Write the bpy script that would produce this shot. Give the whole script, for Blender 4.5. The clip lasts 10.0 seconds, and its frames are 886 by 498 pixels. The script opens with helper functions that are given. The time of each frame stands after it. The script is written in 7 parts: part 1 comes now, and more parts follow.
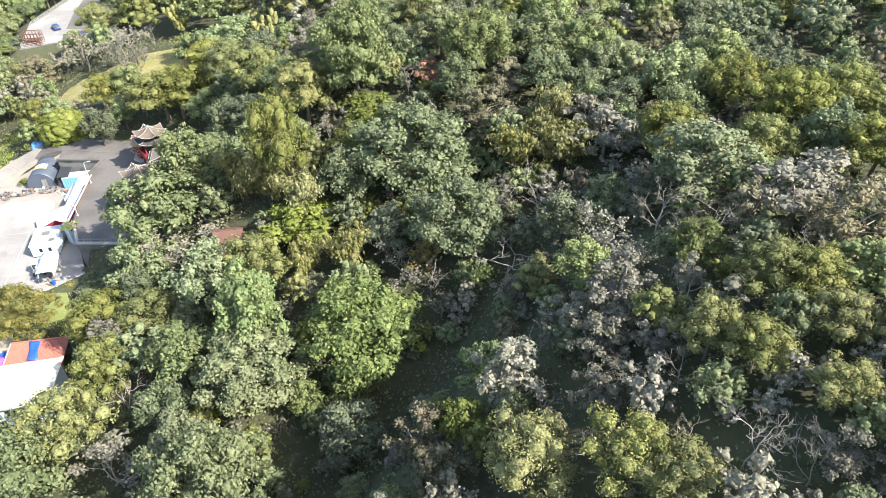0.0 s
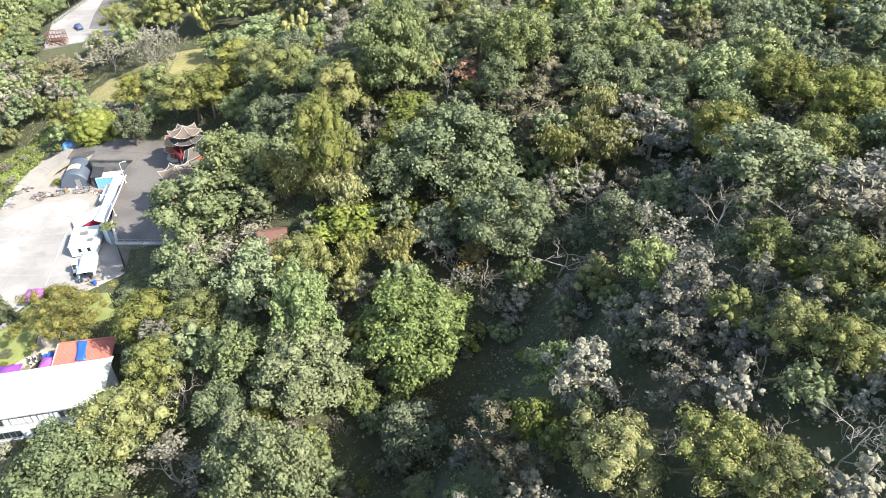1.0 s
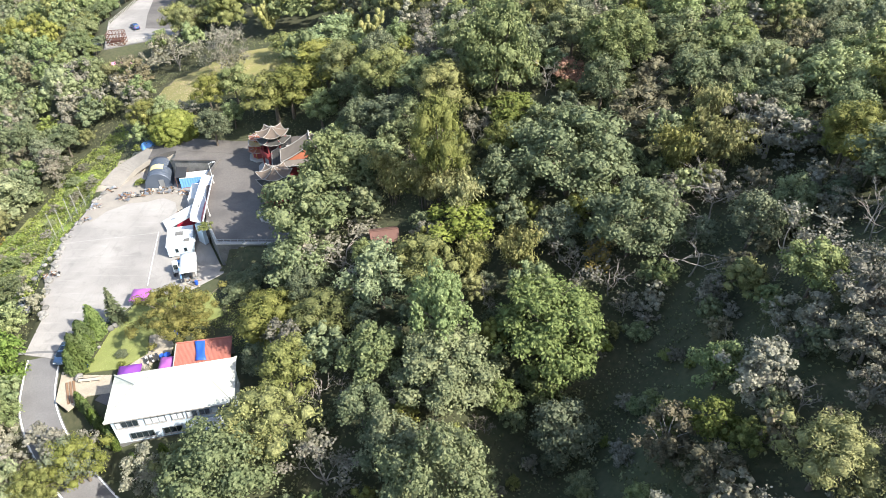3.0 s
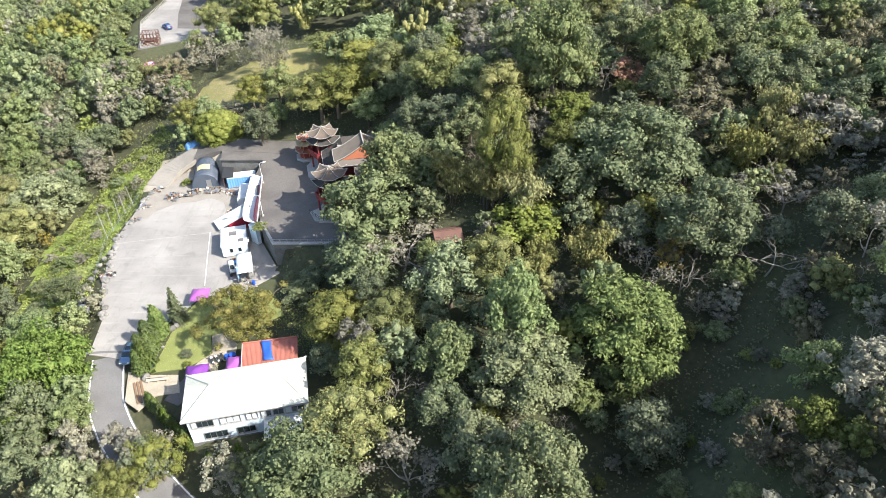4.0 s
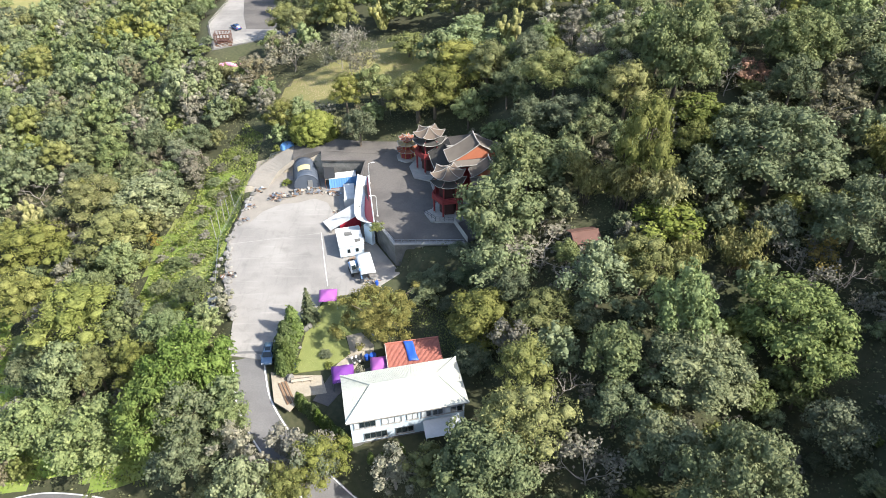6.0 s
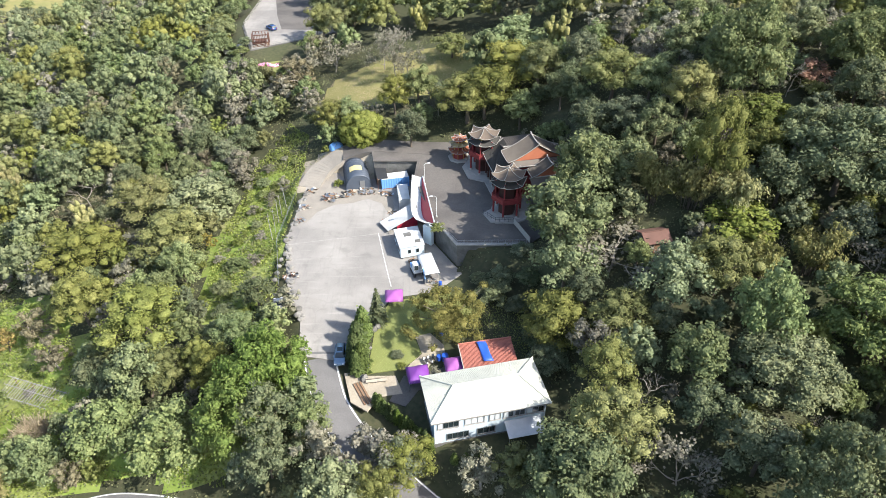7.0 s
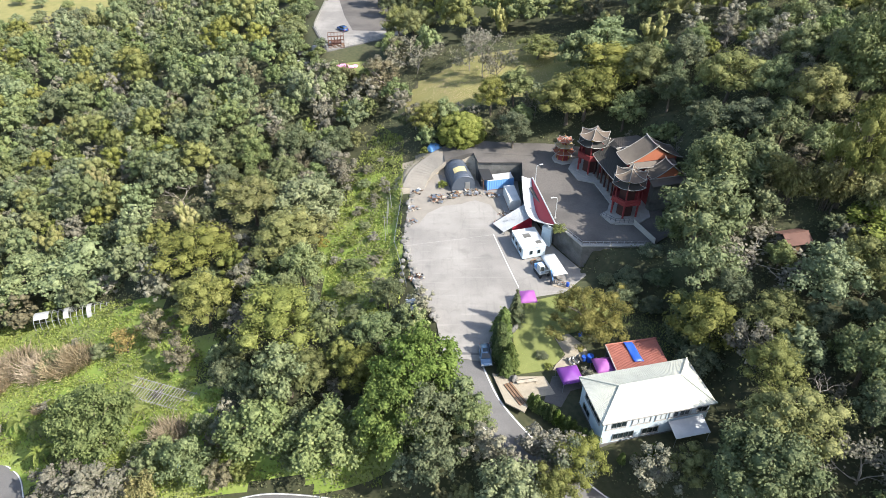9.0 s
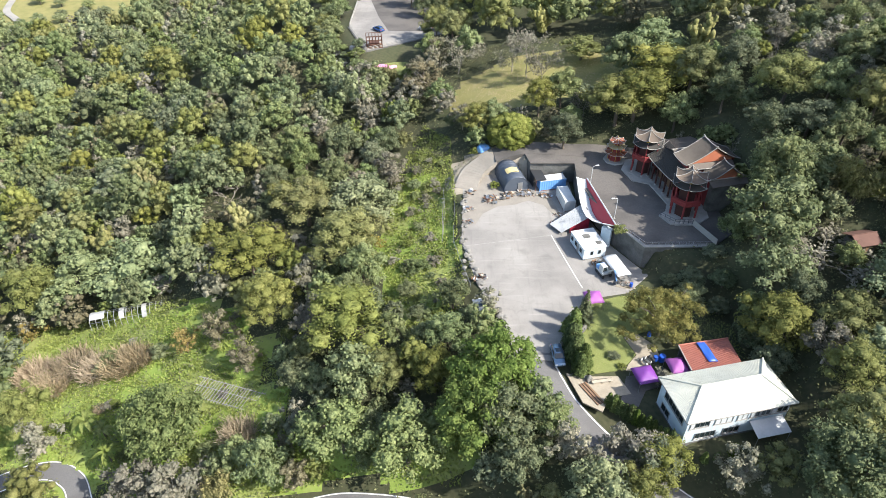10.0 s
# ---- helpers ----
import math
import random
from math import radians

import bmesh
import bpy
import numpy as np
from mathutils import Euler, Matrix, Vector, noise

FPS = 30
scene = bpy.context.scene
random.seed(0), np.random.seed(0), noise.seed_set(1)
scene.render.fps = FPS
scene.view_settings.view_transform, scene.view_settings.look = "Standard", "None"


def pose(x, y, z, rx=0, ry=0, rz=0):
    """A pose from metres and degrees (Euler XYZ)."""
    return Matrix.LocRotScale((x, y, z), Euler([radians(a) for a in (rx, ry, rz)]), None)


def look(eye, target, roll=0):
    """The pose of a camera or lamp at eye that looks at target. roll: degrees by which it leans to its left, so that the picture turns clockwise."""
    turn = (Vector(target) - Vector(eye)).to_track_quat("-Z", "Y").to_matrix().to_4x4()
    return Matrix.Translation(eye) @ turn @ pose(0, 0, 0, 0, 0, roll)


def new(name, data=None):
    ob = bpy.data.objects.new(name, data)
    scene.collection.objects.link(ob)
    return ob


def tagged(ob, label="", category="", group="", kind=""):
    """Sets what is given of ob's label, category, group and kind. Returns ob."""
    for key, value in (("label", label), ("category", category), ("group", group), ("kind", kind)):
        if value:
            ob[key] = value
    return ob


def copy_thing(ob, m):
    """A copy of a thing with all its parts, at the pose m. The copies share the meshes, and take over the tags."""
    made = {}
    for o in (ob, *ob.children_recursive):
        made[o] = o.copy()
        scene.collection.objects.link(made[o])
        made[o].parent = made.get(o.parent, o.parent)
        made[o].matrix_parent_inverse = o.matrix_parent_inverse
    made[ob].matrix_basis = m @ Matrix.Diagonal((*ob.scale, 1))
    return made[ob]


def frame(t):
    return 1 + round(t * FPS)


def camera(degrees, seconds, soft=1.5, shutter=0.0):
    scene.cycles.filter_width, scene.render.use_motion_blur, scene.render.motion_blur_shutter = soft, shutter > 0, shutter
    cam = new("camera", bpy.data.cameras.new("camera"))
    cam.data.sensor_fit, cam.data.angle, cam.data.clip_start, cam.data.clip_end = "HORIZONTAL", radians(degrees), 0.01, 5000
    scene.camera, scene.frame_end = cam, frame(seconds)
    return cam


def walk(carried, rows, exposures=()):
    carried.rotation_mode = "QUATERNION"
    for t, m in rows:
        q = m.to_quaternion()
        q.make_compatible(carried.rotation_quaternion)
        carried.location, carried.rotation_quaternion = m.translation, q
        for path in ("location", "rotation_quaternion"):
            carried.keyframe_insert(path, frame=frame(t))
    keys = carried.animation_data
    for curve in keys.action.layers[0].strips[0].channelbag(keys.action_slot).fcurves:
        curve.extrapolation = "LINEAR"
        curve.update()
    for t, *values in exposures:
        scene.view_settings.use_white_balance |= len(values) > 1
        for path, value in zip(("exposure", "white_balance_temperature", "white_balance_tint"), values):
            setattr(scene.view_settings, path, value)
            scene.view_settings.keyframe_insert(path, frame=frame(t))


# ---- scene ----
cam = camera(68.5, 10.0, soft=0.65)
# seconds, place in metres, pitch, yaw, roll in degrees: a level flight sideways over the hillside
PATH = [
    (0.0, 0.00, 0.00, 78.00, -37.765, 0.055, -0.078),
    (0.5, -3.32, -0.01, 78.21, -37.855, 0.103, -0.123),
    (1.0, -7.09, -0.02, 78.39, -37.938, 0.134, -0.170),
    (1.5, -11.17, -0.06, 78.59, -38.019, 0.162, -0.216),
    (2.0, -15.58, -0.14, 78.84, -38.106, 0.194, -0.268),
    (2.5, -20.28, -0.22, 79.12, -38.189, 0.217, -0.321),
    (4.0, -35.70, -0.33, 79.45, -38.248, 0.241, -0.366),
    (4.5, -41.22, -0.32, 79.57, -38.270, 0.254, -0.392),
    (5.0, -46.88, -0.30, 79.61, -38.271, 0.243, -0.400),
    (5.5, -52.72, -0.34, 79.67, -38.255, 0.201, -0.405),
    (7.0, -70.37, -0.38, 79.90, -38.215, 0.130, -0.418),
    (7.5, -76.43, -0.45, 80.03, -38.188, 0.064, -0.431),
    (8.0, -82.45, -0.48, 80.15, -38.183, 0.008, -0.436),
    (8.5, -88.49, -0.53, 80.35, -38.192, -0.049, -0.432),
    (9.0, -94.58, -0.61, 80.56, -38.210, -0.115, -0.417),
    (9.5, -100.74, -0.71, 80.82, -38.240, -0.203, -0.390),
    (10.0, -107.00, -0.85, 81.13, -38.268, -0.314, -0.361),
]
EXPOSURES = [(0.0, 1.53), (2.5, 1.32), (5.5, 1.13), (7.5, 1.03), (10.0, 0.99)]
walk(cam, [(t, pose(x, y, z, 90 + pitch, 0, 0) @ pose(0, 0, 0, 0, yaw, roll)) for t, x, y, z, pitch, yaw, roll in PATH], exposures=EXPOSURES)

# ---- daylight: clear sky, sun from the upper slope's side ----
SUN_ELEVATION, SUN_FROM = 42.0, -25.0  # degrees; 0 is +x, minus turns towards -y
sky_world = bpy.data.worlds.new("clear_sky")
scene.world = sky_world
sky_world.use_nodes = True
wn = sky_world.node_tree.nodes
sky_tex = wn.new("ShaderNodeTexSky")
sky_tex.sky_type, sky_tex.sun_disc = "NISHITA", False
sky_tex.sun_elevation, sky_tex.sun_rotation = radians(SUN_ELEVATION), radians(90 - SUN_FROM)
sky_tex.air_density, sky_tex.dust_density = 1.2, 2.0
wn["Background"].inputs["Strength"].default_value = 0.145
sky_world.node_tree.links.new(sky_tex.outputs["Color"], wn["Background"].inputs["Color"])
sun_way = Vector((math.cos(radians(SUN_FROM)) * math.cos(radians(SUN_ELEVATION)), math.sin(radians(SUN_FROM)) * math.cos(radians(SUN_ELEVATION)), math.sin(radians(SUN_ELEVATION))))
sun = new("sun", bpy.data.lights.new("sun", "SUN"))
sun.data.energy, sun.data.angle, sun.data.color = 4.8, radians(0.55), (1.0, 0.95, 0.86)
sun.matrix_world = look(sun_way * 300, (0, 0, 0))

# ---- materials ----
def nodes_of(name):
    m = bpy.data.materials.new(name)
    m.use_nodes = True
    return m, m.node_tree.nodes, m.node_tree.links, m.node_tree.nodes["Principled BSDF"]


def mixed(n, l, fac, a, b, kind="MIX"):
    """A colour mix; a and b are colours or sockets."""
    x = n.new("ShaderNodeMix")
    x.data_type, x.blend_type = "RGBA", kind
    for socket, value in ((x.inputs[0], fac), (x.inputs[6], a), (x.inputs[7], b)):
        if hasattr(value, "links"):
            l.new(value, socket)
        elif isinstance(value, (int, float)):
            socket.default_value = value
        else:
            socket.default_value = (*value, 1)
    return x.outputs[2]


def noise_of(n, l, coord, scale, detail=4, lo=0.35, hi=0.65, stretch=None):
    t = n.new("ShaderNodeTexNoise")
    t.inputs["Scale"].default_value, t.inputs["Detail"].default_value = scale, detail
    if stretch:
        mp = n.new("ShaderNodeMapping")
        mp.inputs["Scale"].default_value = stretch
        l.new(coord, mp.inputs["Vector"])
        coord = mp.outputs[0]
    l.new(coord, t.inputs["Vector"])
    r = n.new("ShaderNodeMapRange")
    r.inputs["From Min"].default_value, r.inputs["From Max"].default_value = lo, hi
    l.new(t.outputs["Fac"], r.inputs["Value"])
    return r.outputs[0]


def surface(name, base, second, stain, rough=0.8, fine=6.0, coarse=0.5, bump=0.2, metal=0.0, world=False, amount=0.6, wear=0.45, vary=0.0):
    """A weathered surface: base mottled with second at the fine scale, stained at the coarse one."""
    m, n, l, p = nodes_of(name)
    coord = n.new("ShaderNodeNewGeometry").outputs["Position"] if world else n.new("ShaderNodeTexCoord").outputs["Object"]
    f = noise_of(n, l, coord, fine, 5, 0.3, 0.7)
    c = noise_of(n, l, coord, coarse, 6, 0.42, 0.66)
    k = n.new("ShaderNodeMath")
    k.operation = "MULTIPLY"
    k.inputs[1].default_value = amount
    l.new(f, k.inputs[0])
    k2 = n.new("ShaderNodeMath")
    k2.operation = "MULTIPLY"
    k2.inputs[1].default_value = wear
    l.new(c, k2.inputs[0])
    col = mixed(n, l, k2.outputs[0], mixed(n, l, k.outputs[0], base, second), stain)
    if vary:
        info = n.new("ShaderNodeObjectInfo")
        hsv = n.new("ShaderNodeHueSaturation")
        r = n.new("ShaderNodeMapRange")
        r.inputs["To Min"].default_value, r.inputs["To Max"].default_value = 1 - vary, 1 + vary
        l.new(info.outputs["Random"], r.inputs["Value"])
        l.new(r.outputs[0], hsv.inputs["Value"])
        l.new(col, hsv.inputs["Color"])
        col = hsv.outputs[0]
    l.new(col, p.inputs["Base Color"])
    p.inputs["Roughness"].default_value, p.inputs["Metallic"].default_value = rough, metal
    b = n.new("ShaderNodeBump")
    b.inputs["Strength"].default_value, b.inputs["Distance"].default_value = bump, 0.03
    l.new(f, b.inputs["Height"])
    l.new(b.outputs[0], p.inputs["Normal"])
    return m


def foliage(name, dark, mid, light, through_light=0.25, hue=0.02, value=0.25, patch=0.35):
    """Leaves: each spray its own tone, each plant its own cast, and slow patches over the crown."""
    dark, mid, light = [(1.74 * r, 1.46 * g, 1.74 * b) for r, g, b in (dark, mid, light)]
    m, n, l, p = nodes_of(name)
    geo = n.new("ShaderNodeNewGeometry")

    def ranged(v, lo, hi, a=0.0, b=1.0):
        r = n.new("ShaderNodeMapRange")
        r.inputs["From Min"].default_value, r.inputs["From Max"].default_value = a, b
        r.inputs["To Min"].default_value, r.inputs["To Max"].default_value = lo, hi
        l.new(v, r.inputs["Value"])
        return r.outputs[0]

    def maths(kind, a, b):
        x = n.new("ShaderNodeMath")
        x.operation = kind
        for k, v in enumerate((a, b)):
            if hasattr(v, "links"):
                l.new(v, x.inputs[k])
            elif v is not None:
                x.inputs[k].default_value = v
        return x.outputs[0]

    ramp = n.new("ShaderNodeValToRGB")
    e = ramp.color_ramp.elements
    e[0].position, e[0].color, e[1].position, e[1].color = 0.0, (*dark, 1), 1.0, (*light, 1)
    x = e.new(0.5)
    x.color = (*mid, 1)
    l.new(geo.outputs["Random Per Island"], ramp.inputs[0])
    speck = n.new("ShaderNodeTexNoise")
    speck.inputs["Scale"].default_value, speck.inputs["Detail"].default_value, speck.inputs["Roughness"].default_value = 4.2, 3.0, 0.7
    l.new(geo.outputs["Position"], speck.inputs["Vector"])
    patches = noise_of(n, l, geo.outputs["Position"], 0.45, 2, 0.35, 0.65)
    col = mixed(n, l, maths("MULTIPLY", patches, patch), ramp.outputs[0], light)
    # a number for each plant: the object's own, or the tone stored with the trees of a joined wood
    tone = n.new("ShaderNodeAttribute")
    tone.attribute_name = "tone"
    own = maths("FRACT", maths("ADD", n.new("ShaderNodeObjectInfo").outputs["Random"], tone.outputs["Fac"]), None)
    white = n.new("ShaderNodeTexWhiteNoise")
    white.noise_dimensions = "1D"
    l.new(own, white.inputs["W"])
    three = n.new("ShaderNodeSeparateColor")
    l.new(white.outputs["Color"], three.inputs[0])
    hsv = n.new("ShaderNodeHueSaturation")
    l.new(ranged(three.outputs[0], 0.5 - hue, 0.5 + hue), hsv.inputs["Hue"])
    l.new(ranged(three.outputs[1], 0.78, 1.06), hsv.inputs["Saturation"])
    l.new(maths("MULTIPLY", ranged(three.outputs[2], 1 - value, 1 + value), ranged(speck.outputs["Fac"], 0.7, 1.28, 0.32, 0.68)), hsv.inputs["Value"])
    l.new(col, hsv.inputs["Color"])
    l.new(hsv.outputs[0], p.inputs["Base Color"])
    p.inputs["Roughness"].default_value = 0.65
    p.inputs["Specular IOR Level"].default_value = 0.15
    bump = n.new("ShaderNodeBump")
    bump.inputs["Strength"].default_value, bump.inputs["Distance"].default_value = 0.9, 0.22
    l.new(speck.outputs["Fac"], bump.inputs["Height"])
    l.new(bump.outputs[0], p.inputs["Normal"])
    tl = n.new("ShaderNodeBsdfTranslucent")
    l.new(hsv.outputs[0], tl.inputs["Color"])
    ms = n.new("ShaderNodeMixShader")
    ms.inputs[0].default_value = through_light
    l.new(p.outputs[0], ms.inputs[1])
    l.new(tl.outputs[0], ms.inputs[2])
    l.new(ms.outputs[0], n["Material Output"].inputs["Surface"])
    return m


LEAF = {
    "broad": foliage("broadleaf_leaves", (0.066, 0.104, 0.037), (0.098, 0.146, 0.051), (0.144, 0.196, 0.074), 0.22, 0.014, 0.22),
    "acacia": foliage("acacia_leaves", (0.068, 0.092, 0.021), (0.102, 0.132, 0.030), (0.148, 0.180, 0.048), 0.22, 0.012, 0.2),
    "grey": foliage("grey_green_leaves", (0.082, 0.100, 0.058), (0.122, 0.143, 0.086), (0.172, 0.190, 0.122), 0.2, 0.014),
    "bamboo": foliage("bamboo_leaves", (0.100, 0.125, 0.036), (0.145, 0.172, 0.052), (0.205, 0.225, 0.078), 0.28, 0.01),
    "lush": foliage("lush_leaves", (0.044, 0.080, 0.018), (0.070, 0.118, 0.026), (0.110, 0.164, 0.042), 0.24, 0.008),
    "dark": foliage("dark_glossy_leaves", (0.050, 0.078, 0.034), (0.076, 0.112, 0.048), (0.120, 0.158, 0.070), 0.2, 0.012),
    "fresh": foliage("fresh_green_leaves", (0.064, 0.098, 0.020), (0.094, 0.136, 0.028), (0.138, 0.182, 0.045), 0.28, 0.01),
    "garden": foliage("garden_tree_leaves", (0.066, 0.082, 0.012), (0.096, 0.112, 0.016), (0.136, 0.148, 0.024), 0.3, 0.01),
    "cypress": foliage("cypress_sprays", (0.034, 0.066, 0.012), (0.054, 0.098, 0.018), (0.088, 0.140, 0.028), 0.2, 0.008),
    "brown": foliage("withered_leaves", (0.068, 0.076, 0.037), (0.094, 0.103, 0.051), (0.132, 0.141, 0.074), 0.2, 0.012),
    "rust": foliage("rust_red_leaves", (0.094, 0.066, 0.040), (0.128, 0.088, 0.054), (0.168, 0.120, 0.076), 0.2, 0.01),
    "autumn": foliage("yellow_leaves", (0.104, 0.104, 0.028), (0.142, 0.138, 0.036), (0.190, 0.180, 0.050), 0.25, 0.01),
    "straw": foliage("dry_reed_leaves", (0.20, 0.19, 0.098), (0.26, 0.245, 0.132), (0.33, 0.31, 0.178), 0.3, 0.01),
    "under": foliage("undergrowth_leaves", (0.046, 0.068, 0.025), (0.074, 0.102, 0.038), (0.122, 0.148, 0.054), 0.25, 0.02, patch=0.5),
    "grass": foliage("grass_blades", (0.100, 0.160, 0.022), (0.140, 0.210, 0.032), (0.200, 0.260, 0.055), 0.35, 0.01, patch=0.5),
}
BARK = surface("bark", (0.10, 0.08, 0.06), (0.18, 0.15, 0.12), (0.07, 0.06, 0.045), 0.9, 8, 1.0, 0.5, vary=0.2)
PALE_BARK = surface("pale_bark", (0.26, 0.23, 0.20), (0.38, 0.35, 0.31), (0.16, 0.14, 0.12), 0.9, 8, 1.0, 0.4, vary=0.2)
SOIL = surface("forest_floor", (0.035, 0.042, 0.018), (0.09, 0.082, 0.045), (0.05, 0.066, 0.024), 0.95, 1.3, 0.09, 0.6, world=True)
def concrete_lot():
    """Old concrete: cloudy tone, dark drip and tyre stains, hairline cracks and bay joints."""
    m, n, l, p = nodes_of("stained_concrete_lot")
    pos = n.new("ShaderNodeNewGeometry").outputs["Position"]
    cloud = noise_of(n, l, pos, 0.09, 6, 0.38, 0.64)
    blot = noise_of(n, l, pos, 0.45, 5, 0.55, 0.75)
    grain = noise_of(n, l, pos, 7.0, 4, 0.3, 0.7)
    drag = noise_of(n, l, pos, 1.0, 4, 0.56, 0.72, (1.4, 0.10, 1.0))
    drag2 = noise_of(n, l, pos, 1.0, 4, 0.58, 0.74, (0.12, 1.2, 1.0))
    crack = n.new("ShaderNodeTexVoronoi")
    crack.feature = "DISTANCE_TO_EDGE"
    crack.inputs["Scale"].default_value = 0.16
    warp = n.new("ShaderNodeTexNoise")
    warp.inputs["Scale"].default_value = 0.5
    l.new(pos, warp.inputs["Vector"])
    add = n.new("ShaderNodeMix")
    add.data_type, add.blend_type = "RGBA", "LINEAR_LIGHT"
    add.inputs[0].default_value = 0.9
    l.new(pos, add.inputs[6])
    l.new(warp.outputs["Color"], add.inputs[7])
    l.new(add.outputs[2], crack.inputs["Vector"])
    cr = n.new("ShaderNodeMapRange")
    cr.inputs["From Min"].default_value, cr.inputs["From Max"].default_value = 0.0, 0.02
    cr.inputs["To Min"].default_value, cr.inputs["To Max"].default_value = 0.16, 0.0
    l.new(crack.outputs["Distance"], cr.inputs["Value"])

    def part_of(v, k):
        x = n.new("ShaderNodeMath")
        x.operation = "MULTIPLY"
        x.inputs[1].default_value = k
        l.new(v, x.inputs[0])
        return x.outputs[0]

    col = mixed(n, l, cloud, (0.168, 0.159, 0.150), (0.275, 0.261, 0.243))
    col = mixed(n, l, part_of(grain, 0.35), col, (0.37, 0.35, 0.33))
    col = mixed(n, l, part_of(blot, 0.5), col, (0.15, 0.142, 0.135))
    col = mixed(n, l, part_of(drag, 0.32), col, (0.15, 0.145, 0.14))
    col = mixed(n, l, part_of(drag2, 0.25), col, (0.42, 0.40, 0.37))
    col = mixed(n, l, cr.outputs[0], col, (0.11, 0.105, 0.10))
    l.new(col, p.inputs["Base Color"])
    p.inputs["Roughness"].default_value = 0.88
    bp = n.new("ShaderNodeBump")
    bp.inputs["Strength"].default_value, bp.inputs["Distance"].default_value = 0.25, 0.02
    l.new(grain, bp.inputs["Height"])
    l.new(bp.outputs[0], p.inputs["Normal"])
    return m


LOT_CONCRETE = concrete_lot()
CONCRETE = surface("sunlit_concrete", (0.29, 0.275, 0.255), (0.34, 0.325, 0.30), (0.21, 0.20, 0.185), 0.85, 2.0, 0.11, 0.15, world=True, wear=0.7)
ASPHALT = surface("worn_asphalt", (0.13, 0.128, 0.13), (0.19, 0.185, 0.185), (0.09, 0.088, 0.088), 0.9, 5.0, 0.2, 0.2, world=True)
OLD_ASPHALT = surface("old_asphalt", (0.105, 0.096, 0.090), (0.150, 0.137, 0.126), (0.060, 0.056, 0.053), 0.9, 3.0, 0.16, 0.2, world=True, wear=0.7)
STAINED_WALL = surface("stained_concrete_wall", (0.12, 0.12, 0.115), (0.19, 0.185, 0.178), (0.06, 0.06, 0.055), 0.9, 3.0, 0.4, 0.2, world=True, wear=0.8)
DRY_GRASS = surface("dry_lawn", (0.20, 0.19, 0.065), (0.29, 0.25, 0.10), (0.12, 0.14, 0.035), 0.95, 3.0, 0.22, 0.5, world=True)
LAWN = surface("green_lawn", (0.165, 0.19, 0.055), (0.225, 0.235, 0.085), (0.11, 0.14, 0.035), 0.95, 4.0, 0.4, 0.5, world=True)
FIELD = surface("wild_meadow", (0.17, 0.25, 0.04), (0.25, 0.32, 0.075), (0.30, 0.26, 0.13), 0.95, 2.0, 0.12, 0.6, world=True)
EARTH = surface("bare_earth", (0.30, 0.26, 0.20), (0.40, 0.36, 0.29), (0.20, 0.17, 0.13), 0.95, 3.0, 0.4, 0.4, world=True)
LOT_DIRT = surface("trodden_earth", (0.225, 0.205, 0.178), (0.285, 0.262, 0.228), (0.165, 0.15, 0.132), 0.95, 3.0, 0.35, 0.3, world=True)
WHITE_PAINT = surface("white_paint", (0.78, 0.78, 0.76), (0.70, 0.70, 0.68), (0.55, 0.54, 0.5), 0.5, 4.0, 0.8, 0.05, wear=0.25)

# ---- the lie of the land ----
GRID_X = np.arange(-270.0, 121.0, 30.0)
GRID_Y = np.array([0.0, 40.0, 80.0, 120.0, 160.0, 220.0, 320.0])
HEIGHTS = np.array([
    [-42, -40, -39, -37, -34, -29, -18, -6, 8, 26, 35, 40, 43, 45],
    [-40, -38, -35, -31, -25, -18, -7, 0, 5, 22, 38, 40, 42, 45],
    [-38, -35, -31, -25, -16, -7, 0, 4, 12, 17, 30, 36, 39, 42],
    [-39, -34, -27, -20, -11, -6, 1, 8, 23, 29, 30, 33, 36, 38],
    [-40, -34, -25, -14, -6, -2, 7, 11, 23, 29, 32, 34, 36, 38],
    [-40, -33, -24, -13, -1, 4, 9, 15, 22, 28, 33, 36, 37, 38],
    [-38, -33, -27, -16, -2, 8, 14, 20, 24, 28, 33, 36, 39, 40]], float)


def cubic(v, at):
    """Indices and weights of a smooth interpolation along one axis."""
    i = np.interp(v, at, np.arange(len(at)))
    k = np.minimum(i.astype(int), len(at) - 2)
    f = i - k
    w = ((-f + 2 * f**2 - f**3) / 2, (2 - 5 * f**2 + 3 * f**3) / 2, (f + 4 * f**2 - 3 * f**3) / 2, (-(f**2) + f**3) / 2)
    return [(np.clip(k - 1 + j, 0, len(at) - 1), w[j]) for j in range(4)]


def hill(x, y):
    return sum(wy * wx * HEIGHTS[jy, jx] for jy, wy in cubic(y, GRID_Y) for jx, wx in cubic(x, GRID_X))


LOT = [(-101.5, 124), (-102.5, 104), (-99.8, 91), (-95.6, 81), (-94.5, 73), (-86, 71.5), (-85.3, 78), (-82.6, 82), (-80.2, 86.8), (-72, 88.5), (-67, 93.5), (-72.5, 103), (-77, 119), (-77, 127), (-89, 127.5), (-95, 130), (-99, 133)]
GARDEN = [(-87.5, 71.5), (-86, 65), (-83, 60.5), (-79, 57), (-74, 52.5), (-54, 56), (-54, 84), (-60, 92.5), (-67, 93.4), (-72, 88.4), (-80.1, 86.7), (-82.5, 82), (-85.2, 78)]
TERRACE = [(-55, 96), (-68, 96), (-72, 103), (-76.6, 119), (-76, 126.8), (-86.2, 127.1), (-87.0, 131.2), (-87.0, 136.0), (-70, 135.6), (-58, 133), (-50, 122), (-50, 100)]
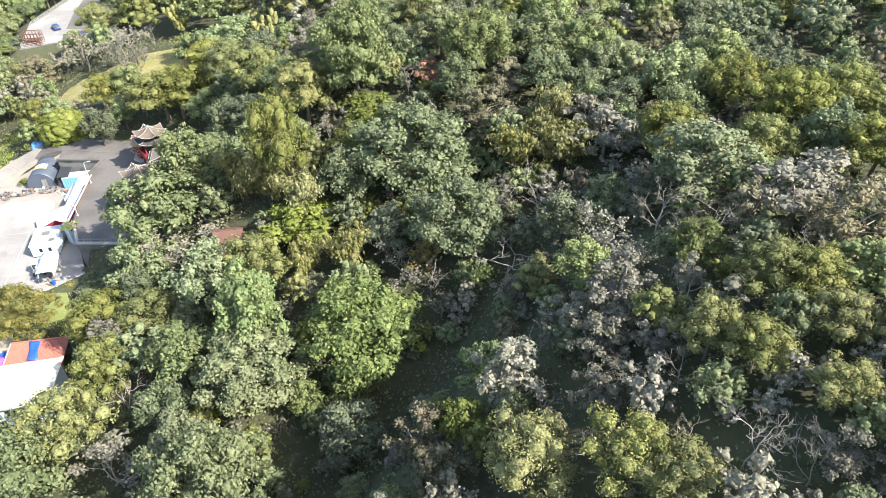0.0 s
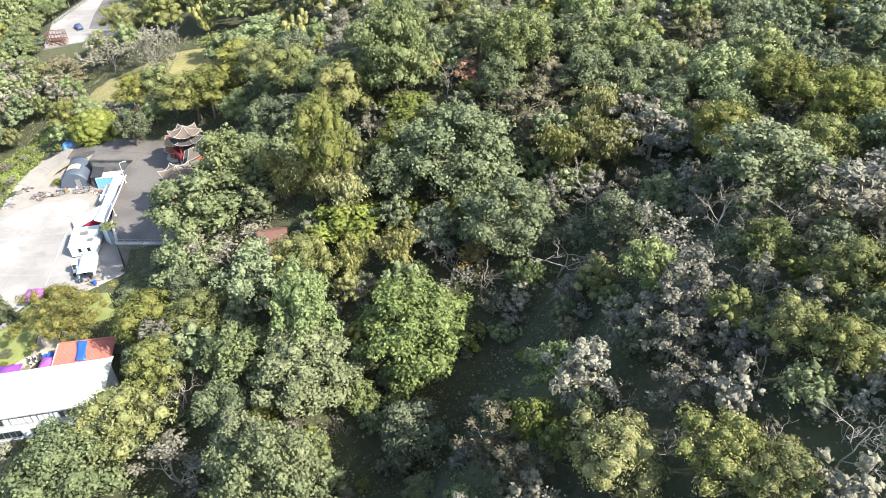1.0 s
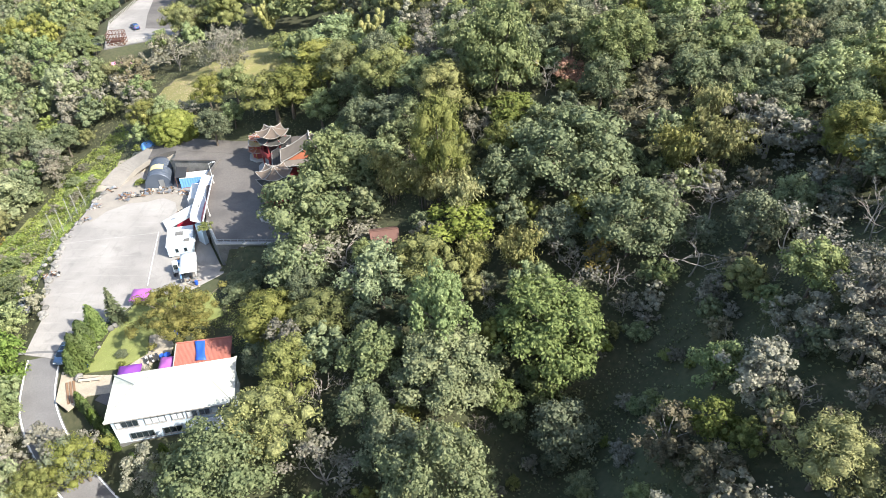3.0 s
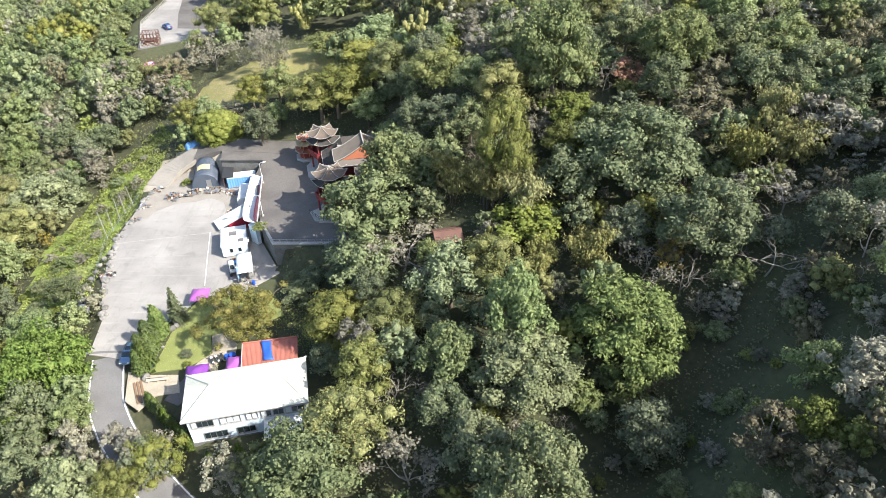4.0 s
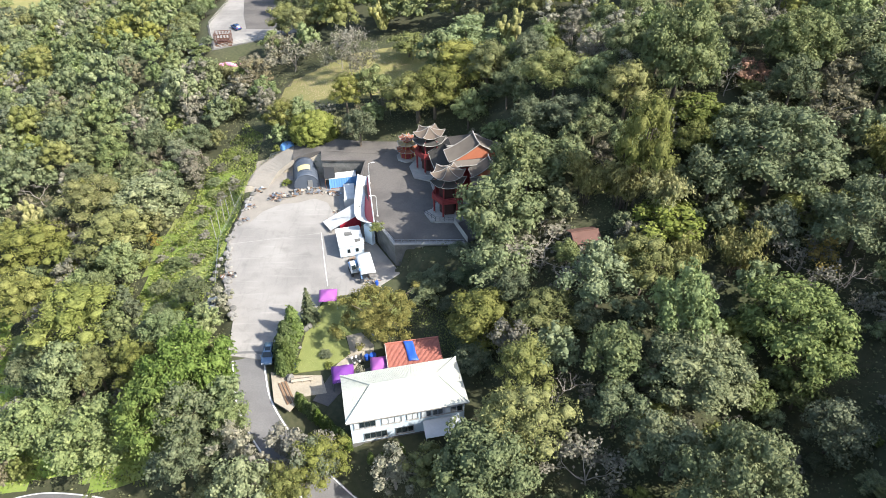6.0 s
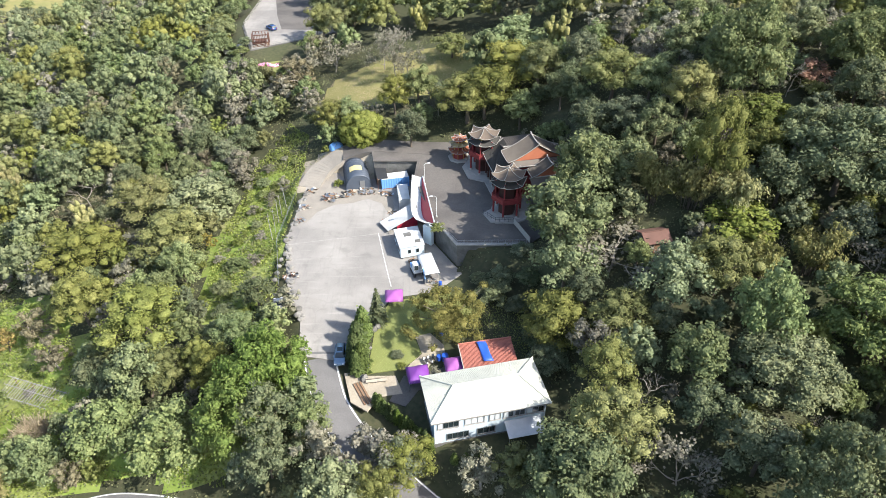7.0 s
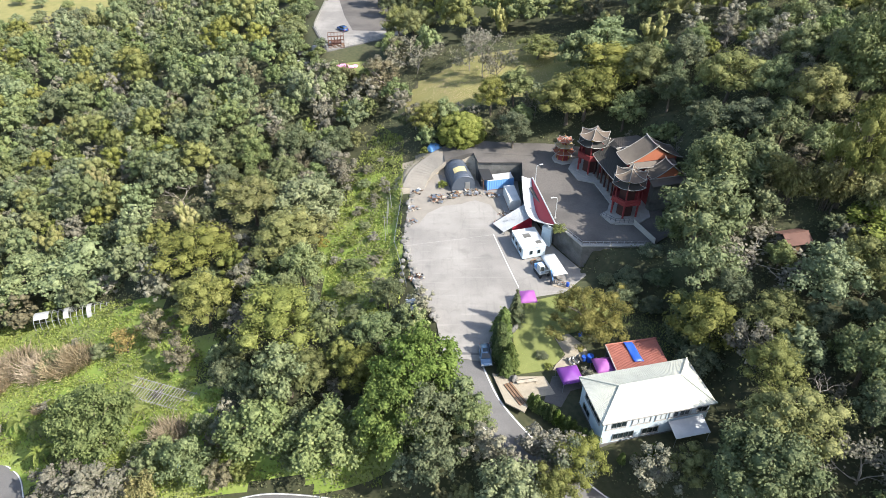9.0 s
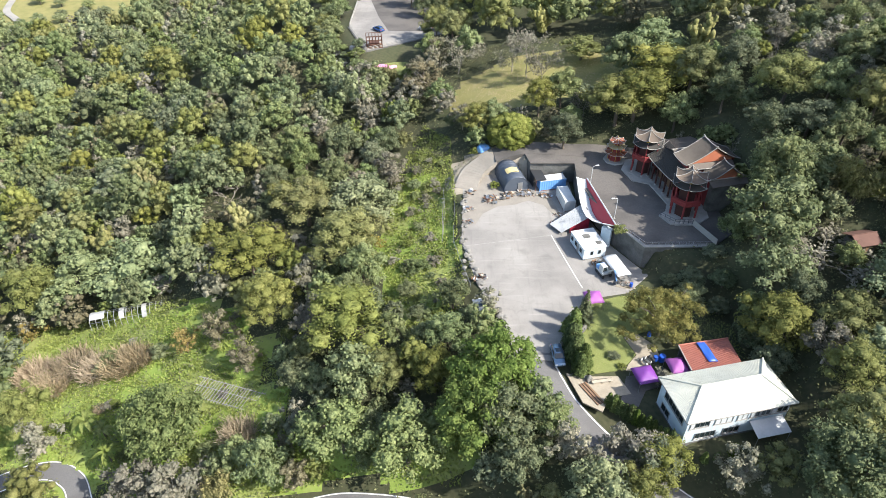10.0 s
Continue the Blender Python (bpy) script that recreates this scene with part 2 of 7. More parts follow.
FAR_FIELD = [(-420, 322), (-420, 445), (-255, 445), (-272, 345), (-300, 326)]
CAR_PARK = [(-129.3, 194.6), (-136.8, 216.3), (-136.4, 243), (-124, 256), (-110, 244), (-103, 222), (-105.2, 209.6)]
ROAD = [(-91.0, 72.5, -0.1), (-89.6, 67.8, -0.35), (-88.0, 63.5, -0.7), (-85.2, 59.2, -1.3), (-82.0, 55.6, -2.1), (-77.5, 51.5, -3.1), (-70, 46, -4.6), (-60, 42, -5.6), (-48, 37, -6.6), (-36, 30, -7.5)]
LOWER_ROAD = [(-230, 40, -35), (-205, 58, -31), (-192, 66, -28), (-182, 70, -27.4), (-175, 67.5, -26.6), (-170, 61, -25.8), (-163, 54, -24.4), (-150, 49.5, -21.5), (-138, 52.3, -18), (-127, 55.0, -15.4), (-119, 54.8, -14.0), (-108, 51.5, -12), (-96, 43, -10), (-80, 34, -9), (-60, 30, -8.2), (-36, 30, -7.5)]
TRACK = [(-101, 124, 0.0), (-99, 129.6, 1.3), (-94, 133.6, 3.3), (-87.6, 134.2, 4.8), (-80, 133.4, 4.93), (-72, 132.5, 4.93)]


def inside(x, y, poly):
    c = np.zeros(np.shape(x), bool)
    for (x0, y0), (x1, y1) in zip(poly, poly[1:] + poly[:1]):
        if y0 != y1:
            c ^= ((y0 > y) != (y1 > y)) & (x < (x1 - x0) * (y - y0) / (y1 - y0) + x0)
    return c


def line_near(x, y, line):
    """Distance to a line of points, and the height of its nearest place."""
    best, high = np.full(np.shape(x), 1e9), np.zeros(np.shape(x))
    for a, b in zip(line, line[1:]):
        dx, dy = b[0] - a[0], b[1] - a[1]
        s = np.clip(((x - a[0]) * dx + (y - a[1]) * dy) / (dx * dx + dy * dy), 0, 1)
        d = np.hypot(x - a[0] - s * dx, y - a[1] - s * dy)
        z = (a[2] + s * (b[2] - a[2])) if len(a) > 2 else 0
        high, best = np.where(d < best, z, high), np.minimum(d, best)
    return best, high


def gap(x, y, poly):
    """Distance outside a polygon; 0 within."""
    return np.where(inside(x, y, poly), 0.0, line_near(x, y, poly + poly[:1])[0])


def ease(v):
    v = np.clip(v, 0, 1)
    return v * v * (3 - 2 * v)


def ground(x, y):
    x, y = np.asarray(x, float), np.asarray(y, float)
    z = hill(x, y)
    z = z + 0.8 * np.sin(x * 0.11 + 1.3 * np.sin(y * 0.07)) * np.sin(y * 0.13 + 0.7)
    z = z - 5.0 * np.exp(-((x + 3) ** 2 + (y - 56) ** 2) / 150) - 5.0 * np.exp(-((x + 13) ** 2 + (y - 45) ** 2) / 110)
    d = gap(x, y, CAR_PARK)
    z = z + (4.6 - z) * (1 - ease(d / 12))
    d = gap(x, y, GARDEN)
    z = z + (-0.12 - z) * (1 - ease(d / 6))
    dt = gap(x, y, TERRACE)
    z = z + (4.6 - z) * (1 - ease(dt / 7))
    dr, hr = line_near(x, y, TRACK)
    z = z + (hr - 0.08 - z) * (1 - ease((dr - 2.6) / 4))
    dl = gap(x, y, LOT)
    z = np.where((dt == 0) & (dl < 2.6), -0.3, z)
    z = np.where(dt > 0, z + (-0.05 - z) * (1 - ease(dl / np.where(x < -90, 3.0, 5.0))), z)
    for line, half in ((ROAD, 2.9), (LOWER_ROAD, 2.4)):
        dr, hr = line_near(x, y, line)
        z = z + (hr - 0.1 - z) * (1 - ease((dr - half) / 5))
    return z


def mesh_of(name, verts, faces, mats, index=None, smooth=False):
    """A mesh from vertex rows and faces; faces: an array of equal faces or a list of unequal ones."""
    me = bpy.data.meshes.new(name)
    verts = np.asarray(verts, np.float32)
    if isinstance(faces, np.ndarray):
        k = faces.shape[1]
        me.vertices.add(len(verts))
        me.vertices.foreach_set("co", verts.ravel())
        me.loops.add(faces.size)
        me.loops.foreach_set("vertex_index", faces.ravel().astype(np.int32))
        me.polygons.add(len(faces))
        me.polygons.foreach_set("loop_start", np.arange(0, faces.size, k, dtype=np.int32))
        me.update(calc_edges=True)
    else:
        me.from_pydata(verts.tolist(), [], faces)
    for m in mats if isinstance(mats, (list, tuple)) else [mats]:
        me.materials.append(m)
    if index is not None:
        me.polygons.foreach_set("material_index", np.asarray(index, np.int32))
    if smooth:
        me.polygons.foreach_set("use_smooth", np.ones(len(me.polygons), bool))
    me.update()
    return me


def spread(lo, hi, step, far):
    """Even steps between lo and hi, and ever longer ones outside to far."""
    out = 1.45 ** np.arange(0, 19) * step * 1.4
    out = np.cumsum(out)
    out = out[out < far]
    return np.concatenate([lo - out[::-1], np.arange(lo, hi + 0.1, step), hi + out])


def build_ground():
    xs, ys = spread(-240.0, 70.0, 1.6, 2500.0), spread(10.0, 270.0, 1.6, 2500.0)
    gx, gy = np.meshgrid(xs, ys)
    gz = ground(gx, gy)
    v = np.stack([gx, gy, gz], -1).reshape(-1, 3)
    i = np.arange(len(xs) * len(ys)).reshape(len(ys), len(xs))
    f = np.stack([i[:-1, :-1], i[:-1, 1:], i[1:, 1:], i[1:, :-1]], -1).reshape(-1, 4)
    cx, cy = v[f].mean(1)[:, 0], v[f].mean(1)[:, 1]
    idx = np.zeros(len(f), int)
    wob = 2.5 * np.sin(cx * 0.35) * np.sin(cy * 0.41)
    meadow = (inside(cx, cy, [(-104, 132), (-103, 100), (-108, 84), (-116, 86), (-122, 110), (-114, 138)])
              | inside(cx + wob, cy + wob, [(-208, 106), (-204, 74), (-150, 58), (-136, 62), (-134, 76), (-150, 98), (-165, 106)])
              | inside(cx + wob, cy + 0.5 * wob, [(-166, 64), (-150, 53.5), (-138, 57.5), (-119, 60), (-104, 55), (-101, 62), (-118, 69), (-140, 70)]))
    idx[meadow] = 1
    idx[inside(cx, cy, [(-104, 158), (-101, 172), (-86, 180), (-62, 178), (-56, 166), (-66, 158), (-84, 150), (-98, 150)])] = 2
    idx[inside(cx, cy, FAR_FIELD)] = 2
    idx[inside(cx, cy, [(-106, 128), (-104, 122), (-100, 121), (-96, 128), (-86, 127), (-87.5, 133), (-94, 138), (-103, 137)])] = 3
    ob = new("ground", mesh_of("ground", v, f, [SOIL, FIELD, DRY_GRASS, EARTH], idx, True))
    tagged(ob, "wooded hillside of dark leaf litter with meadow clearings", "ground", kind="structure")


build_ground()


def slab(name, outline, z, mat, label, category, thick=0.3, kind="structure", side=None):
    """A flat sheet with thickness over an outline; z: a height or a function of x and y."""
    bm = bmesh.new()
    hz = z if callable(z) else (lambda a, b: z)
    f = bm.faces.new([bm.verts.new((x, y, hz(x, y))) for x, y in outline])
    if f.normal.z < 0:
        f.normal_flip()
    bm.normal_update()
    if bm.faces[:][0].normal.z < 0:
        bmesh.ops.reverse_faces(bm, faces=bm.faces[:])
    r = bmesh.ops.extrude_face_region(bm, geom=bm.faces[:])
    low = [g for g in r["geom"] if isinstance(g, bmesh.types.BMVert)]
    for vv in low:
        vv.co.z -= thick
    bmesh.ops.recalc_face_normals(bm, faces=bm.faces[:])
    bmesh.ops.triangulate(bm, faces=[q for q in bm.faces if len(q.verts) > 4])
    me = bpy.data.meshes.new(name)
    bm.normal_update()
    me.materials.append(mat)
    if side:
        me.materials.append(side)
        for q in bm.faces:
            q.material_index = 1 if abs(q.normal.z) < 0.5 else 0
    bm.to_mesh(me)
    bm.free()
    return tagged(new(name, me), label, category, kind=kind)


def ribbon(name, line, offset, half, lift, mat, label, category, thick=0.15, kind="structure"):
    """A band that follows a line of x, y, z points, offset to its left."""
    pts = [Vector(p) for p in line]
    fine = []
    for i in range(len(pts) - 1):
        p0, p1, p2, p3 = pts[max(i - 1, 0)], pts[i], pts[i + 1], pts[min(i + 2, len(pts) - 1)]
        for s in range(8):
            u = s / 8
            fine.append(0.5 * ((2 * p1) + (p2 - p0) * u + (2 * p0 - 5 * p1 + 4 * p2 - p3) * u * u + (3 * p1 - p0 - 3 * p2 + p3) * u**3))
    fine.append(pts[-1])
    v, f = [], []
    for i, p in enumerate(fine):
        d = (fine[min(i + 1, len(fine) - 1)] - fine[max(i - 1, 0)])
        side = Vector((-d.y, d.x, 0)).normalized()
        for o, dz in ((half, 0), (-half, 0), (-half, -thick), (half, -thick)):
            q = p + side * (offset + o)
            v.append((q.x, q.y, q.z + lift + dz))
        if i:
            a, b = 4 * i - 4, 4 * i
            f += [(a + k, a + (k + 1) % 4, b + (k + 1) % 4, b + k) for k in range(4)]
    f += [(0, 3, 2, 1), (4 * len(fine) - 4, 4 * len(fine) - 3, 4 * len(fine) - 2, 4 * len(fine) - 1)]
    me = mesh_of(name, v, f, mat)
    bm = bmesh.new()
    bm.from_mesh(me)
    bmesh.ops.recalc_face_normals(bm, faces=bm.faces[:])
    bm.to_mesh(me)
    bm.free()
    return tagged(new(name, me), label, category, kind=kind)


slab("parking_lot", LOT, 0.0, LOT_CONCRETE, "sunlit worn concrete parking lot with stains", "parking lot", 0.4)
slab("dirt_patch", [(-101.2, 123.6), (-101.9, 113), (-99.4, 110.2), (-97.6, 114.2), (-94.2, 117.0), (-90.4, 117.6), (-87.2, 119.2), (-84.0, 117.4), (-82.2, 113.2), (-81.0, 114.6), (-81.8, 119.0), (-84.6, 122.4), (-90, 122.9), (-94, 124.2), (-95.6, 129.0), (-98.6, 131.8)], 0.012, LOT_DIRT, "pale trodden earth at the head of the lot", "earth", 0.1)
slab("terrace", TERRACE, 4.9, OLD_ASPHALT, "raised asphalt temple terrace on stained retaining walls", "terrace", 5.4, side=STAINED_WALL)
slab("upper_car_park", CAR_PARK, 4.71, LOT_CONCRETE, "pale concrete car park among trees", "car park", 0.4)
slab("car_park_asphalt", [(-131.5, 244), (-127.5, 226), (-123.4, 212.5), (-107.0, 211.2), (-105.0, 222), (-110.5, 242), (-123.5, 253.5)], 4.722, OLD_ASPHALT, "dark worn asphalt over the back of the car park", "car park", 0.3)
ribbon("road", ROAD, 0, 2.7, 0.0, ASPHALT, "grey asphalt lane curving downhill from the lot", "road")
ribbon("lower_road", LOWER_ROAD, 0, 2.1, 0.0, ASPHALT, "narrow grey asphalt road below the woods", "road")
ribbon("track", TRACK[2:], 0, 2.8, 0.02, OLD_ASPHALT, "asphalt ramp from the lot up to the terrace", "road", 1.2)
ribbon("earth_track", TRACK[:3], 0, 2.6, 0.015, LOT_DIRT, "pale earth track climbing from the lot", "track", 1.2)

# ---- plants: each kind is grown once, then copied ----
class Growth:
    """Gathers quads of one mesh: leaves, lumps and tubes."""

    def __init__(self, seed):
        self.rng = np.random.default_rng(seed)
        self.v, self.f, self.count = [], [], 0

    def add(self, v, f):
        self.v.append(np.asarray(v, float).reshape(-1, 3))
        self.f.append(np.asarray(f, int).reshape(-1, 4) + self.count)
        self.count += len(self.v[-1])

    def leaves(self, at, normal, size, wide=0.42, along=None):
        n = len(at)
        if not n:
            return
        rng = self.rng
        u = rng.normal(size=(n, 3)) if along is None else along + 0.25 * rng.normal(size=(n, 3))
        u -= normal * (u * normal).sum(1, keepdims=True)
        u /= np.linalg.norm(u, axis=1, keepdims=True) + 1e-9
        w = np.cross(normal, u)
        s = np.asarray(size).reshape(-1, 1) * np.ones((n, 1))
        dip = normal * s * 0.12
        v = np.stack([at - u * s * 0.5, at + w * s * wide + dip, at + u * s * 0.55 - dip, at - w * s * wide + dip], 1)
        self.add(v, np.arange(4 * n).reshape(-1, 4))

    def tube(self, path, radii, sides=5):
        path = np.asarray(path, float)
        k = len(path)
        d = np.gradient(path, axis=0)
        d /= np.linalg.norm(d, axis=1, keepdims=True) + 1e-9
        ref = np.where(np.abs(d[:, 2:3]) > 0.9, [[1.0, 0, 0]], [[0, 0, 1.0]])
        a = np.cross(d, ref)
        a /= np.linalg.norm(a, axis=1, keepdims=True) + 1e-9
        b = np.cross(d, a)
        th = np.arange(sides) * 2 * np.pi / sides
        v = path[:, None] + np.asarray(radii).reshape(-1, 1, 1) * (np.cos(th)[None, :, None] * a[:, None] + np.sin(th)[None, :, None] * b[:, None])
        i = np.arange(k * sides).reshape(k, sides)
        j = np.roll(i, -1, 1)
        self.add(v, np.stack([i[:-1], j[:-1], j[1:], i[1:]], -1))

    def bodies(self, L, squash=0.85, rough=0.16):
        """Uneven leafy bodies for the lobes L, without the faces that lie inside another lobe."""
        L = np.asarray(L, float)
        k = len(BALL)
        d = BALL[None] * (1 + rough * self.rng.normal(size=(len(L), k, 1)))
        v = L[:, None, :3] + L[:, None, 3:4] * d * [1, 1, squash]
        f = (BALL_FACES[None] + k * np.arange(len(L))[:, None, None]).reshape(-1, 4)
        v = v.reshape(-1, 3)
        mid = v[f].mean(1)
        own = np.repeat(np.arange(len(L)), len(BALL_FACES))
        keep = np.ones(len(f), bool)
        for i, (x, y, z, r) in enumerate(L):
            keep &= (((mid - (x, y, z)) ** 2).sum(1) > (0.72 * r) ** 2) | (own == i)
        f = f[keep]
        ids, inv = np.unique(f, return_inverse=True)
        self.add(v[ids], inv.reshape(-1, 4))

    def cloud(self, lobes, n, size, up=0.35, wild=0.45, wide=0.4, low=-0.5, squash=0.85, tufts=6, fat=0.9, droop=0.0, spread=(0.3, 0.55)):
        """Lobes (x, y, z, r) broken into tufts; leafy bodies fill them and leaves stand over their outer side."""
        rng = self.rng
        L = body = np.asarray(lobes, float)
        if tufts:
            sub = []
            for x, y, z, r in L:
                dd = rng.normal(size=(tufts, 3))
                dd[:, 2] = np.abs(dd[:, 2]) * 1.1 - 0.3
                dd /= np.linalg.norm(dd, axis=1, keepdims=True)
                sub += [(x + r * 0.72 * u, y + r * 0.72 * v, z + r * 0.68 * w, r * rng.uniform(*spread)) for u, v, w in dd]
            L = np.concatenate([np.array(sub), body * [1, 1, 1, 0.84]])
        pick = rng.choice(len(L), size=int(n * 2.4), p=L[:, 3] ** 2 / (L[:, 3] ** 2).sum())
        d = rng.normal(size=(len(pick), 3))
        d /= np.linalg.norm(d, axis=1, keepdims=True)
        ok = d[:, 2] > low
        pick, d = pick[ok], d[ok]
        at = L[pick, :3] + d * L[pick, 3:4] * [1, 1, squash] * rng.uniform(0.8, 1.2, (len(pick), 1))
        hid = np.zeros(len(at), bool)
        for x, y, z, r in (*L, *body):
            hid |= ((at - (x, y, z)) ** 2).sum(1) < (0.62 * r) ** 2
        at, d = at[~hid][:n], d[~hid][:n]
        nn = d + np.array([0, 0, up]) + wild * rng.normal(size=at.shape)
        nn /= np.linalg.norm(nn, axis=1, keepdims=True)
        self.leaves(at, nn, size * rng.uniform(0.6, 1.35, len(at)), wide, np.tile([0, 0, -droop], (len(at), 1)) + d if droop else None)
        self.bodies(body * [1, 1, 1, fat], squash, 0.25)

    def mesh(self, name, mat, smooth=False):
        return mesh_of(name, np.concatenate(self.v), np.concatenate(self.f), mat, None, smooth)


def ball():
    """A coarse rounded cube without its underside: unit directions and quads."""
    pts, faces = {}, []
    for ax in range(3):
        for sg in (-1, 1):
            if (ax, sg) == (2, -1):
                continue
            g = [[None] * 3 for _ in range(3)]
            for i in range(3):
                for j in range(3):
                    p = [0, 0, 0]
                    p[ax], p[(ax + 1) % 3], p[(ax + 2) % 3] = sg, (i - 1) * sg, j - 1
                    g[i][j] = pts.setdefault(tuple(p), len(pts))
            faces += [(g[i][j], g[i + 1][j], g[i + 1][j + 1], g[i][j + 1]) for i in (0, 1) for j in (0, 1)]
    v = np.array(list(pts), float)
    return v / np.linalg.norm(v, axis=1, keepdims=True), np.array(faces)


BALL, BALL_FACES = ball()


def dome(rng, R, z0, zr, n, r, jitter=0.16, top=1.25):
    """Lobes spread over a dome of radius R and height zr over z0, with a skirt below it."""
    out = []
    for i in range(n):
        k = (i + 0.5) / n
        el = np.arccos(1 - k * 1.12 * top)
        az = i * 2.39996 + rng.normal(0, 0.25)
        q = R * (1 + rng.normal(0, jitter))
        out.append((q * np.sin(el) * np.cos(az), q * np.sin(el) * np.sin(az), z0 + zr * np.cos(el) * (1 + rng.normal(0, jitter)), r * rng.uniform(0.72, 1.3)))
    return out


def trunk_of(seed, h, r, tips, mat, lean=0.25, sides=6):
    """A tapered trunk that forks into a limb for every tip."""
    g = Growth(seed)
    fork = np.array([g.rng.normal(0, lean), g.rng.normal(0, lean), h])
    g.tube([(0, 0, -1.2), (0, 0, 0), fork * [0.4, 0.5, 0.5], fork], [r * 1.5, r * 1.15, r * 0.9, r * 0.7], sides)
    for t in tips:
        t = np.asarray(t[:3])
        m = fork + (t - fork) * 0.5 + g.rng.normal(0, 0.2, 3) + [0, 0, 0.3]
        g.tube([fork - [0, 0, 0.3], m, t], [r * 0.5, r * 0.33, r * 0.12], 4)
    return g.mesh("trunk", mat)


KINDS = {}


def kind_of(key, name, crown, trunk, label, category, size):
    """Keeps the first plant of a kind, out of sight of none: it is placed by its first use."""
    KINDS.setdefault(key, []).append([name, crown, trunk, label, category, size])


LITE = {}  # the same crowns with fewer leaves, for woods that are joined


def broad(seed, R, h, leaf, n, lobes, lr, mat, key, name, label, squash=0.85, jitter=0.16, flat=0.5, bark=None, up=0.5, wide=0.38, tufts=7, fat=0.56, wild=0.62, droop=0.0):
    g = Growth(seed)
    z0 = h - R * flat * 1.6 - lr * 0.6
    L = dome(g.rng, R - lr * 0.8, z0, R * flat * 1.6, lobes, lr, jitter)
    L.append((0, 0, z0 - 0.1 * R, R * 0.62))
    g.cloud(L, n, leaf, up=up, squash=squash, wide=wide, tufts=tufts, fat=fat, wild=wild, droop=droop)
    far = Growth(seed + 500)
    far.cloud(L, n // 5, leaf * 1.55, up=up, squash=squash, wide=wide, tufts=3, fat=fat * 1.05, wild=wild, droop=droop)
    LITE.setdefault(key, []).append(far.mesh("crown", mat, True))
    tips = [L[i] for i in g.rng.choice(len(L) - 1, min(7, len(L) - 1), replace=False)]
    kind_of(key, name, g.mesh("crown", mat, True), trunk_of(seed + 1, max(z0 - 0.6, h * 0.3), 0.028 * h, tips, bark or BARK), label, "tree", (R, h))


for s in range(3):
    broad(10 + s, 6.8, 13.0, 0.40, 7200, 46, 1.6, LEAF["broad"], "big", "broadleaf_tree", "tall broadleaf tree with a full mid-green crown", jitter=0.15)
    broad(20 + s, 4.2, 9.5, 0.36, 2900, 26, 1.2, LEAF["broad"], "broad", "broadleaf_tree", "broadleaf tree with a rounded mid-green crown", jitter=0.18)
    broad(30 + s, 4.2, 9.5, 0.34, 3000, 26, 1.15, LEAF["dark"], "dark", "evergreen_tree", "dark green evergreen tree with dense foliage", jitter=0.17)
    broad(40 + s, 4.6, 10.0, 0.31, 3600, 24, 1.3, LEAF["acacia"], "acacia", "acacia_tree", "acacia tree with billowing olive-green foliage", jitter=0.24, flat=0.46, wide=0.26, tufts=6, fat=0.58, wild=0.5)
    broad(50 + s, 2.9, 7.5, 0.33, 1400, 20, 0.8, LEAF["grey"], "grey", "grey_leaved_tree", "slender tree with pale grey-green leaves", jitter=0.32, flat=0.75, bark=PALE_BARK, fat=0.6)
for s in range(2):
    broad(60 + s, 3.4, 7.0, 0.30, 1400, 24, 0.75, LEAF["brown"], "brown", "withered_tree", "half-bare tree with withered brown leaves", jitter=0.26, flat=0.6, bark=PALE_BARK, fat=0.6)
    broad(70 + s, 2.6, 5.5, 0.31, 1250, 18, 0.8, LEAF["fresh"], "fresh", "young_tree", "young tree with bright yellow-green leaves", jitter=0.2)
    broad(90 + s, 6.4, 11.5, 0.42, 7000, 48, 1.35, LEAF["lush"], "lush", "broadleaf_tree", "large broadleaf tree with a dense deep green crown", jitter=0.12, flat=0.55, wide=0.3, droop=0.8)
broad(80, 2.6, 5.0, 0.25, 900, 14, 0.7, LEAF["rust"], "rust", "red_leaved_tree", "small tree with rust-red withered leaves", jitter=0.26, fat=0.55)
broad(82, 2.2, 5.0, 0.25, 700, 12, 0.65, LEAF["autumn"], "autumn", "yellow_leaved_tree", "small tree turning autumn yellow", jitter=0.28, fat=0.45)
broad(84, 4.4, 5.6, 0.24, 9000, 110, 0.85, LEAF["fresh"], "bush", "clipped_bush", "large rounded yellow-green bush beside the track", jitter=0.02, flat=0.5, fat=0.92, tufts=0)
broad(86, 4.8, 8.0, 0.22, 8000, 54, 0.75, LEAF["garden"], "garden", "garden_tree", "spreading garden tree with yellowing olive leaves over the lawn", jitter=0.24, flat=0.5, wide=0.26, fat=0.55, wild=0.5)


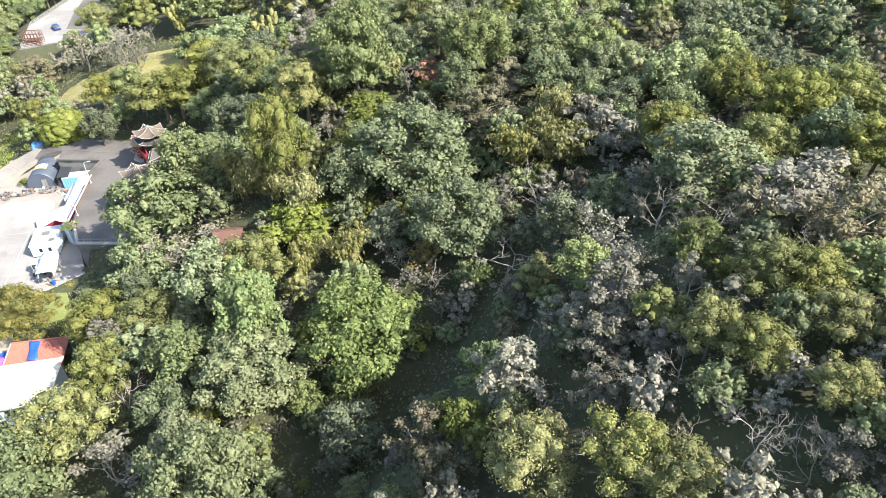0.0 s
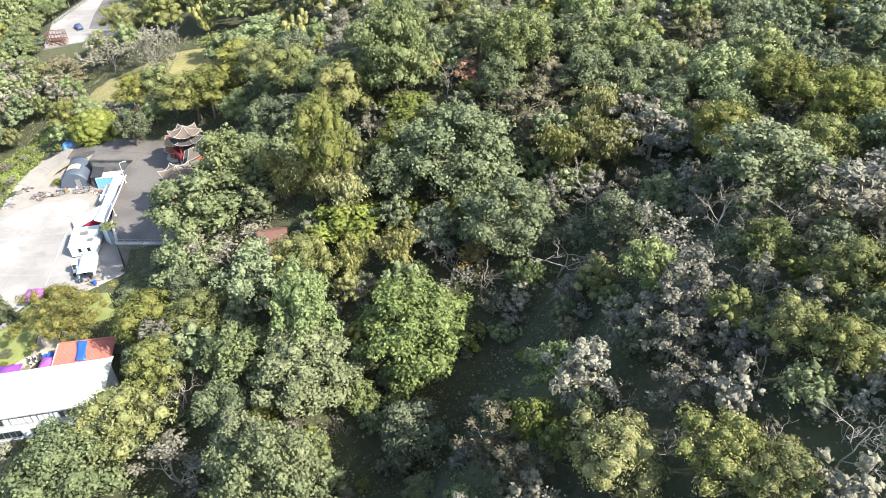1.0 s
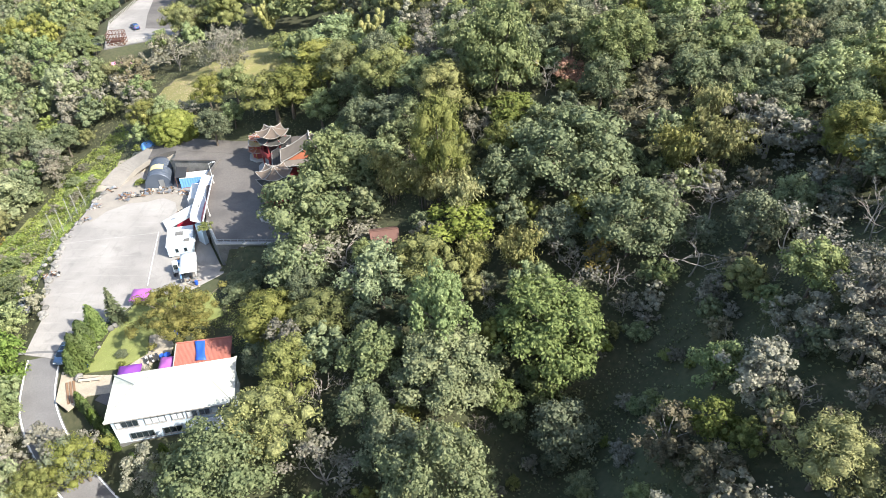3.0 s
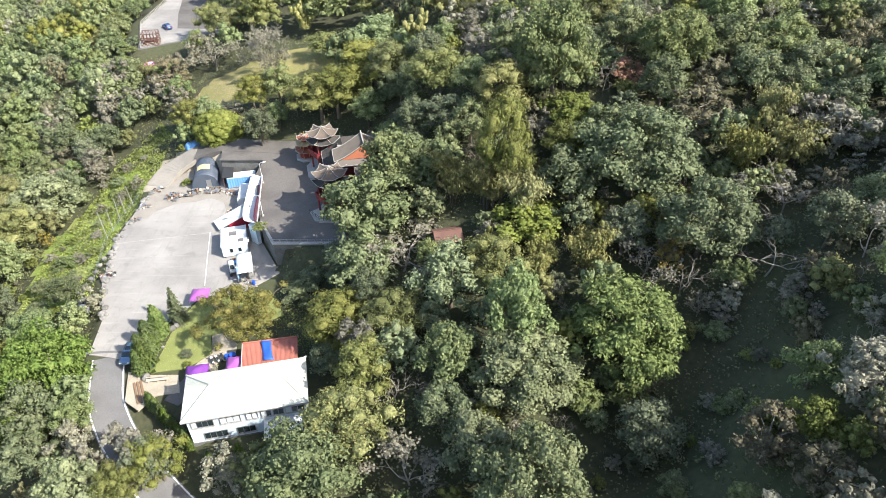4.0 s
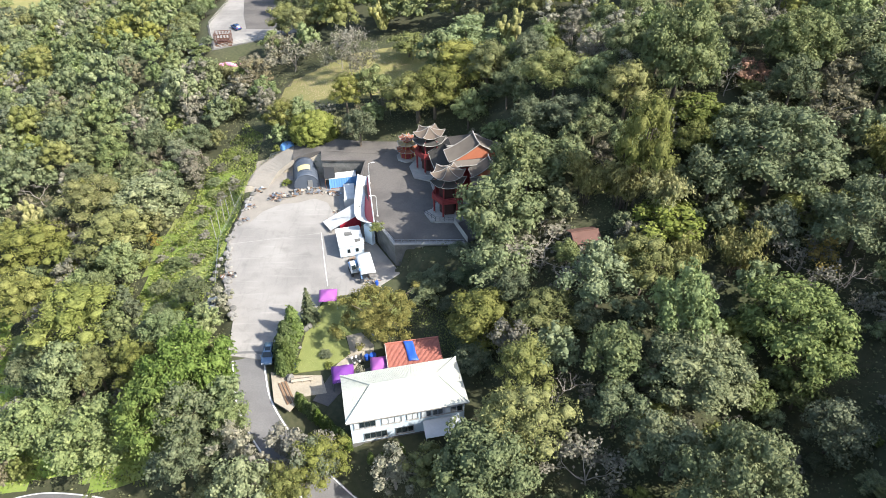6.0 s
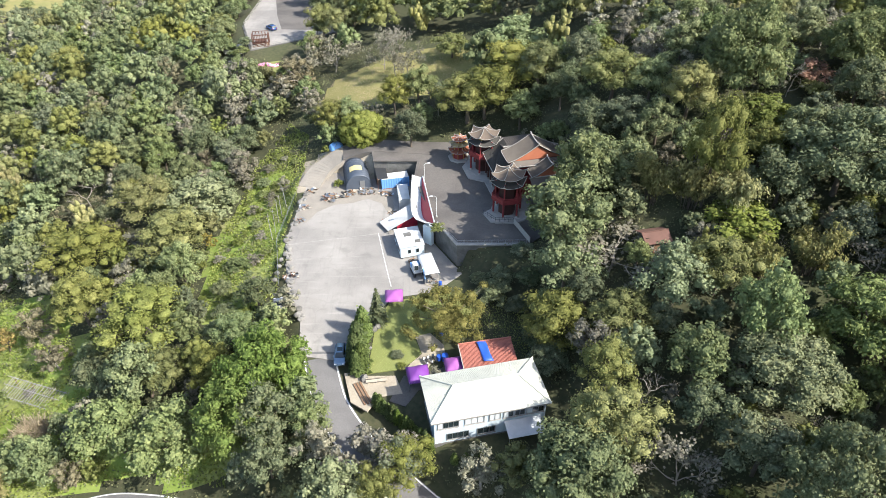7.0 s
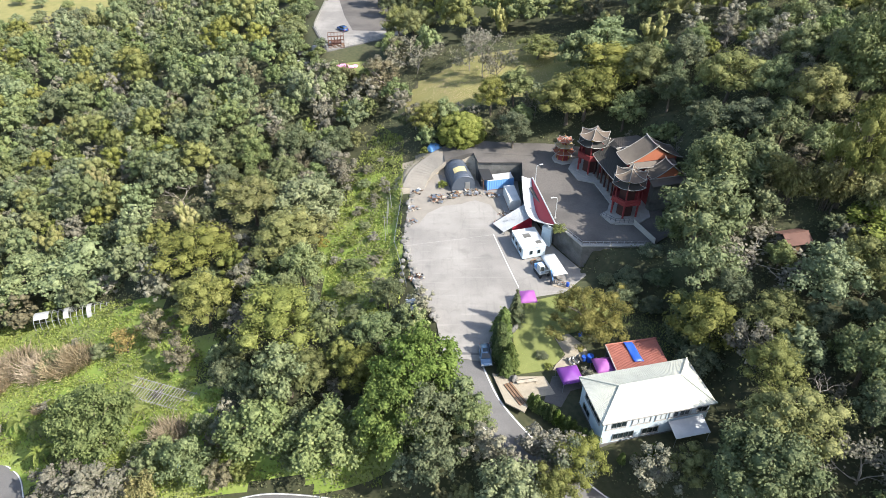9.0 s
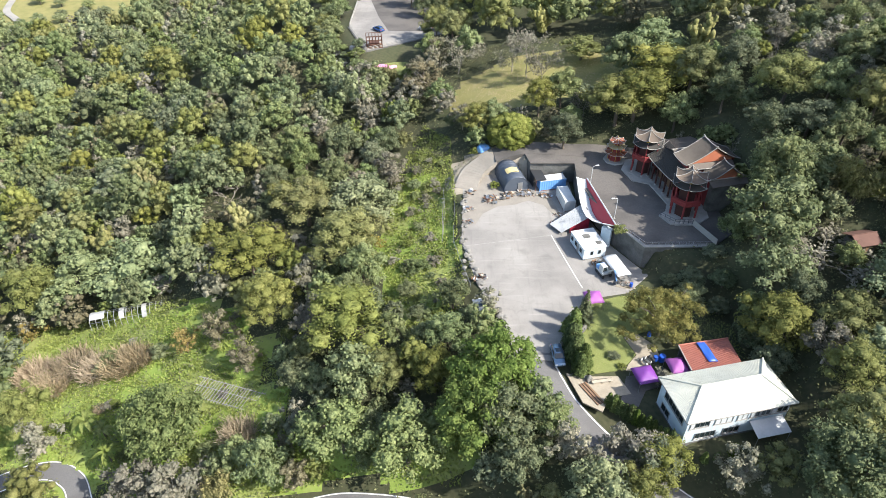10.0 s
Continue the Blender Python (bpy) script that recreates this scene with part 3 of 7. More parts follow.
def bamboo(seed):
    g, culms, plumes = Growth(seed), [], []
    for i in range(22):
        a, out, h = g.rng.uniform(0, 6.28), g.rng.uniform(0.8, 3.2), g.rng.uniform(6.5, 10.5)
        d = np.array([math.cos(a), math.sin(a), 0])
        b = d * g.rng.uniform(0, 1.0)
        s = np.linspace(0, 1, 7)[:, None]
        path = b + d * out * s**2.2 + np.array([0, 0, 1.0]) * h * (s - 0.2 * s**4)
        t = Growth(seed + 1)
        t.tube(path, np.linspace(0.05, 0.015, 7), 4)
        culms.append(t.mesh("culm", BARK))
        for k in (0.42, 0.58, 0.74, 0.9):
            plumes.append((*[np.interp(k, s[:, 0], path[:, j]) + g.rng.normal(0, 0.2) for j in range(3)], g.rng.uniform(0.42, 0.72)))
        n = 210
        k = g.rng.uniform(0.35, 1.0, n)
        at = np.stack([np.interp(k, s[:, 0], path[:, j]) for j in range(3)], 1) + g.rng.normal(0, 0.45, (n, 3)) * [1, 1, 0.9]
        nn = d * 0.6 + g.rng.normal(0, 0.5, (n, 3)) + [0, 0, 0.55]
        nn /= np.linalg.norm(nn, axis=1, keepdims=True)
        g.leaves(at, nn, g.rng.uniform(0.26, 0.56, n), 0.2, along=np.tile([0, 0, -1.0], (n, 1)) + d * 0.4)
    g.bodies([(x, y, z, 0.5 * r) for x, y, z, r in plumes], 1.5, 0.3)
    kind_of("bamboo", "bamboo_clump", g.mesh("crown", LEAF["bamboo"], True), culms, "clump of arching yellow-green bamboo", "bamboo", (3.6, 10))
    far = Growth(seed + 500)
    far.cloud(plumes, 500, 0.45, tufts=0, wide=0.2, squash=1.5, droop=2.0)
    LITE.setdefault("bamboo", []).append(far.mesh("crown", LEAF["bamboo"], True))


for s in range(3):
    bamboo(100 + 2 * s)


def bare(seed, h, width, mat, key="bare", leaves=0):
    g = Growth(seed)

    def limb(p, d, ln, r, depth):
        d = d / np.linalg.norm(d)
        q = p + d * ln * 0.5 + g.rng.normal(0, 0.06 * ln, 3)
        e = p + d * ln + g.rng.normal(0, 0.05 * ln, 3) + [0, 0, 0.05 * ln]
        g.tube([p, q, e], [r, r * 0.8, r * 0.55], 4 if depth else 6)
        if depth < 5:
            for _ in range(g.rng.integers(2, 4) + (depth == 0)):
                nd = d + g.rng.normal(0, 0.55, 3) * [width, width, 0.6] + [0, 0, 0.12]
                limb(e if g.rng.random() < 0.6 else q, nd, ln * g.rng.uniform(0.52, 0.78), r * 0.62, depth + 1)

    limb(np.array([0, 0, -0.5]), np.array([0.05, 0.05, 1.0]), h * 0.36, 0.0115 * h, 0)
    me = g.mesh("bare_crown" if not leaves else "twig_work", mat)
    if leaves:
        pts = np.concatenate(g.v)[:: max(1, g.count // leaves)]
        lf = Growth(seed + 5)
        nn = lf.rng.normal(size=pts.shape) + [0, 0, 0.8]
        lf.leaves(pts + lf.rng.normal(0, 0.2, pts.shape), nn / np.linalg.norm(nn, axis=1, keepdims=True), 0.28)
        kind_of(key, "thin_tree", lf.mesh("crown", LEAF["grey"]), me, "thinly leaved tree with pale bare twigs", "tree", (h * 0.35, h))
    else:
        kind_of(key, "bare_tree", None, me, "leafless tree with pale grey branches", "tree", (h * 0.35, h))


for s in range(3):
    bare(120 + s, 7.5, 1.3, PALE_BARK)
    bare(130 + s, 8.0, 1.2, PALE_BARK, "thin", 700)


def conifer(seed, h, R, key, name, label, mat, tiers=11, flame=False):
    g, t = Growth(seed), Growth(seed + 1)
    t.tube([(0, 0, -0.5), (0, 0, h * 0.5), (0, 0, h * 0.96)], [0.03 * h, 0.018 * h, 0.004 * h], 6)
    for i in range(tiers):
        k = i / (tiers - 1)
        z, r = h * (0.08 + 0.9 * k), R * (1 - k) ** (0.5 if flame else 0.9) + 0.06
        n = int((120 if flame else 70) * (1 - 0.6 * k))
        a = g.rng.uniform(0, 6.28, n)
        q = g.rng.uniform(0.35, 1.0, n) * r
        d = np.stack([np.cos(a), np.sin(a), np.zeros(n)], 1)
        at = d * q[:, None] + np.stack([np.zeros(n), np.zeros(n), z - (0 if flame else 0.32) * q + g.rng.normal(0, 0.06 * h / tiers, n)], 1)
        nn = d * (1.2 if flame else 0.4) + [0, 0, 0.5 if flame else 1.0] + g.rng.normal(0, 0.3, (n, 3))
        nn /= np.linalg.norm(nn, axis=1, keepdims=True)
        g.leaves(at, nn, g.rng.uniform(0.25, 0.5, n) * (0.8 if flame else 1.25), 0.24, along=np.tile([0, 0, 1.0], (n, 1)) if flame else d)
        inner = g.rng.normal(0, 0.3 * r + 0.02, (16, 3)) + [0, 0, z]
        g.leaves(inner, np.tile([0.3, 0.2, 0.93], (16, 1)), 0.5 * r + 0.1)
    kind_of(key, name, g.mesh("crown", mat), t.mesh("trunk", BARK), label, "tree" if not flame else "shrub", (R, h))


conifer(140, 6.6, 1.5, "pine", "pine_tree", "small dark conifer with layered drooping branches beside the lot", LEAF["dark"])
for s in range(3):
    conifer(150 + s, 4.2, 0.95, "cypress", "cypress_shrub", "clipped cypress shrub of a dense green hedge", LEAF["cypress"], 12, True)


def banana(seed):
    g, t = Growth(seed), Growth(seed + 1)
    t.tube([(0, 0, -0.3), (0, 0, 1.0), (0.05, 0, 2.3)], [0.2, 0.17, 0.1], 7)
    for i in range(11):
        a, ln, rise = i * 2.4 + g.rng.normal(0, 0.2), g.rng.uniform(1.8, 2.7), g.rng.uniform(0.5, 1.3)
        d, w = np.array([math.cos(a), math.sin(a), 0]), np.array([-math.sin(a), math.cos(a), 0])
        s = np.linspace(0, 1, 7)
        c = np.array([0, 0, 2.2]) + d * (ln * s)[:, None] + np.array([0, 0, 1.0]) * (rise * np.sin(s * 2.6) - 0.9 * s**2)[:, None]
        hw = 0.34 * np.sin(np.pi * np.clip(s * 0.93 + 0.05, 0, 1)) ** 0.6
        v = np.concatenate([c + w * hw[:, None] + [0, 0, 0.1], c - [0, 0, 0.04], c - w * hw[:, None] + [0, 0, 0.1]])
        f = [(k + 7 * m, k + 1 + 7 * m, k + 8 + 7 * m, k + 7 + 7 * m) for m in (0, 1) for k in range(6)]
        g.add(v, f)
    kind_of("banana", "banana_plant", g.mesh("leaves", LEAF["fresh"]), t.mesh("stem", BARK), "banana plant with long arching green leaves", "banana plant", (2.2, 3.6))


banana(160), banana(163)


def reeds(seed):
    g = Growth(seed)
    n = 900
    a, q = g.rng.uniform(0, 6.28, n), 1.9 * np.sqrt(g.rng.uniform(0, 1, n))
    b = np.stack([q * np.cos(a), q * np.sin(a), np.zeros(n)], 1)
    lean = np.stack([0.35 * np.cos(a), 0.35 * np.sin(a), np.ones(n)], 1) + g.rng.normal(0, 0.22, (n, 3))
    h = g.rng.uniform(1.4, 2.7, n)
    nn = np.cross(lean, g.rng.normal(size=(n, 3)))
    nn /= np.linalg.norm(nn, axis=1, keepdims=True)
    g.leaves(b + lean * h[:, None] * 0.5, nn, h, 0.022, along=lean * 4)
    kind_of("reeds", "reed_clump", g.mesh("reed_stand", LEAF["straw"]), None, "clump of tall dry straw-coloured reeds", "reeds", (2, 2.5))


reeds(170), reeds(171)
FIRST, TURN = {}, np.random.default_rng(5)
TREES = []  # places already taken: x, y, radius


def plant(key, x, y, scale=1.0, tall=1.0, label="", group="", z=None, sink=0.0):
    """One plant of a kind on the ground at x, y."""
    i = int(TURN.integers(len(KINDS[key])))
    name, crown, trunk, lab, cat, size = KINDS[key][i]
    m = pose(x, y, (float(ground(x, y)) if z is None else z) - sink, 0, 0, TURN.uniform(0, 360)) @ Matrix.Diagonal((scale, scale, scale * tall, 1))
    if (key, i) in FIRST:
        k = FIRST[key, i].scale
        ob = copy_thing(FIRST[key, i], m @ Matrix.Diagonal((1 / k.x, 1 / k.y, 1 / k.z, 1)))
    else:
        ob = new(name)
        ob.empty_display_size = 0.2
        for me in [*(trunk if isinstance(trunk, list) else [trunk]), crown]:
            if me:
                new(me.name.split(".")[0], me).parent = ob
        ob.matrix_basis = m
        FIRST[key, i] = ob
    tagged(ob, label or lab, cat, group or "trees of the hillside")
    TREES.append((x, y, size[0] * scale))
    return ob

# ---- building blocks ----
def part(name, bm, mat, parent=None, label="", smooth=False):
    """Links a bmesh as one mesh object, under a thing or a part where one is given."""
    me = bpy.data.meshes.new(name)
    bmesh.ops.recalc_face_normals(bm, faces=bm.faces[:])
    bm.to_mesh(me)
    bm.free()
    me.materials.append(mat)
    if smooth:
        me.polygons.foreach_set("use_smooth", np.ones(len(me.polygons), bool))
    ob = new(name, me)
    if parent:
        ob.parent = parent
    if label:
        tagged(ob, label)
    return ob


def thing(name, m, label, category, group="", kind=""):
    ob = new(name)
    ob.empty_display_size = 0.3
    ob.matrix_basis = m
    return tagged(ob, label, category, group, kind)


def box(x0, x1, y0, y1, z0, z1, bm=None, bevel=0.0, m=None):
    bm = bm or bmesh.new()
    r = bmesh.ops.create_cube(bm, size=1)
    vs = r["verts"]
    for v in vs:
        v.co = Vector(((x0 + x1) / 2 + v.co.x * (x1 - x0), (y0 + y1) / 2 + v.co.y * (y1 - y0), (z0 + z1) / 2 + v.co.z * (z1 - z0)))
    if m:
        bmesh.ops.transform(bm, matrix=m, verts=vs)
    if bevel:
        es = {e for v in vs for e in v.link_edges}
        bmesh.ops.bevel(bm, geom=list(es), offset=bevel, segments=2, affect="EDGES", profile=0.7)
    return bm


def rod(a, b, r, bm=None, sides=6, r2=None):
    """A round bar from a to b."""
    bm = bm or bmesh.new()
    a, b = Vector(a), Vector(b)
    d = b - a
    m = Matrix.Translation((a + b) / 2) @ d.to_track_quat("Z", "Y").to_matrix().to_4x4()
    bmesh.ops.create_cone(bm, cap_ends=True, segments=sides, radius1=r, radius2=r if r2 is None else r2, depth=d.length, matrix=m)
    return bm


def sheet(rows, thick=0.08, bm=None):
    """A sheet with thickness over a grid of points: rows of equal length."""
    bm = bm or bmesh.new()
    top = [[bm.verts.new(p) for p in r] for r in rows]
    low = [[bm.verts.new((p[0], p[1], p[2] - thick)) for p in r] for r in rows]
    h, w = len(rows), len(rows[0])
    for i in range(h - 1):
        for j in range(w - 1):
            bm.faces.new((top[i][j], top[i][j + 1], top[i + 1][j + 1], top[i + 1][j]))
            bm.faces.new((low[i][j], low[i + 1][j], low[i + 1][j + 1], low[i][j + 1]))
    for i in range(h - 1):
        for j in (0, w - 1):
            bm.faces.new((top[i][j], top[i + 1][j], low[i + 1][j], low[i][j]))
    for j in range(w - 1):
        for i in (0, h - 1):
            bm.faces.new((top[i][j], low[i][j], low[i][j + 1], top[i][j + 1]))
    return bm


def prism(outline, z0, z1, bm=None):
    bm = bm or bmesh.new()
    lo, hi = [bm.verts.new((x, y, z0)) for x, y in outline], [bm.verts.new((x, y, z1)) for x, y in outline]
    bm.faces.new(lo[::-1])
    bm.faces.new(hi)
    for i in range(len(lo)):
        j = (i + 1) % len(lo)
        bm.faces.new((lo[i], lo[j], hi[j], hi[i]))
    return bm


def lump(r, seed, squash=0.7, bm=None, at=(0, 0, 0), sub=2, rough=0.25):
    bm = bm or bmesh.new()
    vs = bmesh.ops.create_icosphere(bm, subdivisions=sub, radius=r)["verts"]
    for v in vs:
        k = 1 + rough * noise.noise(v.co * (1.6 / r) + Vector((seed * 3.1, seed * 1.7, 0)))
        v.co = Vector((v.co.x * k, v.co.y * k, v.co.z * k * squash)) + Vector(at)
    return bm


def painted(name, c, rough=0.5, metal=0.0, dirt=0.25, fine=3.0):
    d = tuple(v * 0.62 for v in c)
    e = tuple(min(1, v * 0.86 + 0.01) for v in c)
    return surface(name, c, e, d, rough, fine, 0.6, 0.08, metal, wear=dirt)


def glass_mat(name, tint=(0.02, 0.03, 0.035)):
    m, n, l, p = nodes_of(name)
    p.inputs["Base Color"].default_value = (*tint, 1)
    p.inputs["Roughness"].default_value = 0.08
    p.inputs["Specular IOR Level"].default_value = 0.8
    return m


ROOF_CREAM = painted("cream_roof_tile", (0.58, 0.58, 0.50), 0.6, dirt=0.25)
WALL_WHITE = painted("whitewashed_wall", (0.60, 0.70, 0.77), 0.8, dirt=0.3)
RED_TILE = painted("red_roof_tile", (0.37, 0.135, 0.10), 0.75, dirt=0.4)
BLUE_TARP = painted("blue_tarp", (0.02, 0.09, 0.45), 0.45, dirt=0.15)
PURPLE = painted("purple_canvas", (0.17, 0.04, 0.27), 0.6, dirt=0.15)
PINK = painted("pink_canvas", (0.30, 0.085, 0.32), 0.6, dirt=0.15)
STEEL = painted("galvanised_steel", (0.45, 0.46, 0.47), 0.4, 0.8)
DARK_STEEL = painted("dark_painted_steel", (0.045, 0.055, 0.075), 0.5, 0.2)
SLATE_STEEL = painted("slate_blue_steel", (0.085, 0.105, 0.14), 0.5, 0.2)
BLACK_SHEET = painted("black_roof_sheet", (0.028, 0.030, 0.034), 0.6)
CONTAINER_BLUE = painted("faded_blue_paint", (0.14, 0.33, 0.66), 0.5)
CONTAINER_WHITE = painted("chalky_white_paint", (0.58, 0.60, 0.61), 0.5, dirt=0.4)
SHEET_WHITE = painted("white_roof_sheet", (0.52, 0.54, 0.56), 0.45, dirt=0.3)
# wing sheet coloured dark: the shade between its white ribs is put into the paint
SHEET_SHADED = painted("grey_roof_sheet", (0.13, 0.135, 0.14), 0.6)
SHEET_RED = painted("crimson_roof_sheet", (0.40, 0.02, 0.045), 0.5, dirt=0.2)
GREY_TILE = painted("grey_roof_tile", (0.125, 0.108, 0.094), 0.8, dirt=0.4)
DARK_TILE = painted("dark_green_roof_tile", (0.045, 0.043, 0.04), 0.85, dirt=0.35)
TRIM_PALE = painted("pale_ridge_plaster", (0.36, 0.345, 0.32), 0.7)
TEMPLE_RED = painted("temple_red_paint", (0.23, 0.03, 0.032), 0.75)
ORANGE_BRICK = painted("orange_gable_render", (0.42, 0.14, 0.075), 0.85)
GOLD = painted("gold_paint", (0.55, 0.36, 0.06), 0.4, 0.3)
STONE_PALE = painted("pale_stone", (0.36, 0.35, 0.33), 0.85, dirt=0.4)
WOOD = painted("weathered_wood", (0.20, 0.12, 0.07), 0.8, dirt=0.4)
PALE_WOOD = painted("pale_timber", (0.42, 0.37, 0.30), 0.8, dirt=0.4)
RUBBER = painted("black_rubber", (0.03, 0.03, 0.03), 0.85)
RUST = painted("rusted_iron", (0.23, 0.09, 0.045), 0.85, dirt=0.5)
GLASS = glass_mat("window_glass")
CAR_BLUE = painted("silver_blue_car_paint", (0.20, 0.29, 0.40), 0.25, 0.6, 0.05)
CAR_GREY = painted("grey_car_paint", (0.33, 0.34, 0.36), 0.25, 0.6, 0.05)
CAR_DEEP = painted("deep_blue_car_paint", (0.05, 0.12, 0.32), 0.25, 0.5, 0.05)
LENS_CLEAR, LENS_RED = painted("headlight_lens", (0.7, 0.72, 0.75), 0.15), painted("tail_light_lens", (0.4, 0.02, 0.02), 0.2)
YELLOW_SHEET = painted("pale_yellow_sheet", (0.62, 0.53, 0.26), 0.5)
ROCK = surface("grey_boulder", (0.15, 0.145, 0.135), (0.24, 0.235, 0.22), (0.08, 0.08, 0.07), 0.9, 5, 1.0, 0.5, vary=0.3)


# ---- road edges, lines and walls ----
ribbon("road_edge_line", ROAD, -2.45, 0.11, 0.012, WHITE_PAINT, "white painted line along the lane's edge", "road line", 0.02)
ribbon("road_edge_line", ROAD, 2.45, 0.11, 0.012, WHITE_PAINT, "white painted line along the lane's edge", "road line", 0.02)
ribbon("road_edge_line", LOWER_ROAD, -1.9, 0.1, 0.012, WHITE_PAINT, "white painted line along the lower road", "road line", 0.02)
ribbon("road_edge_line", LOWER_ROAD, 1.9, 0.1, 0.012, WHITE_PAINT, "white painted line along the lower road", "road line", 0.02)
ribbon("lot_line", [(-83.9, 106.5, 0), (-82.1, 98, 0), (-80.3, 90, 0)], 0, 0.06, 0.006, WHITE_PAINT, "worn white line painted on the parking lot", "road line", 0.012)
ribbon("lot_line", [(-101.5, 103.0, 0), (-94, 104.4, 0), (-84.2, 106.3, 0)], 0, 0.035, 0.006, STONE_PALE, "faint pale joint line across the parking lot", "road line", 0.012)
ribbon("lot_line", [(-95.6, 73.2, 0), (-91, 73.6, 0), (-86.4, 73.2, 0)], 0, 0.25, 0.006, ASPHALT, "dark seam where lane meets the lot", "road line", 0.012)


def railing(name, pts, posts, h, mat, label, rails=(1.0, 0.5), r=0.035):
    th = thing(name, pose(*pts[0]), label, "railing")
    o = Vector(pts[0])
    for a, b, n in zip(pts, pts[1:], posts):
        a, b = Vector(a) - o, Vector(b) - o
        for k in rails:
            part("rail", rod(a + Vector((0, 0, h * k)), b + Vector((0, 0, h * k)), r), mat, th)
        for i in range(n + 1):
            p = a + (b - a) * i / n
            part("post", rod(p, p + Vector((0, 0, h)), r * 1.3), mat, th)
    return th


railing("terrace_railing", [(-71.8, 102.6, 4.9), (-68.0, 96.25, 4.9), (-55.0, 96.25, 4.9)], [5, 10], 0.95, STEEL, "low grey steel railing on the terrace edge")
tagged(part("wall_coping", prism([(-72.1, 103.1), (-68.15, 95.8), (-54.8, 95.8), (-54.8, 96.4), (-67.85, 96.4), (-71.7, 103.3)], 4.9, 5.12), STONE_PALE), "pale concrete coping on the retaining wall", "coping", kind="structure")
tagged(part("pit_coping", prism([(-76.9, 119.5), (-76.35, 126.5), (-86.3, 126.8), (-86.3, 127.4), (-75.7, 127.1), (-76.3, 119.5)], 4.9, 5.2), OLD_ASPHALT), "low kerb round the sunken yard", "kerb", kind="structure")


# ---- the white house ----
SHUTTER = painted("pale_blind", (0.62, 0.66, 0.68), 0.7, dirt=0.2)

def house():
    th = thing("house", pose(-64.75, 61.2, -0.3, 0, 0, 11.9), "two-storey whitewashed house with a cream hipped tile roof", "house")
    X, Y, E, R = 8.75, 4.4, 5.75, 7.8
    wall = box(-X + 0.55, X - 0.55, -Y + 0.55, Y - 0.55, 0, E)
    w = part("wall", wall, WALL_WHITE, th)
    part("plinth", box(-X + 0.45, X - 0.45, -Y + 0.45, Y - 0.45, -1.5, 0.35), STAINED_WALL, th)
    rl, rr = -4.6, 5.0
    roof = part("roof", bmesh.new(), ROOF_CREAM, th)
    bm = bmesh.new()
    c = [bm.verts.new(p) for p in ((-X, -Y, E), (X, -Y, E), (X, Y, E), (-X, Y, E), (rl, 0, R), (rr, 0, R))]
    for q in ((0, 1, 5, 4), (1, 2, 5), (2, 3, 4, 5), (3, 0, 4), (3, 2, 1, 0)):
        bm.faces.new([c[i] for i in q])
    # tile rows as low ribs running down each slope
    def ribs(a, b, top_a, top_b, n):
        a, b, top_a, top_b = map(Vector, (a, b, top_a, top_b))
        for i in range(1, n):
            k = i / n
            p, q = a + (b - a) * k, top_a + (top_b - top_a) * k
            nrm = (b - a).cross(top_a - a).normalized() * 0.03
            part("tile_rib", rod(p + nrm * 0.4, q + nrm * 0.4, 0.022, None, 3), ROOF_CREAM, roof)
    ribs((-X, -Y, E), (X, -Y, E), (rl, 0, R), (rr, 0, R), 58)
    ribs((X, Y, E), (-X, Y, E), (rr, 0, R), (rl, 0, R), 58)
    ribs((-X, Y, E), (-X, -Y, E), (rl, 0, R), (rl, 0, R), 30)
    ribs((X, -Y, E), (X, Y, E), (rr, 0, R), (rr, 0, R), 30)
    bmesh.ops.recalc_face_normals(bm, faces=bm.faces[:])
    bm.to_mesh(roof.data)
    bm.free()
    for a, b in (((-X, -Y, E), (rl, 0, R)), ((-X, Y, E), (rl, 0, R)), ((X, -Y, E), (rr, 0, R)), ((X, Y, E), (rr, 0, R)), ((rl, 0, R), (rr, 0, R))):
        part("ridge_cap", rod(Vector(a) + Vector((0, 0, 0.06)), Vector(b) + Vector((0, 0, 0.06)), 0.13, sides=8), ROOF_CREAM, roof)
    part("fascia", box(-X - 0.02, X + 0.02, -Y - 0.02, -Y + 0.04, E - 0.22, E - 0.02), TRIM_PALE, th)
    part("fascia", box(-X - 0.02, -X + 0.04, -Y, Y, E - 0.22, E - 0.02), TRIM_PALE, th)

    def window(x, z, wd, ht, side="front", panes=2, shut=0):
        m = pose(x, -Y + 0.55, z) if side == "front" else pose(-X + 0.55, x, z, 0, 0, -90)
        wn = part("window", bmesh.new(), STEEL, th)
        bm = bmesh.new()
        for s in (-1, 1):
            box(s * wd / 2 - 0.06, s * wd / 2 + 0.06, -0.09, 0.02, 0, ht, bm)
        for zz in (0, ht):
            box(-wd / 2, wd / 2, -0.09, 0.02, zz - 0.06, zz + 0.06, bm)
        for i in range(1, panes):
            xx = -wd / 2 + wd * i / panes
            box(xx - 0.04, xx + 0.04, -0.07, 0.02, 0, ht, bm)
        bm.to_mesh(wn.data)
        bm.free()
        wn.matrix_basis = m
        for i in range(panes):
            part("pane", box(-wd / 2 + wd * i / panes + 0.05, -wd / 2 + wd * (i + 1) / panes - 0.05, -0.035, -0.012, 0.05, ht - 0.05), SHUTTER if i < shut else GLASS, wn)
        part("sill", box(-wd / 2 - 0.1, wd / 2 + 0.1, -0.16, 0, -0.12, -0.06), TRIM_PALE, wn)

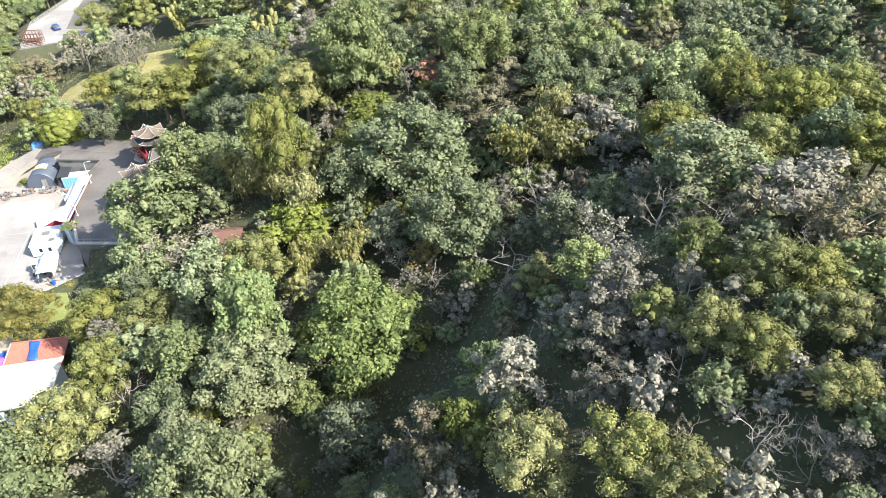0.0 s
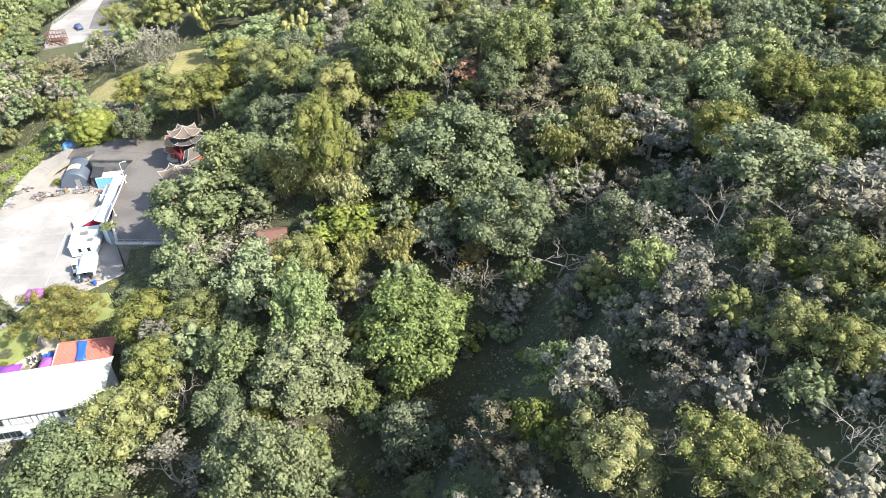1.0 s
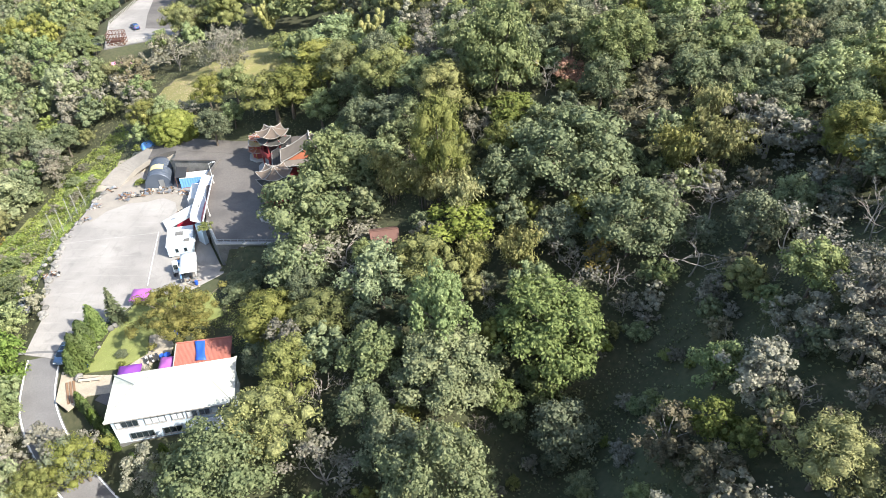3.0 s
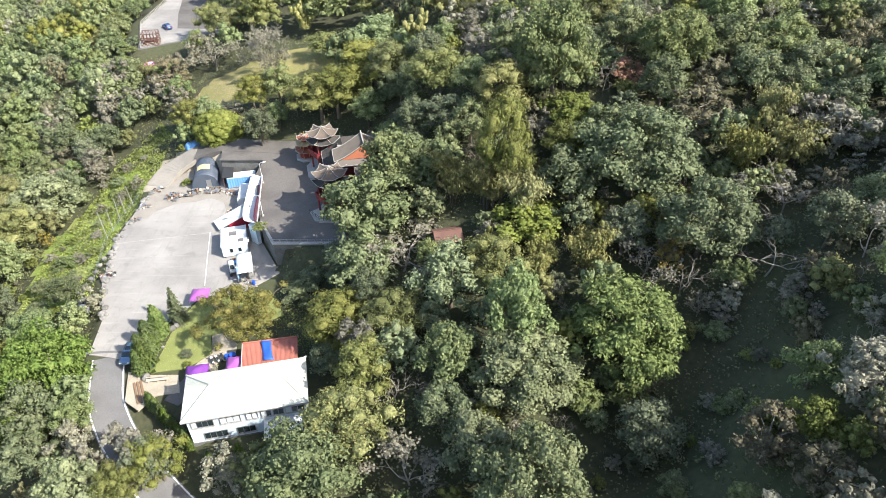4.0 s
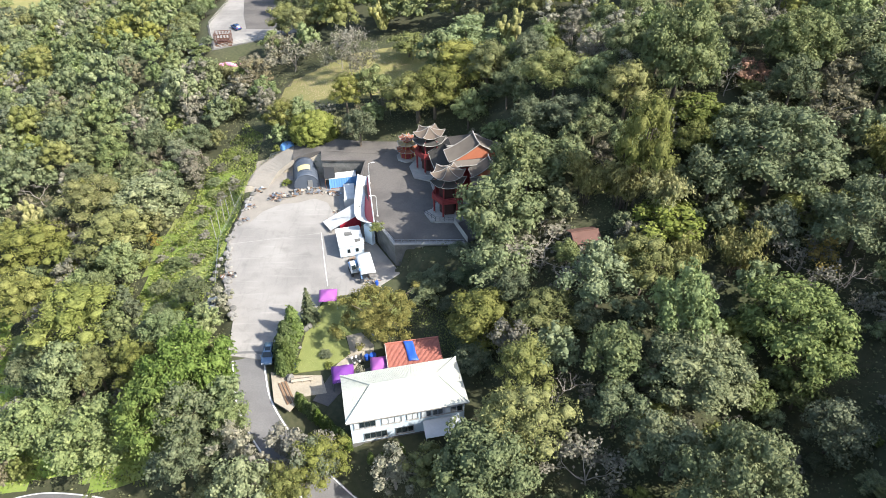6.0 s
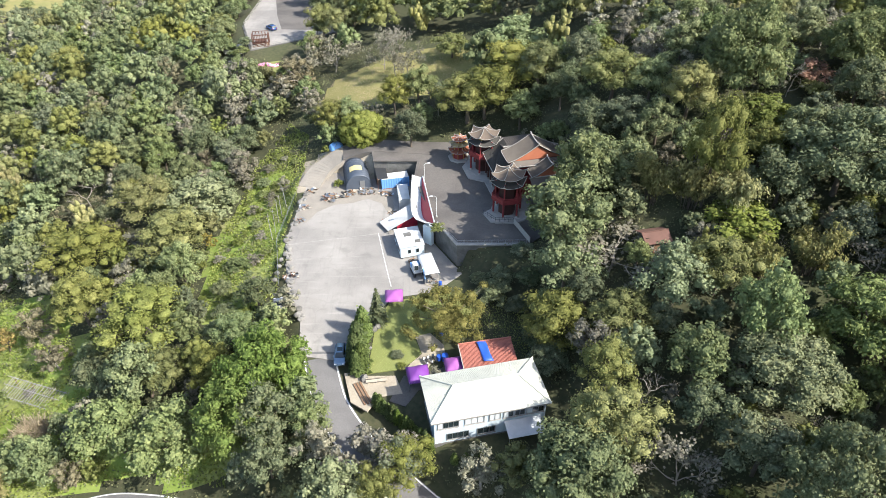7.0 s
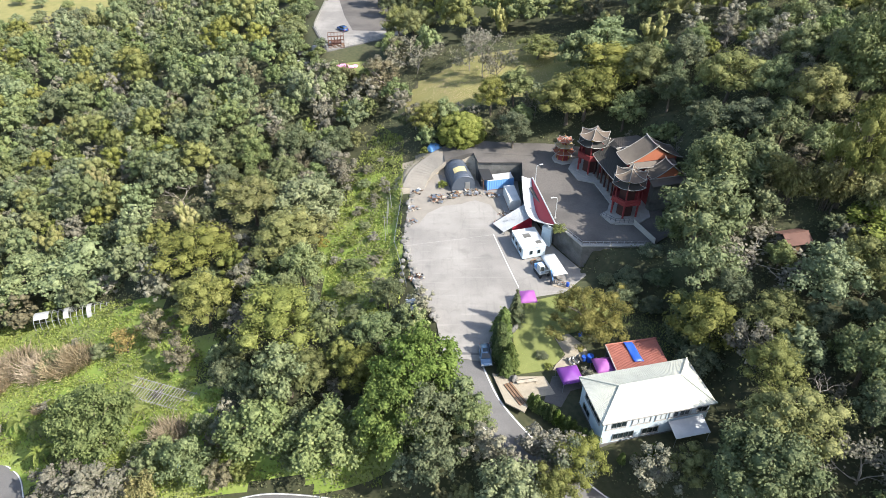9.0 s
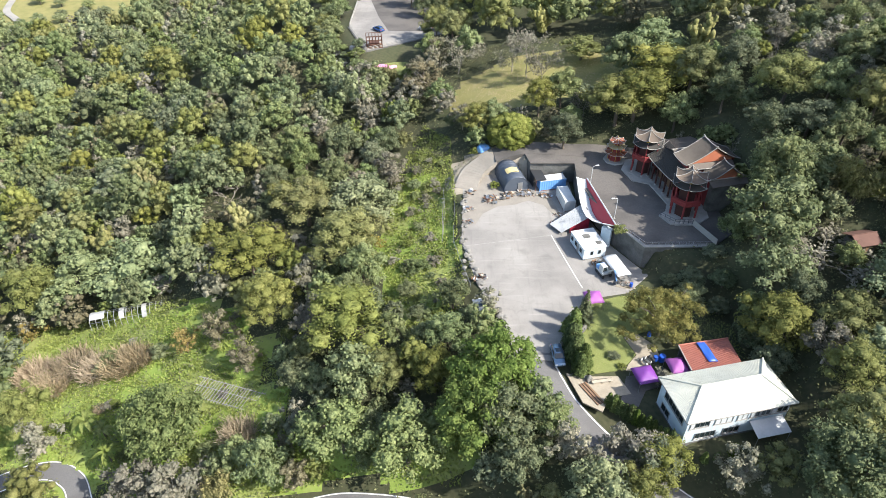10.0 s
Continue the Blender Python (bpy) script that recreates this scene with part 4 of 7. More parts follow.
    for x, wd, n, shut in ((-6.2, 3.0, 4, 1), (-2.4, 2.8, 3, 3), (0.6, 1.6, 2, 2), (2.6, 1.4, 2, 1), (4.3, 1.5, 2, 0), (6.6, 2.6, 3, 1)):
        window(x, 3.6, wd, 1.25, panes=n, shut=shut)
    for x, wd, n in ((-4.8, 3.2, 4), (-0.6, 2.6, 3)):
        window(x, 0.9, wd, 1.3, panes=n)
    window(-0.2, 3.5, 5.2, 1.35, "side", 5)
    window(1.4, 0.8, 2.2, 1.3, "side", 2)
    part("awning", sheet([[(2.0, -Y + 0.4, 2.9), (7.4, -Y + 0.4, 2.9)], [(2.0, -Y - 2.2, 2.25), (7.4, -Y - 2.2, 2.25)]], 0.06), SHEET_WHITE, th, "white sheet awning over the lower front")
    for x in (2.1, 7.3):
        part("awning_post", rod((x, -Y - 2.1, -0.8), (x, -Y - 2.1, 2.25), 0.05), STEEL, th)
    part("door", box(3.6, 4.6, -Y + 0.47, -Y + 0.56, 0.05, 2.15, bevel=0.01), DARK_STEEL, th)
    part("water_tank_stand", box(X - 2.0, X - 1.2, Y + 0.1, Y + 0.7, 0.3, 1.8), STEEL, th)


house()


def tiled_shed():
    """An open shed north of the house with a red tile roof."""
    th = thing("tiled_shed", pose(-63.6, 70.4, -0.12, 0, 0, 10), "open shed with a faded red tile roof", "shed")
    roof = part("roof", bmesh.new(), RED_TILE, th)
    bm = sheet([[(-4.3, 2.4, 3.5), (4.3, 2.4, 3.5)], [(-4.3, -2.4, 2.85), (4.3, -2.4, 2.85)]], 0.12)
    for i in range(44):
        x = -4.2 + 8.4 * i / 43
        part("tile_rib", rod((x, 2.4, 3.53), (x, -2.45, 2.88), 0.035, None, 3), RED_TILE, roof)
    bm.to_mesh(roof.data)
    bm.free()
    part("ridge_cap", rod((-4.35, 2.42, 3.6), (4.35, 2.42, 3.6), 0.12, sides=8), RED_TILE, roof)
    part("gable_board", box(-4.42, -4.3, -2.45, 2.45, -0.12, 0.12, m=Matrix.Translation((0, 0, 3.2)) @ Matrix.Rotation(radians(7.7), 4, "X")), TRIM_PALE, roof)
    for x in (-4, 0, 4):
        for y, h in ((-2.2, 2.8), (2.2, 3.35)):
            part("post", rod((x, y, -0.5), (x, y, h), 0.07), WOOD, th)
    part("back_wall", box(-4.1, 4.1, 2.1, 2.25, 0, 3.2), STAINED_WALL, th)


tiled_shed()
rows = []
for i in range(9):
    k = i / 8
    rows.append([(-1.6 + 0.75 * k + 1.5 * s + 0.12 * math.sin(5 * k + s), 2.75 - 4.3 * k, (3.62 if k > 0.04 else 3.2) - 0.58 * max(0, k - 0.06) + 0.10 * math.sin(7 * k + 4 * s)) for s in (0, 0.25, 0.5, 0.75, 1)])
tarp = part("tarpaulin", sheet(rows, 0.03), BLUE_TARP, smooth=True)
tarp.matrix_basis = pose(-63.6, 70.4, -0.02, 0, 0, 10)
tagged(tarp, "creased bright blue tarpaulin draped over the red shed roof", "tarpaulin")


def canopy(x, y, rot, mat, label, size=1.5, z=0.0, h=2.2):
    th = thing("canopy_tent", pose(x, y, z, 0, 0, rot), label, "canopy tent", "pop-up tents")
    n = 8
    rows = []
    for i in range(n + 1):
        r = []
        for j in range(n + 1):
            u, v = -1 + 2 * i / n, -1 + 2 * j / n
            k = max(abs(u), abs(v))
            r.append((u * size, v * size, h + 0.85 * (1 - k) ** 1.25 + 0.05 * math.sin(6 * u) * k - (0.25 if k == 1 else 0)))
        rows.append(r)
    part("canopy", sheet(rows, 0.02), mat, th, smooth=True)
    for sx in (-1, 1):
        for sy in (-1, 1):
            part("leg", rod((sx * size * 0.95, sy * size * 0.95, -0.1), (sx * size * 0.95, sy * size * 0.95, h), 0.03), STEEL, th)
            part("brace", rod((sx * size * 0.95, sy * size * 0.95, h - 0.5), (sx * size * 0.4, sy * size * 0.95, h), 0.018), STEEL, th)
    return th


canopy(-74.6, 67.3, 12, PURPLE, "deep purple pop-up tent beside the house", 1.75, -0.12)
canopy(-68.9, 69.2, 8, PINK, "pinkish purple pop-up tent behind the house", 1.6, -0.12)
canopy(-79.4, 85.3, 5, PINK, "pink pop-up tent at the edge of the lot", 1.6)


# ---- vehicles ----
def car(x, y, z, rot, mat, label, pitch=0.0):
    th = thing("car", pose(x, y, z, pitch, 0, rot), label, "car", "parked cars")
    prof = [(-2.25, 0.45), (-2.28, 0.8), (-2.2, 1.02), (-1.5, 1.08), (1.05, 1.05), (2.0, 0.92), (2.25, 0.7), (2.25, 0.4), (2.0, 0.28), (-2.0, 0.28)]
    bm = bmesh.new()
    a = [bm.verts.new((sx * 0.9, py, pz)) for sx in (-1,) for py, pz in prof]
    b = [bm.verts.new((0.9, py, pz)) for py, pz in prof]
    bm.faces.new(a)
    bm.faces.new(b[::-1])
    for i in range(len(a)):
        j = (i + 1) % len(a)
        bm.faces.new((a[i], b[i], b[j], a[j]))
    bmesh.ops.bevel(bm, geom=bm.edges[:], offset=0.07, segments=2, affect="EDGES", profile=0.6)
    body = part("body", bm, mat, th, smooth=True)
    top = [(-2.05, 1.05), (-1.75, 1.58), (0.35, 1.62), (1.15, 1.04)]
    bm = bmesh.new()
    a = [bm.verts.new((-(0.82 if pz < 1.3 else 0.66), py, pz)) for py, pz in top]
    b = [bm.verts.new(((0.82 if pz < 1.3 else 0.66), py, pz)) for py, pz in top]
    bm.faces.new(a)
    bm.faces.new(b[::-1])
    for i in range(4):
        bm.faces.new((a[i], b[i], b[(i + 1) % 4], a[(i + 1) % 4]))
    bmesh.ops.bevel(bm, geom=bm.edges[:], offset=0.05, segments=2, affect="EDGES")
    cabin = part("cabin", bm, mat, th, smooth=True)
    part("windscreen", sheet([[(-0.58, 0.42, 1.585), (0.58, 0.42, 1.585)], [(-0.72, 1.08, 1.13), (0.72, 1.08, 1.13)]], 0.02), GLASS, cabin)
    part("rear_window", sheet([[(-0.58, -1.80, 1.53), (0.58, -1.80, 1.53)], [(-0.7, -2.06, 1.15), (0.7, -2.06, 1.15)]], 0.02), GLASS, cabin)
    part("sunroof", box(-0.4, 0.4, -0.75, 0.1, 1.625, 1.638), GLASS, cabin)
    for s in (-1, 1):
        bm = bmesh.new()
        q = [bm.verts.new(p) for p in ((s * 0.825, -1.75, 1.12), (s * 0.825, 0.85, 1.12), (s * 0.69, 0.3, 1.54), (s * 0.69, -1.6, 1.52))]
        bm.faces.new(q)
        part("side_window", bm, GLASS, cabin)
        part("roof_rail", rod((s * 0.6, -1.6, 1.65), (s * 0.6, 0.2, 1.67), 0.025), DARK_STEEL, cabin)
        part("mirror", box(s * 0.98 - 0.09, s * 0.98 + 0.09, 0.72, 0.88, 1.02, 1.17, bevel=0.03), mat, body)
        part("headlight", box(s * 0.62 - 0.2, s * 0.62 + 0.2, 2.12, 2.27, 0.68, 0.82, bevel=0.03), LENS_CLEAR, body)
        part("tail_light", box(s * 0.68 - 0.15, s * 0.68 + 0.15, -2.3, -2.2, 0.75, 0.98, bevel=0.02), LENS_RED, body)
        for py in (-1.35, 1.4):
            tyre = part("wheel", rod((s * 0.74, py, 0.33), (s * 0.93, py, 0.33), 0.33, sides=18), RUBBER, th)
            part("rim", rod((s * 0.90, py, 0.33), (s * 0.945, py, 0.33), 0.2, sides=12), STEEL, tyre)
    return th


car(-87.55, 72.6, 0.0, 183, CAR_BLUE, "silver-blue estate car parked at the head of the lane")
car(-99.8, 84.1, 0.0, 15, CAR_GREY, "grey car parked against the lot's leafy edge")
car(-126.6, 212.5, 4.71, 40, CAR_DEEP, "dark blue car on the upper car park")


# ---- the yard: sheds, containers, cabin, machine ----
def quonset():
    th = thing("arched_shed", pose(-90.3, 127.2, 0.0, 0, 0, 12), "dark steel arched shed with a pale yellow roof sheet", "shed")
    n, R, L = 18, 2.85, 4.1
    rows = []
    for y in np.linspace(-L, L, 9):
        rows.append([(R * math.cos(math.pi * i / n), y, 3.5 * math.sin(math.pi * i / n) ** 0.85) for i in range(n + 1)])
    part("shell", sheet(rows, 0.06), SLATE_STEEL, th, smooth=True)
    for y in np.linspace(-L, L, 9):
        bm = bmesh.new()
        for i in range(n):
            a, b = [(1.012 * R * math.cos(math.pi * k / n), y, 3.54 * math.sin(math.pi * k / n) ** 0.85) for k in (i, i + 1)]
            rod(a, b, 0.03, bm, 4)
        part("rib", bm, SLATE_STEEL, th)
    for y in (-L + 0.05, L - 0.05):
        bm = bmesh.new()
        bm.faces.new([bm.verts.new((0.98 * R * math.cos(math.pi * i / n), y, 3.44 * math.sin(math.pi * i / n) ** 0.85)) for i in range(n + 1)])
        r = bmesh.ops.extrude_face_region(bm, geom=bm.faces[:])
        for v in r["geom"]:
            if isinstance(v, bmesh.types.BMVert):
                v.co.y += 0.08
        part("end_wall", bm, SLATE_STEEL, th)
    part("door", box(0.3, 1.35, -L - 0.08, -L + 0.02, 0.0, 2.05, bevel=0.01), STEEL, th, "pale grey sheet door")
    rows = [[(1.03 * R * math.cos(a), y, 3.62 * math.sin(a) ** 0.85) for a in np.linspace(1.15, 2.15, 7)] for y in (-1.6, 0.4)]
    part("roof_sheet", sheet(rows, 0.04), YELLOW_SHEET, th)


quonset()


def black_shed():
    th = thing("lean_to_shed", pose(-84.7, 126.2, 0, 0, 0, 12), "low open shed with a black sheet roof", "shed")
    part("roof", sheet([[(-1.2, 3.2, 3.3), (1.2, 3.2, 3.3)], [(-1.2, -3.3, 2.9), (1.2, -3.3, 2.9)]], 0.1), BLACK_SHEET, th)
    for x in (-1.1, 1.1):
        for y in (-3.1, 0, 3.0):
            part("post", rod((x, y, 0), (x, y, 2.95), 0.05), RUST, th)
    part("back_wall", box(-1.15, 1.15, 2.9, 3.0, 0, 3.1), RUST, th)
    part("side_wall", box(-1.2, -1.12, -1.5, 3.0, 0, 2.9), BLACK_SHEET, th)


black_shed()


def container(x, y, rot, mat, roof_mat, label, L=6.06, W=2.44, H=2.6):
    th = thing("shipping_container", pose(x, y, 0, 0, 0, rot), label, "container", "yard containers")
    for s in (-1, 1):
        n = 44
        bm = bmesh.new()
        pts = []
        for i in range(n + 1):
            pts.append((-L / 2 + L * i / n, s * (W / 2 - (0.04 if (i // 2) % 2 else 0))))
        for (xa, ya), (xb, yb) in zip(pts, pts[1:]):
            bm.faces.new([bm.verts.new(p) for p in ((xa, ya, 0.15), (xb, yb, 0.15), (xb, yb, H - 0.1), (xa, ya, H - 0.1))])
        bmesh.ops.remove_doubles(bm, verts=bm.verts[:], dist=0.001)
        part("side_wall", bm, mat, th)
    part("roof", box(-L / 2, L / 2, -W / 2, W / 2, H - 0.1, H, bevel=0.02), roof_mat, th)
    part("floor", box(-L / 2, L / 2, -W / 2, W / 2, 0.02, 0.16), RUST, th)
    part("end_wall", box(-L / 2, -L / 2 + 0.06, -W / 2, W / 2, 0.15, H - 0.1), mat, th)
    for s in (-1, 1):
        door = part("door", box(L / 2 - 0.06, L / 2, min(0.02 * s, s * W / 2 - 0.05 * s), max(0.02 * s, s * W / 2 - 0.05 * s), 0.15, H - 0.1), mat, th)
        part("lock_rod", rod((L / 2 + 0.03, s * 0.5, 0.2), (L / 2 + 0.03, s * 0.5, H - 0.15), 0.025), STEEL, door)
        for e in (-1, 1):
            part("corner_post", box(e * L / 2 - 0.08, e * L / 2 + 0.08, s * W / 2 - 0.08, s * W / 2 + 0.08, 0, H + 0.01), mat, th)
    return th


container(-81.5, 124.7, 12, CONTAINER_BLUE, CONTAINER_WHITE, "faded blue shipping container with a pale rusty roof")
container(-79.2, 118.0, 98, CONTAINER_WHITE, CONTAINER_WHITE, "chalky white steel container with bluish sides", 6.06, 2.3, 2.6)


def stage_hall():
    th = thing("stage_hall", pose(0, 0, 0), "open stage building with sweeping white and crimson sheet roofs", "stage")
    top_a, top_b = Vector((-75.0, 119.0, 5.8)), Vector((-72.4, 102.4, 5.6))
    dip = lambda s: float(np.interp(s, (0, 0.2, 0.4, 0.55, 0.7, 0.85, 1), (5.6, 4.6, 3.7, 3.25, 3.2, 3.9, 5.3)))
    steps = np.linspace(0, 1, 25)
    foot = [top_a.lerp(top_b, s) + Vector((-0.62 * (top_a.lerp(top_b, s).z - dip(s)), 0, dip(s) - top_a.lerp(top_b, s).z)) for s in steps]
    rows = []
    for s, p in zip(steps, foot):
        w = p + Vector((-2.1 - 0.1 * s, 0.3 - 1.2 * max(0, s - 0.8), 0.5))
        rows.append([tuple(w.lerp(p, k) - Vector((0, 0, 0.12 * math.sin(math.pi * k)))) for k in np.linspace(0, 1, 5)])
    main = part("main_roof", sheet(rows, 0.1), SHEET_WHITE, th)
    for i in range(1, 25):
        part("roof_rib", rod(tuple(np.array(rows[i][0]) + [0, 0, 0.03]), tuple(np.array(rows[i][-1]) + [0, 0, 0.03]), 0.035, sides=4), SHEET_WHITE, main)
    bm = bmesh.new()
    for x0 in (0.0, 0.14):
        for a, b, s0, s1 in zip(foot, foot[1:], steps, steps[1:]):
            q = [a + Vector((x0, 0, -0.1)), b + Vector((x0, 0, -0.1)), top_a.lerp(top_b, s1) + Vector((x0, 0, 0)), top_a.lerp(top_b, s0) + Vector((x0, 0, 0))]
            bm.faces.new([bm.verts.new(p) for p in q])
    part("parapet", bm, SHEET_RED, th, "crimson sheet parapet above the sagging roof")
    part("coping", rod(top_a + Vector((0.07, 0, 0.04)), top_b + Vector((0.07, 0, 0.04)), 0.14, sides=6), SHEET_WHITE, th)
    lo, hi = (Vector((-83.8, 109.2, 0.7)), Vector((-81.9, 106.3, 0.7))), (Vector((-76.6, 112.6, 3.5)), Vector((-75.9, 108.0, 3.5)))
    rows = [[tuple(lo[0].lerp(lo[1], k).lerp(hi[0].lerp(hi[1], k), q)) for k in np.linspace(0, 1, 17)] for q in np.linspace(0, 1, 9)]
    wing = part("wing_roof", sheet(rows, 0.1), SHEET_SHADED, th, "white ribbed sheet roof of the side wing")
    for i in range(17):
        k = i / 16
        part("roof_rib", box(-0.06, 0.06, 0, 1, 0, 0.12, m=Matrix.Translation(lo[0].lerp(lo[1], k)) @ (hi[0].lerp(hi[1], k) - lo[0].lerp(lo[1], k)).to_track_quat("Y", "Z").to_matrix().to_4x4() @ Matrix.Diagonal((1, (hi[0].lerp(hi[1], k) - lo[0].lerp(lo[1], k)).length, 1, 1))), SHEET_WHITE, wing)
    bm = bmesh.new()
    a, b = lo[1].lerp(hi[1], 0.3), hi[1]
    q = [Vector((a.x + 0.1, a.y + 0.25, 0)), Vector((b.x, b.y + 0.25, 0)), Vector((b.x, b.y + 0.25, b.z - 0.1)), Vector((a.x + 0.1, a.y + 0.25, a.z - 0.1))]
    v = [bm.verts.new(p) for p in q] + [bm.verts.new(p + Vector((0, 0.12, 0))) for p in q]
    for fc in ((0, 1, 2, 3), (7, 6, 5, 4), (0, 4, 5, 1), (1, 5, 6, 2), (2, 6, 7, 3), (3, 7, 4, 0)):
        bm.faces.new([v[i] for i in fc])
    wall = part("front_wall", bm, SHEET_RED, th, "ribbed crimson sheet wall")
    for i in range(16):
        p = a.lerp(b, (i + 0.5) / 16)
        part("wall_rib", rod((p.x, p.y + 0.24, 0), (p.x, p.y + 0.24, p.z - 0.12), 0.05, sides=4), SHEET_RED, wall)
    part("back_wall", prism([(-76.9, 119.3), (-76.7, 119.3), (-76.0, 110.5), (-76.2, 110.5)], 0, 3.6), STAINED_WALL, th)
    for p in (lo[0], lo[1], lo[0].lerp(hi[0], 0.5)):
        part("post", rod((p.x + 0.2, p.y, -0.05), (p.x + 0.2, p.y, p.z), 0.08), STEEL, th)
    part("end_pier", prism([(-74.6, 103.4), (-73.0, 102.2), (-72.5, 102.9), (-73.9, 104.4)], 0, 4.2), WALL_WHITE, th, "white end pier")


stage_hall()


def site_cabin():
    th = thing("site_cabin", pose(-77.35, 101.6, 0, 0, 0, 14.5), "white prefabricated site cabin with a weathered flat roof", "cabin")
    part("body", box(-2.35, 2.35, -3.1, 3.1, 0.25, 2.62, bevel=0.03), WALL_WHITE, th)
    part("roof", box(-2.45, 2.45, -3.2, 3.2, 2.62, 2.74, bevel=0.02), CONTAINER_WHITE, th)
    part("skid", box(-2.2, -1.9, -3.1, 3.1, 0, 0.25), DARK_STEEL, th)
    part("skid", box(1.9, 2.2, -3.1, 3.1, 0, 0.25), DARK_STEEL, th)
    for y in (-1.8, 0.4, 2.2):
        wn = part("window", box(-2.42, -2.33, y - 0.5, y + 0.5, 1.15, 2.1), STEEL, th)
        part("pane", box(-2.435, -2.405, y - 0.43, y + 0.43, 1.2, 2.05), GLASS, wn)
    for x in (-0.6, 1.0):
        wn = part("window", box(x - 0.3, x + 0.3, -3.17, -3.08, 1.1, 2.0), STEEL, th)
        part("pane", box(x - 0.24, x + 0.24, -3.185, -3.16, 1.15, 1.95), GLASS, wn)
    part("door", box(-2.44, -2.33, -0.85, -0.1, 0.3, 2.2), STEEL, th)
    part("roof_patch", box(-0.9, 0.6, 0.2, 1.5, 2.742, 2.76), STAINED_WALL, th, "grey mouldy patch on the roof")
    part("roof_patch", box(0.8, 1.9, -2.2, -1.2, 2.742, 2.76), STAINED_WALL, th)
    part("air_conditioner", box(2.35, 2.75, -1.0, -0.2, 1.5, 2.1, bevel=0.03), CONTAINER_WHITE, th)


site_cabin()


def carport():
    th = thing("carport", pose(-73.45, 93.6, 0, 0, 0, 15.5), "white canvas carport on thin posts over stored timber", "carport")
    part("roof", sheet([[(x, y, 2.55 - 0.12 * x * x / 1.9 + 0.03 * math.sin(5 * y)) for x in (-1.4, -0.7, 0, 0.7, 1.4)] for y in np.linspace(-3.1, 3.1, 9)], 0.04), CONTAINER_WHITE, th, smooth=True)
    for x in (-1.35, 1.35):
        for y in (-3.0, 0, 3.0):
            part("post", rod((x, y, 0), (x, y, 2.42), 0.035), STEEL, th)
    part("side_sheet", sheet([[(1.38, -3, 2.4), (1.38, 3, 2.4)], [(1.42, -3, 1.2), (1.42, 3, 1.3)]], 0.02), CONTAINER_WHITE, th)


carport()
for i in range(7):
    b = part("timber_plank", box(-0.1, 0.1, -1.2, 1.2, 0, 0.06), PALE_WOOD)
    b.matrix_basis = pose(-72.9 + 0.22 * i, 90.0 + 0.1 * (i % 3), 0.02 + 0.065 * (i % 2), 0, 0, 70 + 5 * (i % 3))
    tagged(b, "pale sawn plank lying beside the carport", "plank", "planks by the carport")


def digger():
    th = thing("excavator", pose(-75.6, 94.0, 0, 0, 0, 20), "small blue and white tracked excavator with a folded boom", "excavator")
    for s in (-1, 1):
        bm = box(s * 0.85 - 0.22, s * 0.85 + 0.22, -1.4, 1.4, 0.0, 0.62, bevel=0.2)
        tr = part("track", bm, RUBBER, th)
        for y in (-1.0, -0.35, 0.35, 1.0):
            part("roller", rod((s * 0.85 - 0.25, y, 0.3), (s * 0.85 + 0.25, y, 0.3), 0.2, sides=10), DARK_STEEL, tr)
    part("deck", box(-0.95, 0.95, -1.1, 1.2, 0.62, 1.0, bevel=0.06), CONTAINER_WHITE, th)
    part("engine_cover", box(-0.9, 0.9, 0.5, 1.5, 0.95, 1.6, bevel=0.12), CONTAINER_BLUE, th)
    cab = part("cab", box(-0.85, 0.1, -0.8, 0.5, 1.0, 2.45, bevel=0.08), CONTAINER_WHITE, th)
    part("windscreen", box(-0.75, 0.0, -0.83, -0.79, 1.3, 2.3), GLASS, cab)
    part("boom", rod((0.4, -0.8, 1.1), (0.4, -2.6, 2.9), 0.16, sides=6), CONTAINER_WHITE, th)
    arm = part("arm", rod((0.4, -2.6, 2.9), (0.4, -3.7, 1.1), 0.12, sides=6), CONTAINER_BLUE, th)
    part("bucket", box(0.0, 0.8, -3.95, -3.35, 0.35, 1.05, bevel=0.1), DARK_STEEL, arm)
    part("ram", rod((0.4, -1.0, 1.9), (0.4, -2.4, 2.95), 0.06), STEEL, th)


digger()


def street_lamp(x, y, z, rot):
    th = thing("street_lamp", pose(x, y, z, 0, 0, rot), "slim white street lamp with a curved arm on the terrace", "street lamp", "terrace lamps")
    part("base", box(-0.2, 0.2, -0.2, 0.2, 0, 0.25, bevel=0.03), STONE_PALE, th)
    part("pole", rod((0, 0, 0.2), (0, 0, 4.7), 0.07, r2=0.05, sides=8), CONTAINER_WHITE, th)
    bm = bmesh.new()
    pts = [(0.9 * (1 - math.cos(a)) * 0.9, 0, 4.7 + 0.35 * math.sin(a)) for a in np.linspace(0, 1.6, 6)]
    for a, b in zip(pts, pts[1:]):
        rod(a, b, 0.045, bm)
    part("arm", bm, CONTAINER_WHITE, th)
    part("lamp_head", box(0.7, 1.35, -0.14, 0.14, 4.98, 5.12, bevel=0.05), CONTAINER_WHITE, th)


street_lamp(-74.5, 117.3, 4.9, 15)
street_lamp(-71.9, 105.2, 4.9, 190)


